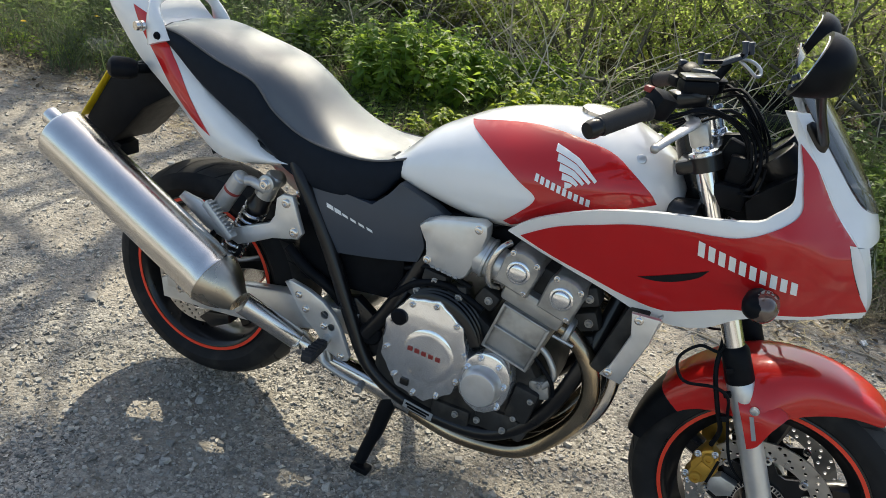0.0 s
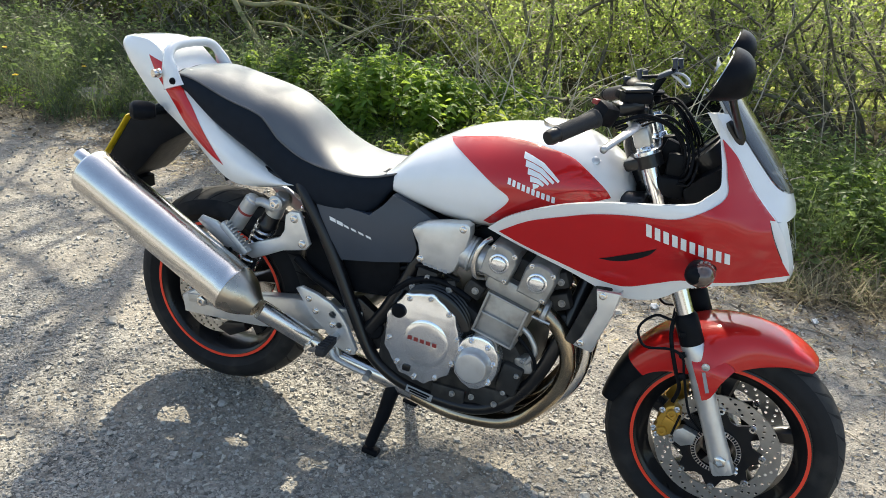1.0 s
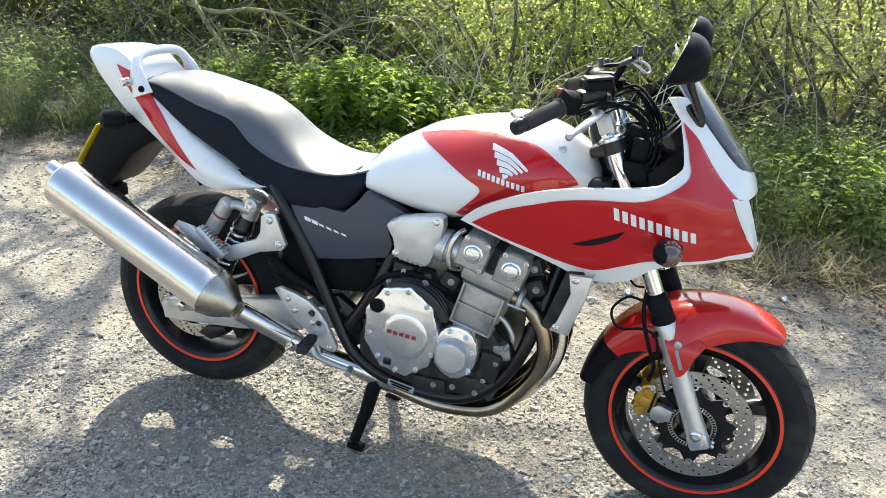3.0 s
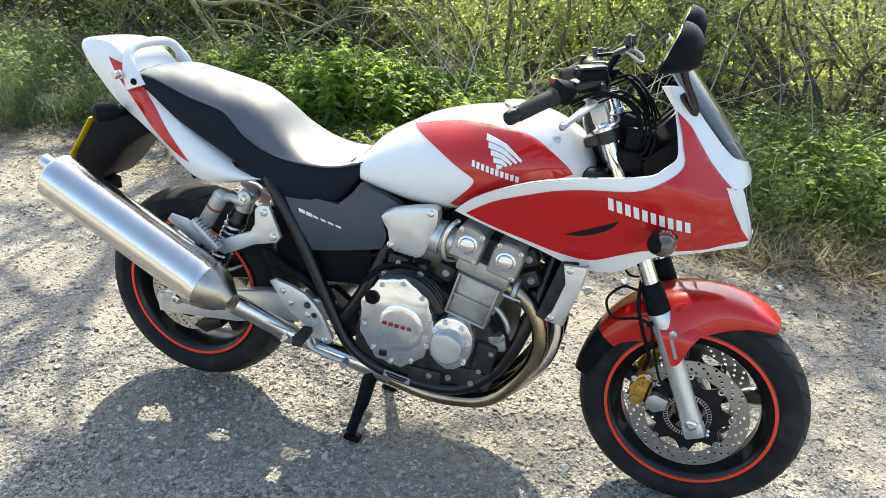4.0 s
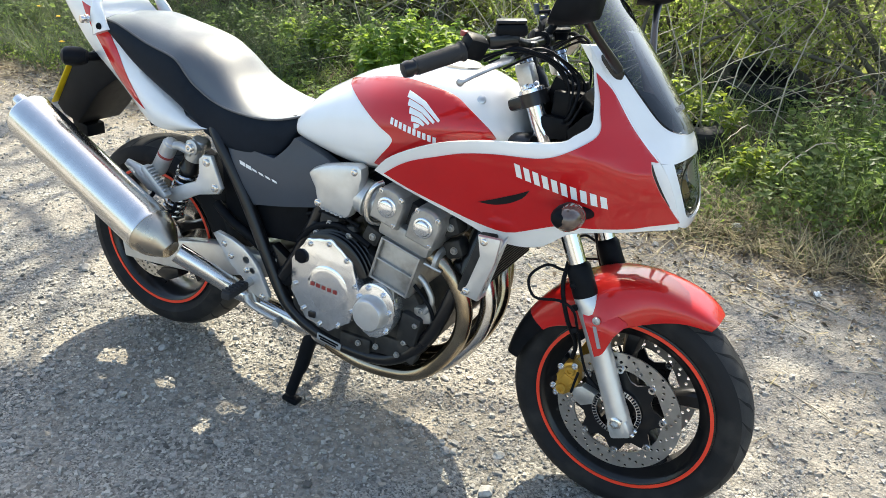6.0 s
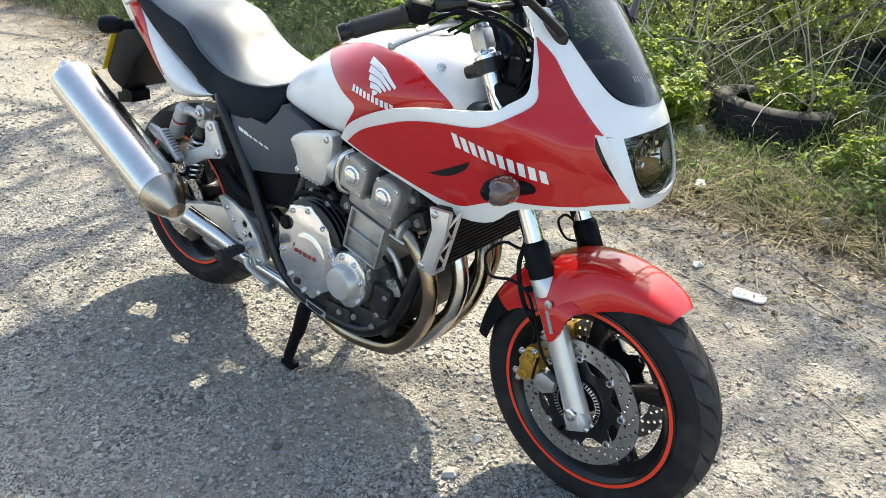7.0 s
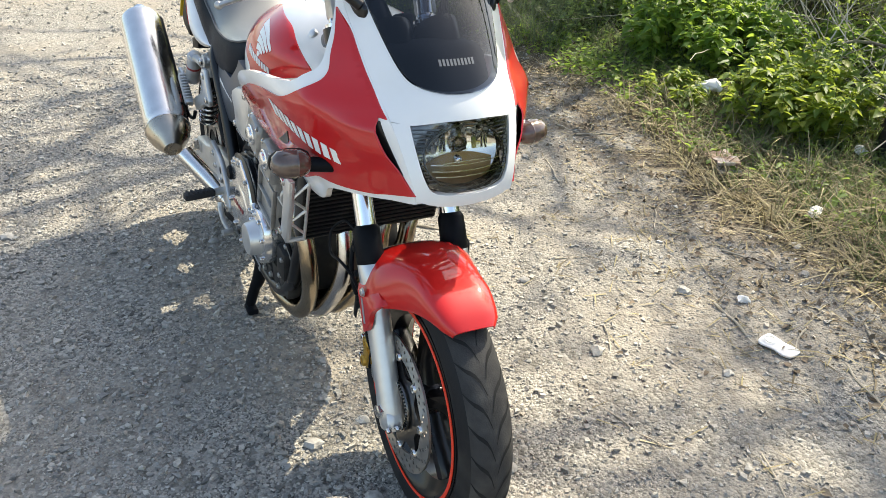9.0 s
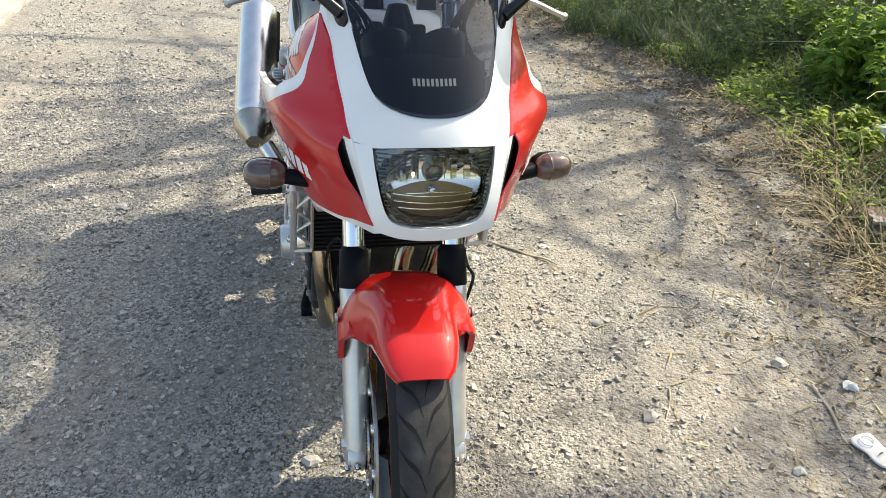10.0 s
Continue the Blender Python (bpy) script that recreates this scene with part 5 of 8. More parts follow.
# ---- frame ----
frame_thing = empty("frame", bike, (0, 0, 0), "black tubular cradle frame")
for s in (-1, 1):
    y = s * 0.150
    bm = bmesh.new()
    tube(bm, [(0.300, s * 0.135, 0.770), (0.335, y, 0.730), (0.410, y, 0.610), (0.490, y, 0.450), (0.543, y, 0.348), (0.585, y, 0.302), (0.655, y, 0.266), (0.758, y, 0.246), (0.870, y, 0.248), (0.945, y, 0.282), (1.008, y, 0.348), (1.048, y, 0.432), (1.080, s * 0.135, 0.540), (1.115, s * 0.08, 0.700), (1.150, s * 0.03, 0.820)], 0.0185, 16, 4)
    part("cradle_tube", bm, BLACK_GLOSS, frame_thing, "black frame tube")
    bm = bmesh.new()
    tube(bm, [(0.545, s * 0.142, 0.395), (0.590, s * 0.142, 0.470), (0.640, s * 0.138, 0.575), (0.680, s * 0.125, 0.660), (0.80, s * 0.10, 0.76), (1.10, s * 0.05, 0.86)], 0.020, 12, 4)
    part("upper_tube", bm, BLACK_GLOSS, frame_thing, "black frame tube")
    bm = bmesh.new()
    slab(bm, [(0.470, 0.470), (0.505, 0.480), (0.600, 0.420), (0.585, 0.345), (0.545, 0.320)], s * 0.110, s * 0.142, 0.006)
    plate = part("pivot_plate", bm, BLACK_GLOSS, frame_thing, "black swingarm pivot plate")
    bm = bmesh.new()
    revolve(bm, [(0.0, 0.030), (0.010, 0.030), (0.014, 0.026), (0.015, 0.004)], (0.558, s * 0.140, 0.402), (0, s, 0), 24)
    part("pivot_cap", bm, BLACK, plate, "round pivot cap")
    bm = bmesh.new()
    tube(bm, [(0.300, s * 0.130, 0.770), (0.10, s * 0.125, 0.800), (-0.12, s * 0.10, 0.90)], 0.014, 10)
    part("subframe_tube", bm, BLACK_GLOSS, frame_thing)
    bm = bmesh.new()
    box(bm, (0.720, s * 0.168, 0.256), (0.080, 0.004, 0.021), 0.0015, (0, 9, 0))
    sticker = part("frame_sticker", bm, DECAL_GREY, frame_thing, "small printed sticker on the frame tube")
    bm = bmesh.new()
    for k in range(2):
        box(bm, (0.720 - 0.001 * k, s * 0.1705, 0.2600 - 0.0075 * k), (0.066 - 0.012 * k, 0.001, 0.0055), 0, (0, 9, 0))
    part("print_bars", bm, BLACK, sticker, "unreadable print as bars")
bm = bmesh.new()
box(bm, (0.46, 0, 0.615), (0.30, 0.255, 0.27), 0.02, (0, -6, 0))
box(bm, (0.82, 0, 0.715), (0.50, 0.22, 0.12), 0.02, (0, -8, 0))
part("airbox", bm, BLACK, frame_thing, "black airbox and battery tray")
for s in (-1, 1):
    bm = bmesh.new()
    tube(bm, [(0.30, s * 0.135, 0.55), (0.36, s * 0.145, 0.515), (0.43, s * 0.14, 0.48), (0.47, s * 0.12, 0.43)], 0.014, 10)
    part("hose", bm, BLACK, frame_thing, "thick black hose")

# ---- engine ----
engine = empty("engine", bike, (0, 0, 0), "air-and-water-cooled four-cylinder engine with polished covers")
bm = bmesh.new()
slab(bm, [(0.575, 0.300), (0.600, 0.470), (0.660, 0.545), (0.790, 0.560), (0.860, 0.530), (0.960, 0.480), (1.000, 0.400), (0.985, 0.300), (0.930, 0.250), (0.800, 0.225), (0.660, 0.235)], -0.155, 0.155, 0.02, 2)
part("crankcase", bm, ENGINE_BLACK, engine, "black crankcase")
LEAN_C = radians(15)
along = lambda u, v, y: Vector((0.894 + v * math.cos(LEAN_C) + u * math.sin(LEAN_C), y, 0.460 + u * math.cos(LEAN_C) - v * math.sin(LEAN_C)))


def block(bm, u0, u1, v0, v1, y0, y1, bevel):
    c = along((u0 + u1) / 2, (v0 + v1) / 2, (y0 + y1) / 2)
    box(bm, c, (abs(v1 - v0), abs(y1 - y0), abs(u1 - u0)), bevel, (0, math.degrees(LEAN_C), 0))


bm = bmesh.new()
block(bm, 0.02, 0.155, -0.055, 0.065, -0.185, 0.185, 0.012)
part("cylinder_block", bm, ALLOY_DARK, engine, "grey cylinder block")
bm = bmesh.new()
block(bm, 0.157, 0.205, -0.070, 0.078, -0.195, 0.195, 0.010)
part("cylinder_head", bm, ALLOY_DARK, engine, "grey cylinder head")
for s in (-1, 1):
    for u0, u1, v0, v1 in ((0.030, 0.036, -0.052, 0.062), (0.088, 0.094, -0.052, 0.062), (0.146, 0.152, -0.052, 0.062), (0.03, 0.152, -0.054, -0.047), (0.03, 0.152, 0.056, 0.063)):
        bm = bmesh.new()
        block(bm, u0, u1, v0, v1, s * 0.183, s * 0.194, 0.0025)
        part("block_rib", bm, ALLOY_DARK, engine, "cast rib round a recessed panel")
for v, u in ((-0.055, 0.245), (0.050, 0.245)):
    bm = bmesh.new()
    rings = []
    for y in (-0.212, -0.208, -0.195, 0.195, 0.208, 0.212):
        g = {0.212: 0.88, 0.208: 0.97}.get(abs(y), 1.0)
        rings.append([along(u + (b - 0.0) * g, v + a * g, y) for a, b in ((-0.040, -0.050), (-0.042, 0.015), (-0.032, 0.036), (-0.012, 0.045), (0.012, 0.045), (0.032, 0.036), (0.042, 0.015), (0.040, -0.050))])
    loft(bm, rings)
    cam_cover = part("cam_cover", bm, ALLOY_DARK, engine, "grey cam cover")
    for s in (-1, 1):
        bm = bmesh.new()
        revolve(bm, [(0, 0.026), (0.006, 0.026), (0.008, 0.023), (0.008, 0.021), (0.005, 0.020), (0.012, 0.018), (0.014, 0.014), (0.014, 0.002)], along(u - 0.002, v, s * 0.210), (0, s, 0), 28)
        part("cover_plug", bm, POLISHED, cam_cover, "round polished end plug")
        for du, dv in ((0.030, -0.028), (0.030, 0.028), (-0.040, 0.030)):
            bolt("cover_bolt", cam_cover, along(u + du, v + dv, s * 0.209), (0, s, 0), 0.006, 0.005)
# clutch cover and its ribbed black guard
bm = bmesh.new()
edge = [(0.105 + (0.006 if k % 4 == 0 else 0.0)) for k in range(36)]
rim = [(0.722 + e * math.cos(2 * math.pi * k / 36) * (1.03 if 9 < k < 27 else 1.0), 0.444 + e * 1.24 * math.sin(2 * math.pi * k / 36)) for k, e in enumerate(edge)]
slab(bm, rim, -0.150, -0.205, 0.008, 2)
clutch = part("clutch_cover", bm, POLISHED, engine, "polished clutch cover with a red marque")
bm = bmesh.new()
revolve(bm, [(0.0, 0.066), (0.003, 0.062), (0.005, 0.050), (0.006, 0.003)], (0.735, -0.2035, 0.432), (0, -1, 0), 40, squash=(1.08, 1.0))
part("clutch_dome", bm, POLISHED, clutch, "raised round centre")
for k in range(10):
    a = 2 * math.pi * (k + 0.3) / 10
    bolt("cover_bolt", clutch, (0.724 + 0.097 * math.cos(a), -0.2045, 0.444 + 0.121 * math.sin(a)), (0, -1, 0), 0.0065, 0.006)
for k in range(5):
    bm = bmesh.new()
    box(bm, (0.690 + 0.0178 * k, -0.2102, 0.441 - 0.0012 * k), (0.0120, 0.0012, 0.0105), 0.0003)
    part("marque_block", bm, DECAL_RED, clutch, "small red decal block")
bm = bmesh.new()
revolve(bm, [(0, 0.020), (0.010, 0.020), (0.014, 0.016), (0.014, 0.004)], (0.650, -0.200, 0.508), (0, -1, 0), 20)
part("oil_filler", bm, BLACK, clutch, "black oil filler cap")
bm = bmesh.new()
box(bm, (0.688, -0.206, 0.346), (0.022, 0.004, 0.018), 0.003)
part("oil_window", bm, BLACK_GLOSS, clutch, "dark oil sight window")
for k in range(5):
    bm = bmesh.new()
    r = 0.121
    y = -0.200 + 0.016 * k
    rings = []
    for q in range(15):
        a = radians(22 + 98 * q / 14)
        p = lambda rr, yy: Vector((0.732 + rr * math.cos(a), yy, 0.446 + rr * 1.14 * math.sin(a)))
        rings.append([p(r - 0.018, y), p(r, y + 0.001), p(r + 0.004, y + 0.004), p(r, y + 0.008), p(r - 0.018, y + 0.009)])
    loft(bm, rings)
    part("guard_rib", bm, BLACK_GLOSS, engine, "black ribbed guard over the clutch cover")
# pulse cover ahead of the clutch
bm = bmesh.new()
slab(bm, [(0.822, 0.370), (0.818, 0.420), (0.832, 0.468), (0.862, 0.492), (0.905, 0.488), (0.935, 0.455), (0.938, 0.400), (0.915, 0.355), (0.870, 0.335)], -0.150, -0.205, 0.008, 2)
pulse = part("pulse_cover", bm, POLISHED, engine, "polished pulse generator cover")
bm = bmesh.new()
revolve(bm, [(0, 0.050), (0.010, 0.046), (0.026, 0.0435), (0.031, 0.040), (0.032, 0.034), (0.032, 0.002)], (0.874, -0.203, 0.412), (0, -1, 0), 40)
part("pulse_cap", bm, SILVER, pulse, "round satin cap")
for x, z in ((0.860, 0.478), (0.905, 0.470), (0.925, 0.425), (0.918, 0.370), (0.832, 0.445)):
    bolt("cover_bolt", pulse, (x, -0.204, z), (0, -1, 0), 0.007, 0.008, POLISHED)
# front casting, water pump pipes and small fittings low on the engine
for (x, y, z), size, turn in (((0.965, -0.150, 0.375), (0.06, 0.05, 0.09), 10), ((0.995, -0.140, 0.420), (0.05, 0.04, 0.05), -15), ((0.955, -0.145, 0.300), (0.07, 0.04, 0.05), 20), ((0.90, -0.150, 0.300), (0.08, 0.03, 0.06), 0), ((0.80, -0.150, 0.275), (0.10, 0.03, 0.05), 0)):
    bm = bmesh.new()
    box(bm, (x, y, z), size, 0.010, (0, turn, 0))
    part("side_casting", bm, ALLOY_DARK if z > 0.40 else ENGINE_BLACK, engine, "small engine casting")
for x, y, z in ((0.985, -0.172, 0.395), (0.955, -0.170, 0.335), (0.992, -0.162, 0.435), (0.935, -0.168, 0.290), (0.815, -0.168, 0.285), (0.870, -0.168, 0.292)):
    bolt("case_bolt", engine, (x, y, z), (0, -1, 0), 0.007, 0.008, ALLOY_DARK)
for path, r, m_ in (([(0.855, -0.165, 0.640), (0.838, -0.190, 0.655), (0.836, -0.195, 0.700), (0.850, -0.190, 0.740), (0.865, -0.17, 0.752)], 0.0075, STEEL), ([(1.00, -0.155, 0.43), (1.02, -0.160, 0.47), (1.00, -0.16, 0.51), (0.975, -0.16, 0.53)], 0.008, ALLOY), ([(0.92, -0.17, 0.55), (1.01, -0.17, 0.47), (1.03, -0.16, 0.42)], 0.005, BLACK), ([(0.60, -0.15, 0.52), (0.66, -0.16, 0.58), (0.74, -0.16, 0.60), (0.83, -0.16, 0.57)], 0.009, BLACK), ([(0.62, -0.14, 0.60), (0.70, -0.15, 0.63), (0.79, -0.15, 0.61)], 0.006, BLACK)):
    bm = bmesh.new()
    tube(bm, path, r, 10, 6)
    part("engine_pipe", bm, m_, engine, "thin engine pipe")
for x, z, y, sx in ((0.70, 0.60, -0.135, 0.06), (0.765, 0.585, -0.14, 0.05), (0.66, 0.565, -0.135, 0.05), (0.835, 0.60, -0.14, 0.05), (1.06, 0.62, -0.13, 0.05), (1.07, 0.56, -0.12, 0.04), (1.05, 0.68, -0.14, 0.05)):
    bm = bmesh.new()
    box(bm, (x, y, z), (sx, 0.05, 0.045), 0.008, (0, 25 * math.sin(x * 40), 0))
    fit = part("bracket_block", bm, ENGINE_BLACK, engine, "black engine bracket")
    bolt("bracket_bolt", fit, (x + 0.005, y - 0.026, z), (0, -1, 0), 0.008, 0.007, ALLOY_DARK)
# spark plug caps and dark gap between the cam covers
bm = bmesh.new()
block(bm, 0.20, 0.265, -0.02, 0.02, -0.17, 0.17, 0.006)
part("plug_gallery", bm, ENGINE_BLACK, engine, "dark gallery between the cam covers")

# ---- intake: silver side casting and throttle tube ----
for s in (-1, 1):
    bm = bmesh.new()
    slab(bm, [(0.656, 0.736), (0.668, 0.750), (0.696, 0.764), (0.748, 0.777), (0.799, 0.787), (0.815, 0.780), (0.818, 0.758), (0.811, 0.723), (0.798, 0.683), (0.786, 0.650), (0.772, 0.638), (0.740, 0.639), (0.701, 0.645), (0.682, 0.654), (0.681, 0.678), (0.676, 0.701), (0.664, 0.720)], s * 0.155, s * 0.196, 0.012)
    cover = part("intake_cover", bm, SILVER, bike, "silver intake side cover")
    for x, z in ((0.684, 0.664), (0.790, 0.768)):
        bolt("cover_bolt", cover, (x + 0.006, s * 0.195, z), (0, s, 0), 0.008, 0.006)
    bm = bmesh.new()
    for k in range(5):
        box(bm, (0.706 + 0.014 * k, s * 0.1966, 0.652 - 0.002 * k), (0.010, 0.0012, 0.006), 0.0003)
    part("badge_bars", bm, DECAL_GREY, cover, "small grey badge as bars")
    bm = bmesh.new()
    revolve(bm, [(0, 0.045), (0.028, 0.044), (0.030, 0.047), (0.036, 0.047), (0.038, 0.040), (0.075, 0.036)], (0.785, s * 0.150, 0.700), (1, 0, -0.22), 28)
    part("throttle_tube", bm, SILVER, cover, "round silver throttle tube")

# ---- radiator ----
radiator = empty("radiator", bike, (0, 0, 0), "black radiator with silver side brackets")
bm = bmesh.new()
box(bm, (1.145, 0, 0.640), (0.045, 0.36, 0.235), 0.006, (0, 16, 0))
core = part("core", bm, ENGINE_BLACK, radiator, "black finned core")
for k in range(18):
    bm = bmesh.new()
    u = -0.105 + 0.21 * k / 17
    box(bm, (1.145 + 0.0245 * math.cos(radians(16)) + u * math.sin(radians(16)), 0, 0.640 + u * math.cos(radians(16)) - 0.0245 * math.sin(radians(16))), (0.003, 0.35, 0.004), 0, (0, 16, 0))
    part("fin", bm, BLACK, core)
for s in (-1, 1):
    bm = bmesh.new()
    slab(bm, [(1.150, 0.705), (1.208, 0.708), (1.200, 0.650), (1.165, 0.540), (1.120, 0.548), (1.136, 0.575), (1.160, 0.655)], s * 0.208, s * 0.222, 0.004)
    bracket = part("side_bracket", bm, SILVER, radiator, "silver radiator bracket")
    bolt("bracket_bolt", bracket, (1.168, s * 0.222, 0.694), (0, s, 0), 0.008, 0.006)
    bolt("bracket_bolt", bracket, (1.136, s * 0.222, 0.560), (0, s, 0), 0.008, 0.006)
    # front flange with a truss
    p = lambda u, w: Vector((1.164 + 0.044 * u, s * (0.214 - w), 0.545 + 0.160 * u))
    for a, b, r in ((p(0, 0.0), p(1, 0.0), 0.0045), (p(0, 0.038), p(1, 0.038), 0.0040), (p(0, 0.0), p(0, 0.038), 0.006), (p(0.33, 0.0), p(0.50, 0.038), 0.0035), (p(0.50, 0.038), p(0.72, 0.0), 0.0035), (p(0.72, 0.0), p(0.95, 0.038), 0.0035), (p(0.08, 0.038), p(0.33, 0.0), 0.0035)):
        bm = bmesh.new()
        rod(bm, a, b, r, 6)
        part("truss_bar", bm, SILVER, bracket)

# ---- exhaust ----
exhaust = empty("exhaust", bike, (0, 0, 0), "steel four-into-one exhaust with a brushed muffler")
for k, (y0, y1) in enumerate(((-0.155, -0.128), (-0.055, -0.083), (0.055, -0.038), (0.155, 0.006))):
    ym = y0 + (y1 - y0) * 0.35
    bm = bmesh.new()
    o = 0.028 * (k in (1, 2))
    tube(bm, [(1.005, y0, 0.592), (1.036, y0, 0.580), (1.072 + o, y0, 0.548), (1.098 + o, y0 + (ym - y0) * 0.6, 0.496), (1.106 + o, ym, 0.436), (1.088 + o, (ym + y1) / 2, 0.362), (1.038 + o * 0.8, y1, 0.284), (0.982 + o * 0.4, y1, 0.232), (0.915, y1, 0.210), (0.810, y1 * 0.9 - 0.02, 0.208), (0.690, -0.085 + 0.02 * (k - 1.5), 0.216)], 0.0215, 18, 5)
    part("header_pipe", bm, STEEL_GOLD if k != 1 else STEEL, exhaust, "heat-tinted header pipe")
    bm = bmesh.new()
    revolve(bm, [(0, 0.024), (0.004, 0.032), (0.014, 0.032), (0.018, 0.024)], (1.020, y0, 0.590), (1, 0, -0.2), 20)
    for zz in (-1, 1):
        rod(bm, (1.000, y0 + zz * 0.026, 0.590 + zz * 0.012), (1.048, y0 + zz * 0.026, 0.580 + zz * 0.012), 0.004, 8)
    part("port_flange", bm, ALLOY, exhaust, "bolted port flange")
bm = bmesh.new()
tube(bm, [(0.720, -0.085, 0.214), (0.62, -0.095, 0.232), (0.52, -0.115, 0.258), (0.44, -0.140, 0.288), (0.385, -0.165, 0.315)], [0.045, 0.038, 0.027, 0.025, 0.026], 20)
part("collector", bm, STEEL, exhaust, "steel collector pipe")
A, B = Vector((0.190, -0.283, 0.482)), Vector((-0.318, -0.252, 0.712))
D = (B - A).normalized()
bm = bmesh.new()
link = [(0.395, -0.160, 0.310), (0.330, -0.200, 0.362), (0.255, -0.252, 0.424)]
tube(bm, link, [0.0265, 0.0275, 0.0285], 20)
part("link_pipe", bm, STEEL, exhaust, "brushed link pipe")
bm = bmesh.new()
revolve(bm, [(-0.018, 0.0265), (-0.016, 0.0300), (0.010, 0.0300), (0.012, 0.0265)], (0.378, -0.170, 0.323), Vector(link[1]) - Vector(link[0]), 24)
rod(bm, (0.378, -0.205, 0.310), (0.400, -0.205, 0.330), 0.006, 8)
part("pipe_clamp", bm, STEEL, exhaust, "steel pipe clamp")
bm = bmesh.new()
revolve(bm, [(-0.086, 0.027), (-0.080, 0.031), (-0.070, 0.037), (-0.054, 0.049), (-0.036, 0.0590), (-0.018, 0.0655), (-0.004, 0.0692), (0.0, 0.0700)], A, D, 40)
part("muffler_cone", bm, STEEL_WARM, exhaust, "welded muffler cone")
bm = bmesh.new()
Lm = (B - A).length
revolve(bm, [(-0.001, 0.0690), (0.0, 0.0712), (0.006, 0.0714), (0.008, 0.0704), (0.03, 0.0704), (Lm - 0.03, 0.0704), (Lm - 0.012, 0.0704), (Lm - 0.006, 0.0690), (Lm, 0.063), (Lm + 0.006, 0.046), (Lm + 0.007, 0.026)], A, D, 48)
muffler = part("muffler", bm, STEEL, exhaust, "brushed steel muffler")
bm = bmesh.new()
revolve(bm, [(-0.01, 0.022), (0.020, 0.0235), (0.048, 0.0235), (0.050, 0.0220), (0.040, 0.0205), (0.0, 0.020)], B + Vector((0.0, 0.006, 0.012)), D, 28)
part("tip", bm, STEEL, muffler, "short tailpipe")
bm = bmesh.new()
side = Vector((0, 1, 0.25)).normalized()
a, b = A + D * 0.05 + side * 0.068, B - D * 0.02 + side * 0.068
rod(bm, a, b, 0.010, 8)
part("muffler_strap", bm, BLACK, muffler, "black strap along the muffler")

# ---- swingarm, shocks, foot pegs, stand ----
bm = bmesh.new()
for s in (-1, 1):
    slab(bm, [(-0.085, 0.338), (-0.075, 0.284), (0.050, 0.292), (0.200, 0.306), (0.370, 0.345), (0.520, 0.380), (0.520, 0.440), (0.360, 0.432), (0.290, 0.428), (0.190, 0.408), (0.080, 0.376), (-0.040, 0.366)], s * 0.108, s * 0.148, 0.008)
box(bm, (0.44, 0, 0.405), (0.10, 0.25, 0.05), 0.010)
swingarm = part("swingarm", bm, SILVER, bike, "silver box-section swingarm")
for s in (-1, 1):
    bm = bmesh.new()
    slab(bm, [(-0.060, 0.352), (-0.055, 0.326), (0.030, 0.330), (0.028, 0.360)], s * 0.147, s * 0.154, 0.003)
    adj = part("axle_plate", bm, ALLOY, swingarm, "alloy chain adjuster plate")
    bm = bmesh.new()
    revolve(bm, [(0, 0.021), (0.004, 0.021), (0.005, 0.016), (0.018, 0.016), (0.020, 0.012), (0.020, 0.007), (0.014, 0.006)], (0.0, s * 0.153, 0.346), (0, s, 0), 6)
    part("axle_nut", bm, STEEL, adj, "rear axle nut")
bm = bmesh.new()
slab(bm, [(0.030, 0.248), (0.060, 0.276), (0.125, 0.290), (0.130, 0.262), (0.075, 0.232)], -0.082, -0.128, 0.006)
part("rear_caliper", bm, BLACK_GLOSS, bike, "black rear brake caliper")
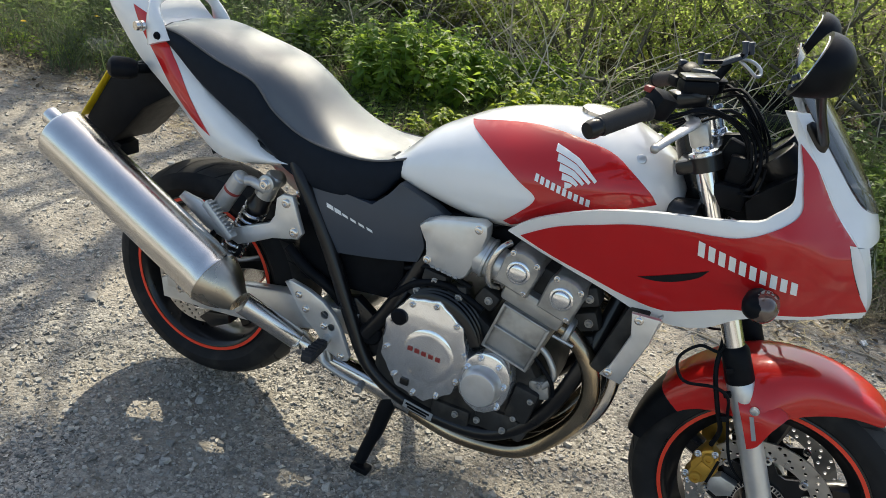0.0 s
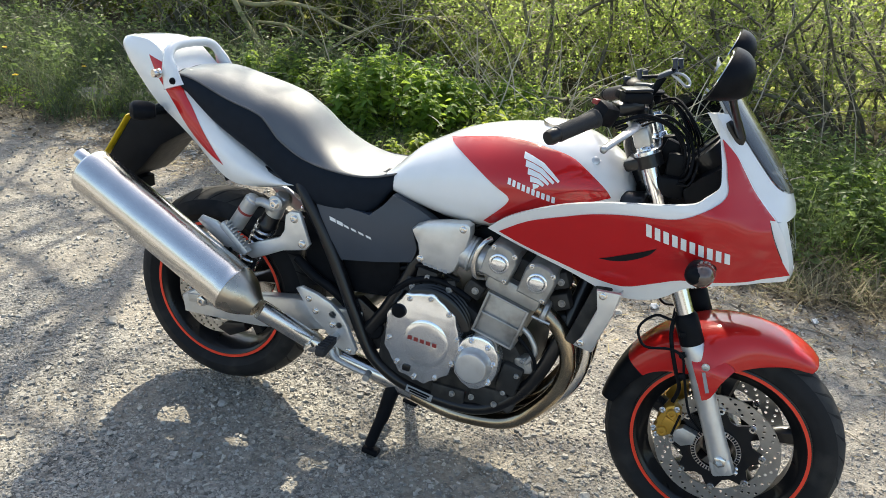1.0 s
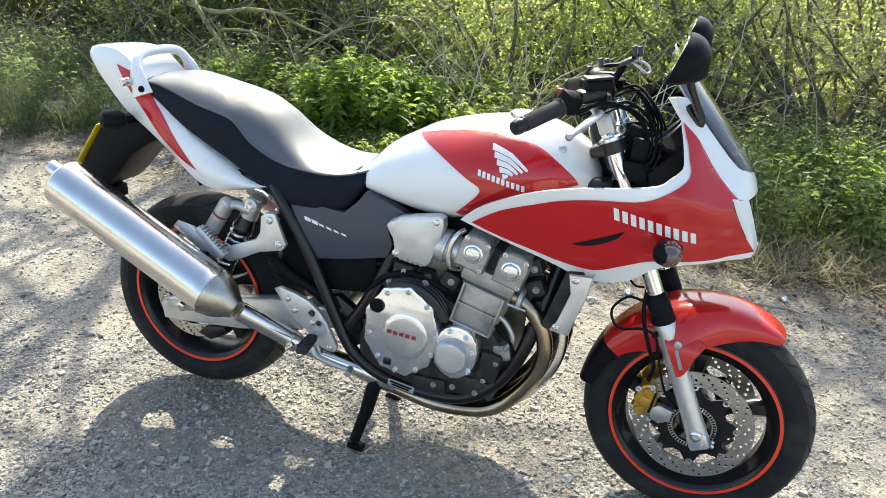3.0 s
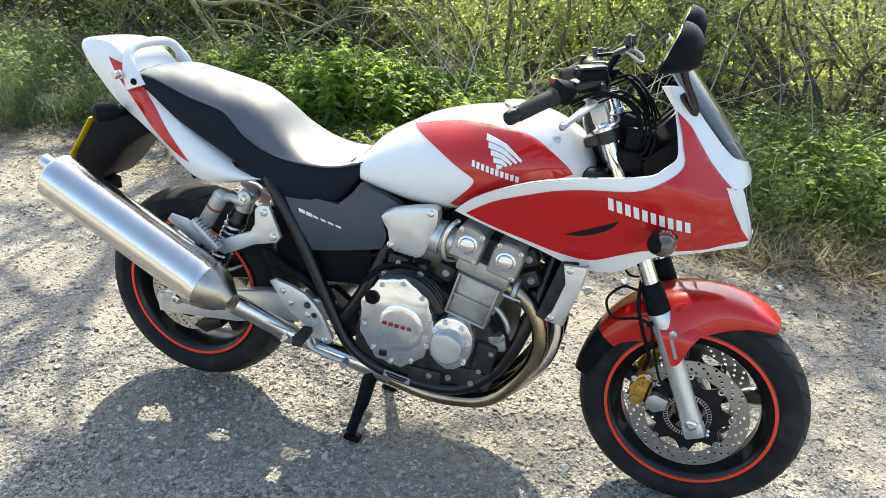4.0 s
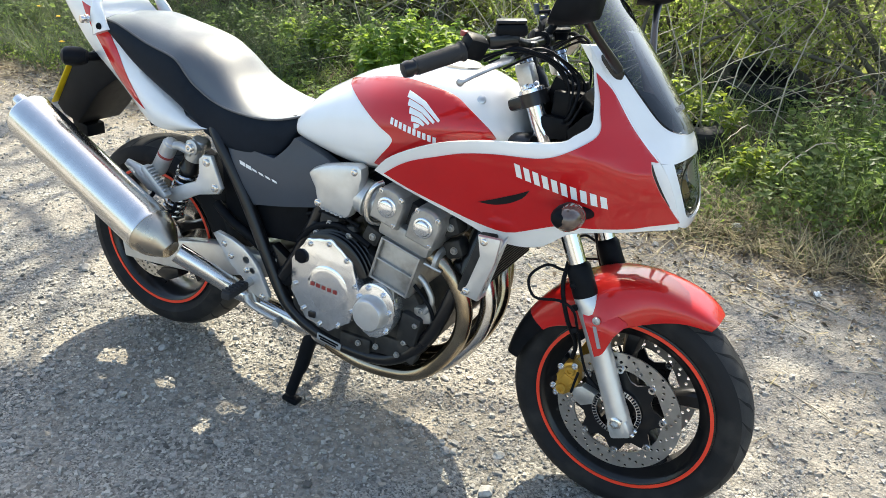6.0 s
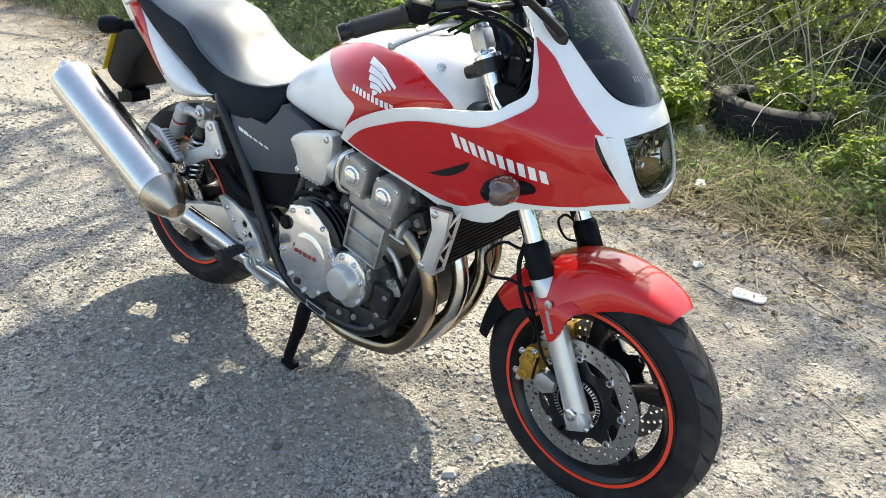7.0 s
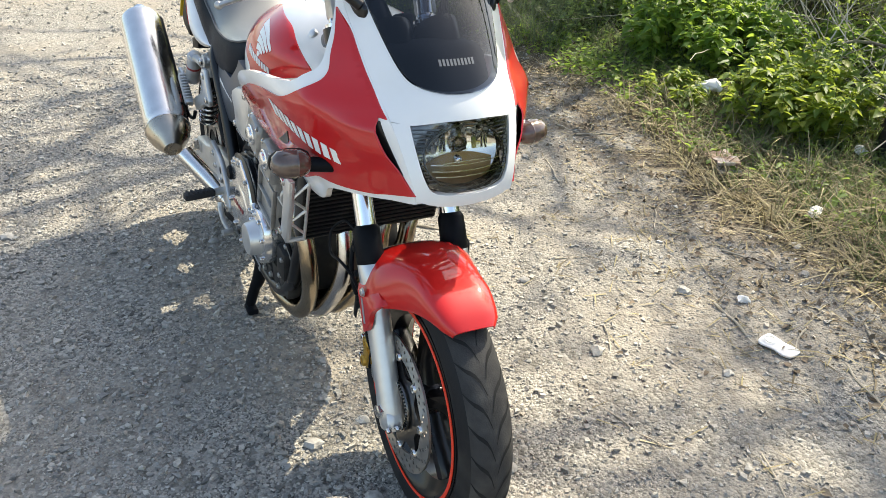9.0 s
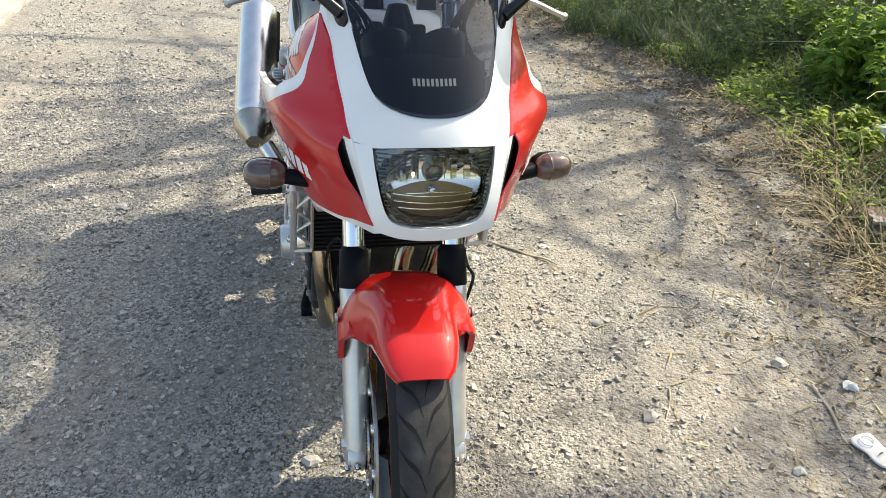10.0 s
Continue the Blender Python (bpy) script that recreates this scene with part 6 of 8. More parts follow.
for s in (-1, 1):
    y = s * 0.140
    shock = empty("rear_shock", bike, (0, 0, 0), "rear shock absorber with a chromed spring and reservoir")
    top, low = Vector((0.240, y, 0.708)), Vector((0.118, y, 0.460))
    d = (low - top).normalized()
    bm = bmesh.new()
    revolve(bm, [(0.030, 0.010), (0.034, 0.024), (0.075, 0.026), (0.080, 0.030), (0.086, 0.030), (0.088, 0.020), (0.26, 0.018)], top, d, 24)
    part("shock_body", bm, BLACK_GLOSS, shock, "black shock body")
    bm = bmesh.new()
    revolve(bm, [(-0.022, 0.018), (-0.018, 0.022), (0.025, 0.024), (0.034, 0.026), (0.045, 0.026)], top, d, 20)
    revolve(bm, [(-0.030, 0.019), (-0.028, 0.022), (0.028, 0.022), (0.030, 0.019)], top, (0, 1, 0), 20)
    part("top_eye", bm, ALLOY, shock, "alloy top mount")
    bolt("top_bolt", shock, top + Vector((0, s * 0.030, 0)), (0, s, 0), 0.012, 0.010)
    bm = bmesh.new()
    q = d.orthogonal().normalized()
    w = d.cross(q)
    coil = [top + d * (0.088 + 0.165 * i / 96) + 0.0275 * (math.cos(2 * math.pi * 8 * i / 96) * q + math.sin(2 * math.pi * 8 * i / 96) * w) for i in range(97)]
    tube(bm, coil, 0.0048, 8, smooth=False)
    part("spring", bm, SPRING, shock, "chromed coil spring")
    bm = bmesh.new()
    r0, r1 = Vector((0.180, s * 0.178, 0.716)), Vector((0.118, s * 0.178, 0.612))
    revolve(bm, [(-0.004, 0.012), (0.0, 0.018), (0.006, 0.019), (0.008, 0.0225), (0.110, 0.0225), (0.116, 0.018), (0.118, 0.006)], r0, r1 - r0, 24)
    part("reservoir", bm, ALLOY, shock, "silver gas reservoir")
    bm = bmesh.new()
    revolve(bm, [(0.046, 0.0227), (0.054, 0.0227)], r0, r1 - r0, 24)
    part("reservoir_label", bm, DECAL_RED, shock, "narrow red label band")
    bm = bmesh.new()
    tube(bm, [tuple(r0 + Vector((0.008, 0, -0.012))), (0.205, s * 0.172, 0.706), (0.235, s * 0.160, 0.690)], 0.013, 10)
    part("reservoir_bridge", bm, ALLOY, shock, "alloy bridge to the reservoir")

for s in (-1, 1):
    y0, y1 = s * 0.172, s * 0.188
    bm = bmesh.new()
    slab(bm, [(0.285, 0.690), (0.300, 0.704), (0.328, 0.706), (0.345, 0.665), (0.364, 0.620), (0.352, 0.602), (0.281, 0.584), (0.225, 0.555), (0.185, 0.537), (0.153, 0.548), (0.160, 0.572), (0.227, 0.603), (0.270, 0.622), (0.283, 0.645)], y0, y1, 0.004)
    hanger = part("pillion_hanger", bm, SILVER, bike, "silver pillion footrest hanger")
    bolt("hanger_bolt", hanger, (0.314, s * 0.188, 0.686), (0, s, 0), 0.010, 0.007)
    bolt("hanger_bolt", hanger, (0.342, s * 0.188, 0.618), (0, s, 0), 0.010, 0.007)
    bm = bmesh.new()
    slab(bm, [(0.010, 0.618), (0.025, 0.636), (0.075, 0.628), (0.13, 0.590), (0.17, 0.570), (0.160, 0.545), (0.100, 0.560), (0.05, 0.590)], s * 0.190, s * 0.202, 0.004)
    part("muffler_gusset", bm, SILVER, hanger, "silver gusset to the muffler")
    bm = bmesh.new()
    a, b = Vector((0.100, s * 0.208, 0.634)), Vector((0.185, s * 0.208, 0.560))
    dd = (b - a).normalized()
    box(bm, (a + b) / 2, ((b - a).length, 0.026, 0.022), 0.006, (0, math.degrees(math.atan2(-dd.z, dd.x)), 0))
    for k in range(9):
        c = a + dd * (0.012 + 0.0105 * k) + Vector((0.009, 0, 0.010))
        box(bm, c, (0.0045, 0.022, 0.010), 0.001, (0, math.degrees(math.atan2(-dd.z, dd.x)), 0))
    part("pillion_peg", bm, ALLOY, hanger, "folded serrated pillion peg")
    bm = bmesh.new()
    tube(bm, [(0.125, s * 0.200, 0.560), (0.110, s * 0.205, 0.530), (0.140, s * 0.205, 0.510), (0.190, s * 0.200, 0.515), (0.200, s * 0.195, 0.540)], 0.006, 8)
    part("hanger_loop", bm, BLACK, hanger, "black rubber loop")
    bm = bmesh.new()
    slab(bm, [(0.328, 0.482), (0.346, 0.492), (0.395, 0.482), (0.440, 0.464), (0.470, 0.440), (0.492, 0.412), (0.528, 0.342), (0.522, 0.326), (0.505, 0.322), (0.465, 0.336), (0.430, 0.375), (0.395, 0.400), (0.375, 0.422)], y0, y1, 0.004, 0, ((0.448, 0.432, 0.011), (0.470, 0.405, 0.009)))
    foot_plate = part("footrest_plate", bm, SILVER, bike, "silver rider footrest plate")
    for x, z in ((0.372, 0.462), (0.395, 0.430), (0.450, 0.402), (0.505, 0.336)):
        bolt("plate_bolt", foot_plate, (x, s * 0.188, z), (0, s, 0), 0.008, 0.006)
    bm = bmesh.new()
    rod(bm, (0.462, s * 0.185, 0.372), (0.468, s * 0.215, 0.372), 0.012, 12)
    peg_arm = part("peg_arm", bm, ALLOY, foot_plate, "alloy peg arm")
    bm = bmesh.new()
    box(bm, (0.470, s * 0.260, 0.373), (0.030, 0.092, 0.022), 0.006, (0, 0, -s * 6))
    part("foot_peg", bm, GRIP, peg_arm, "black rubber foot peg")
    for k in range(6):
        bm = bmesh.new()
        box(bm, (0.470, s * (0.226 + 0.0135 * k), 0.3845), (0.026, 0.006, 0.006), 0.001, (0, 0, -s * 6))
        part("rubber_rib", bm, GRIP, peg_arm)
bm = bmesh.new()
lev = [(0.455, -0.196, 0.330), (0.470, -0.200, 0.310), (0.520, -0.205, 0.298), (0.575, -0.205, 0.290)]
tube(bm, lev, [0.010, 0.009, 0.008, 0.008], 10)
rod(bm, (0.575, -0.195, 0.289), (0.580, -0.225, 0.288), 0.010, 12)
part("brake_pedal", bm, ALLOY, bike, "alloy rear brake pedal")
bm = bmesh.new()
rod(bm, (0.435, -0.165, 0.385), (0.465, -0.170, 0.300), 0.012, 12)
box(bm, (0.430, -0.165, 0.400), (0.035, 0.03, 0.05), 0.006, (0, 20, 0))
part("rear_master", bm, ALLOY, bike, "rear brake master cylinder")

stand = empty("centre_stand", bike, (0, 0, 0), "black tubular centre stand lowered onto the gravel")
for s in (-1, 1):
    bm = bmesh.new()
    tube(bm, [(0.640, s * 0.105, 0.250), (0.620, s * 0.118, 0.200), (0.606, s * 0.132, 0.125), (0.598, s * 0.142, 0.095), (0.582, s * 0.155, 0.030)], [0.019, 0.022, 0.020, 0.017, 0.016], 14)
    part("stand_leg", bm, BLACK, stand, "black steel stand leg")
    bm = bmesh.new()
    box(bm, (0.588, s * 0.155, 0.012), (0.052, 0.034, 0.018), 0.006, (0, 6, 0))
    part("stand_foot", bm, BLACK, stand, "flat black stand foot")
bm = bmesh.new()
rod(bm, (0.625, -0.12, 0.205), (0.625, 0.12, 0.205), 0.013, 12)
part("cross_tube", bm, BLACK, stand)

# ======== ground ========
def noise_mix(nt, coord, scale, lo, hi, detail=6):
    n = nt.nodes.new("ShaderNodeTexNoise")
    n.inputs["Scale"].default_value, n.inputs["Detail"].default_value = scale, detail
    nt.links.new(coord, n.inputs["Vector"])
    r = nt.nodes.new("ShaderNodeMapRange")
    r.inputs[1].default_value, r.inputs[2].default_value = lo, hi
    nt.links.new(n.outputs["Fac"], r.inputs[0])
    return r.outputs[0]


def mix_colour(nt, fac, a, b):
    m = nt.nodes.new("ShaderNodeMix")
    m.data_type = 'RGBA'
    if isinstance(fac, float):
        m.inputs[0].default_value = fac
    else:
        nt.links.new(fac, m.inputs[0])
    for k, v in ((6, a), (7, b)):
        if isinstance(v, tuple):
            m.inputs[k].default_value = (*v, 1)
        else:
            nt.links.new(v, m.inputs[k])
    return m.outputs[2]


def gravel_material():
    """Compacted grit with dusty and bare-earth patches; small stones as cells with their own tint and relief."""
    m = bpy.data.materials.new("gravel_track")
    m.use_nodes = True
    nt = m.node_tree
    ln, b = nt.links, nt.nodes["Principled BSDF"]
    co = nt.nodes.new("ShaderNodeTexCoord").outputs["Object"]
    heights = []
    cols = []
    for scale, dark, light in ((95.0, (0.07, 0.068, 0.06), (0.43, 0.405, 0.355)), (210.0, (0.06, 0.058, 0.052), (0.49, 0.46, 0.40))):
        v = nt.nodes.new("ShaderNodeTexVoronoi")
        v.inputs["Scale"].default_value = scale
        ln.new(co, v.inputs["Vector"])
        sep = nt.nodes.new("ShaderNodeSeparateColor")
        ln.new(v.outputs["Color"], sep.inputs[0])
        cols.append(mix_colour(nt, sep.outputs[0], dark, light))
        heights.append(v.outputs["Distance"])
    stones = mix_colour(nt, noise_mix(nt, co, 9, 0.4, 0.6), cols[0], cols[1])
    earth = mix_colour(nt, noise_mix(nt, co, 35, 0.35, 0.65), (0.22, 0.195, 0.158), (0.36, 0.325, 0.27))
    base = mix_colour(nt, noise_mix(nt, co, 1.6, 0.46, 0.66, 8), stones, earth)
    sep2 = nt.nodes.new("ShaderNodeSeparateXYZ")
    ln.new(co, sep2.inputs[0])
    verge = nt.nodes.new("ShaderNodeMapRange")          # more bare earth towards the verge
    verge.inputs[1].default_value, verge.inputs[2].default_value = 0.0, 1.2
    ln.new(sep2.outputs["Y"], verge.inputs[0])
    w = nt.nodes.new("ShaderNodeMath")
    w.operation = 'MULTIPLY'
    ln.new(verge.outputs[0], w.inputs[0])
    ln.new(noise_mix(nt, co, 3.0, 0.30, 0.62, 8), w.inputs[1])
    base = mix_colour(nt, w.outputs[0], base, earth)
    mould_shade = nt.nodes.new("ShaderNodeMapRange")          # brown leaf mould and painted-in shade, in patches where the dead grass begins
    mould_shade.inputs[1].default_value, mould_shade.inputs[2].default_value = 1.25, 1.85
    ln.new(sep2.outputs["Y"], mould_shade.inputs[0])
    w2 = nt.nodes.new("ShaderNodeMath")
    w2.operation = 'MULTIPLY'
    ln.new(mould_shade.outputs[0], w2.inputs[0])
    ln.new(noise_mix(nt, co, 4.5, 0.36, 0.58, 8), w2.inputs[1])
    base = mix_colour(nt, w2.outputs[0], base, mix_colour(nt, noise_mix(nt, co, 60, 0.35, 0.65), (0.065, 0.048, 0.032), (0.19, 0.15, 0.10)))
    soil = nt.nodes.new("ShaderNodeMapRange")           # dark leaf mould under the hedge
    soil.inputs[1].default_value, soil.inputs[2].default_value = 1.9, 2.6
    ln.new(sep2.outputs["Y"], soil.inputs[0])
    base = mix_colour(nt, soil.outputs[0], base, (0.062, 0.048, 0.030))
    field = nt.nodes.new("ShaderNodeMapRange")          # sunny grass field past the hedge
    field.inputs[1].default_value, field.inputs[2].default_value = 5.2, 5.8
    ln.new(sep2.outputs["Y"], field.inputs[0])
    base = mix_colour(nt, field.outputs[0], base, mix_colour(nt, noise_mix(nt, co, 4, 0.3, 0.7), (0.14, 0.19, 0.025), (0.30, 0.30, 0.04)))
    base = mix_colour(nt, noise_mix(nt, co, 7.0, 0.60, 0.80, 8), base, (0.15, 0.135, 0.11))
    ln.new(base, b.inputs["Base Color"])
    b.inputs["Roughness"].default_value = 0.93
    b.inputs["Specular IOR Level"].default_value = 0.25
    add = nt.nodes.new("ShaderNodeMath")
    add.operation = 'MULTIPLY_ADD'
    ln.new(heights[0], add.inputs[0])
    add.inputs[1].default_value = 2.2
    ln.new(heights[1], add.inputs[2])
    bp = nt.nodes.new("ShaderNodeBump")
    bp.invert = True
    bp.inputs["Strength"].default_value, bp.inputs["Distance"].default_value = 0.6, 0.004
    ln.new(add.outputs[0], bp.inputs["Height"])
    bp2 = nt.nodes.new("ShaderNodeBump")
    bp2.inputs["Strength"].default_value, bp2.inputs["Distance"].default_value = 0.5, 0.012
    ln.new(noise_mix(nt, co, 24, 0.2, 0.8, 8), bp2.inputs["Height"])
    ln.new(bp.outputs[0], bp2.inputs["Normal"])
    ln.new(bp2.outputs[0], b.inputs["Normal"])
    return m


def island_material(name, tones, rough=0.8, bump=0.0, spec=0.3):
    """One surface in several tones, picked for each loose piece of the mesh."""
    m = bpy.data.materials.new(name)
    m.use_nodes = True
    nt = m.node_tree
    b = nt.nodes["Principled BSDF"]
    g = nt.nodes.new("ShaderNodeNewGeometry")
    ramp = nt.nodes.new("ShaderNodeValToRGB")
    ramp.color_ramp.interpolation = 'LINEAR'
    el = ramp.color_ramp.elements
    while len(el) < len(tones):
        el.new(0.5)
    for i, c in enumerate(tones):
        el[i].position = i / (len(tones) - 1)
        el[i].color = (*c, 1)
    nt.links.new(g.outputs["Random Per Island"], ramp.inputs[0])
    co = nt.nodes.new("ShaderNodeTexCoord").outputs["Object"]
    grain = noise_mix(nt, co, 160, 0.2, 0.8, 4)
    mul = nt.nodes.new("ShaderNodeMapRange")
    mul.inputs[3].default_value, mul.inputs[4].default_value = 0.75, 1.25
    nt.links.new(grain, mul.inputs[0])
    sc = nt.nodes.new("ShaderNodeVectorMath")
    sc.operation = 'SCALE'
    nt.links.new(ramp.outputs[0], sc.inputs[0])
    nt.links.new(mul.outputs[0], sc.inputs["Scale"])
    nt.links.new(sc.outputs[0], b.inputs["Base Color"])
    b.inputs["Roughness"].default_value = rough
    b.inputs["Specular IOR Level"].default_value = spec
    if bump:
        bp = nt.nodes.new("ShaderNodeBump")
        bp.inputs["Strength"].default_value, bp.inputs["Distance"].default_value = bump, 0.002
        nt.links.new(grain, bp.inputs["Height"])
        nt.links.new(bp.outputs[0], b.inputs["Normal"])
    return m


GRAVEL = gravel_material()
rng = np.random.default_rng(7)


def ground_z(x, y):
    """Gentle unevenness of the track, level under the motorcycle, rising to the verge."""
    flat = 1 - np.exp(-(((x - 0.7) / 1.3) ** 2 + (y / 0.8) ** 2))
    bumps = 0.010 * np.sin(x * 2.1 + 0.7 * y) * np.cos(y * 2.6 - 0.5 * x) + 0.006 * np.sin(5.3 * x + 1.1) * np.sin(4.7 * y)
    rise = np.clip(y - 1.9, 0, 1.6) * 0.10
    return bumps * flat + rise


def stretch(n, near, far):
    """Coordinates that are dense near 0 and reach far out."""
    t = np.linspace(-1, 1, n)
    return np.sign(t) * (near * np.abs(t) + (far - near) * np.abs(t) ** 9)


gx, gy = stretch(241, 4.5, 400.0) + 0.3, stretch(241, 4.5, 400.0) + 0.8
X, Y = np.meshgrid(gx, gy, indexing="ij")
Z = ground_z(X, Y)
n1, n2 = X.shape
verts = np.stack([X, Y, Z], -1).reshape(-1, 3)
idx = np.arange(n1 * n2).reshape(n1, n2)
faces = np.stack([idx[:-1, :-1], idx[1:, :-1], idx[1:, 1:], idx[:-1, 1:]], -1).reshape(-1, 4)


def mesh_thing(name, verts, faces, material, smooth=True, parent=None):
    me = bpy.data.meshes.new(name)
    faces = np.asarray(faces)
    k = faces.shape[1]
    me.vertices.add(len(verts))
    me.vertices.foreach_set("co", np.asarray(verts, dtype=np.float32).ravel())
    me.loops.add(faces.size)
    me.loops.foreach_set("vertex_index", faces.astype(np.int32).ravel())
    me.polygons.add(len(faces))
    me.polygons.foreach_set("loop_start", np.arange(0, faces.size, k, dtype=np.int32))
    me.polygons.foreach_set("use_smooth", np.full(len(faces), smooth))
    me.update(calc_edges=True)
    me.materials.append(material)
    ob = new(name, me)
    if parent:
        ob.parent = parent
    return ob


tagged(mesh_thing("ground", verts, faces, GRAVEL), "compacted gravel track with dusty earth patches", "ground", kind="structure")

# unseen pale slab added along the track's edge; bounces light onto the motorcycle
BOUNCE_SLAB = mat("pale_bounce_slab", (0.33, 0.32, 0.295), 0.9, vary=0.25, scale=9, bump=0.5, bump_scale=120, stain=(0.22, 0.205, 0.18), stain_scale=1.2, stain_amount=0.6)
bm = bmesh.new()
box(bm, (-10.0, -4.45, 0.006), (60.0, 5.0, 0.06), 0.01)
tagged(part("road", bm, BOUNCE_SLAB), "unseen pale grey slab added beside the track, bounces light", "road", kind="structure")

# ---- loose stones: angular chips ----
CHIP_V = np.array([(x, y, z) for x in (-0.72, 0.72) for y in (-0.72, 0.72) for z in (-0.72, 0.72)])
CHIP_F = np.array([(0, 1, 3), (0, 3, 2), (4, 6, 7), (4, 7, 5), (0, 4, 5), (0, 5, 1), (2, 3, 7), (2, 7, 6), (0, 2, 6), (0, 6, 4), (1, 5, 7), (1, 7, 3)])
OCT_V = np.array([(1, 0, 0), (0, 1, 0), (-1, 0, 0), (0, -1, 0), (0, 0, 1), (0, 0, -1)], float)
OCT_F = np.array([(0, 1, 4), (1, 2, 4), (2, 3, 4), (3, 0, 4), (1, 0, 5), (2, 1, 5), (3, 2, 5), (0, 3, 5)])


def pebbles(name, n, x0, x1, y0, y1, s0, s1, base_v, base_f, keep, label, material):
    x, y = rng.uniform(x0, x1, n), rng.uniform(y0, y1, n)
    ok = rng.uniform(0, 1, n) < keep(x, y)
    x, y = x[ok], y[ok]
    n = len(x)
    size = s0 * (s1 / s0) ** (rng.uniform(0, 1, n) ** 2.2)
    v = base_v[None] * (1 + rng.uniform(-0.25, 0.25, (n, len(base_v), 1))) + rng.normal(0, 0.30, (n, len(base_v), 3))
    v = v * np.stack([np.ones(n), rng.uniform(0.5, 1.0, n), rng.uniform(0.4, 0.8, n)], -1)[:, None, :] * size[:, None, None]
    a = rng.uniform(0, 2 * np.pi, n)
    c, s = np.cos(a)[:, None], np.sin(a)[:, None]
    px, py = v[..., 0] * c - v[..., 1] * s, v[..., 0] * s + v[..., 1] * c
    pz = v[..., 2] + (ground_z(x, y) + size * 0.26)[:, None]
    pos = np.stack([px + x[:, None], py + y[:, None], pz], -1).reshape(-1, 3)
    f = (base_f[None] + (np.arange(n) * len(base_v))[:, None, None]).reshape(-1, base_f.shape[1])
    return tagged(mesh_thing(name, pos, f, material, False), label, "gravel", kind="stuff")


STONE = island_material("loose_stone", [(0.13, 0.125, 0.115), (0.27, 0.26, 0.235), (0.45, 0.425, 0.375), (0.20, 0.19, 0.175), (0.49, 0.455, 0.395), (0.30, 0.285, 0.26), (0.51, 0.48, 0.42), (0.37, 0.315, 0.25)], 0.85, 0.4)


def patchy(x, y):
    k = 0.55 + 0.45 * np.sin(1.7 * x + 0.6) * np.sin(2.3 * y + 1.3 + 0.5 * x)
    worn = np.clip(1 - (y - 0.15) / 1.1, 0.24, 1)          # fewer stones on the trodden earth by the verge
    return np.clip(k * worn + 0.12, 0.06, 1)


pebbles("gravel_grit", 100000, -1.7, 2.6, -1.5, 2.1, 0.0026, 0.0080, OCT_V, OCT_F, patchy, "fine grey gravel grit", STONE)
pebbles("gravel_pebbles", 30000, -2.4, 2.8, -1.5, 2.3, 0.0045, 0.0115, CHIP_V, CHIP_F, patchy, "grey and tan gravel pebbles", STONE)
pebbles("far_gravel", 16000, -6.0, -1.4, -1.8, 2.6, 0.006, 0.017, OCT_V, OCT_F, patchy, "grey gravel farther along the track", STONE)

STONE_SINGLE = mat("single_stone", (0.34, 0.325, 0.295), 0.88, vary=0.3, scale=50, bump=0.7, bump_scale=220, each=0.35)
# larger single stones
for k in range(46):
    x, y = rng.uniform(-2.2, 2.4), rng.uniform(-1.3, 2.1)
    s = rng.uniform(0.013, 0.027)
    bm = bmesh.new()
    bmesh.ops.create_icosphere(bm, subdivisions=2, radius=1.0)
    for v in bm.verts:
        v.co *= 1 + 0.55 * noise.noise(v.co * 2.1 + Vector((k * 3.1, 0, 0)))
    bmesh.ops.transform(bm, matrix=pose(0, 0, 0, 0, 0, rng.uniform(0, 360)) @ Matrix.Diagonal((s, s * rng.uniform(0.6, 0.9), s * rng.uniform(0.4, 0.6), 1)), verts=bm.verts[:])
    ob = part("stone", bm, STONE_SINGLE, None, smooth=25)
    ob.location = (x, y, float(ground_z(x, y)) + s * 0.15)
    tagged(ob, "rounded grey stone lying on the gravel", "stone", "loose stones")

# ======== hedge, verge plants and trees ========
def leaf_material(name, tones, glow, rough=0.5, through_share=0.42):
    """Leaves that let the sun through: a tone for each leaf, and a translucent share in a yellower green."""
    m = island_material(name, tones, rough, 0.0, 0.35)
    nt = m.node_tree
    b = nt.nodes["Principled BSDF"]
    out = nt.nodes["Material Output"]
    tr = nt.nodes.new("ShaderNodeBsdfTranslucent")
    tr.inputs[0].default_value = (*glow, 1)
    mx = nt.nodes.new("ShaderNodeMixShader")
    mx.inputs[0].default_value = through_share
    nt.links.new(b.outputs[0], mx.inputs[1])
    nt.links.new(tr.outputs[0], mx.inputs[2])
    nt.links.new(mx.outputs[0], out.inputs[0])
    return m


# nettle leaf copy with sunlight put into its yellower tones
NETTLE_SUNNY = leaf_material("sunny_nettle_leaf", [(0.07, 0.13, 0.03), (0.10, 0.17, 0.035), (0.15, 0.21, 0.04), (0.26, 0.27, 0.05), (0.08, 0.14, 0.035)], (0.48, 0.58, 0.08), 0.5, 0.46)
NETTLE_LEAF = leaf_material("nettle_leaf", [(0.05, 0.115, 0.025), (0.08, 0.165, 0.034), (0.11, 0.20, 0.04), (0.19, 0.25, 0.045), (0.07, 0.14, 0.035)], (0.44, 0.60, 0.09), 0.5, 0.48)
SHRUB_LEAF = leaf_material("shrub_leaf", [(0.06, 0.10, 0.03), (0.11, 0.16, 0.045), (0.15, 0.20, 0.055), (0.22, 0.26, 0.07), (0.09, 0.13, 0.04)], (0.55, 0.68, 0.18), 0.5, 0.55)
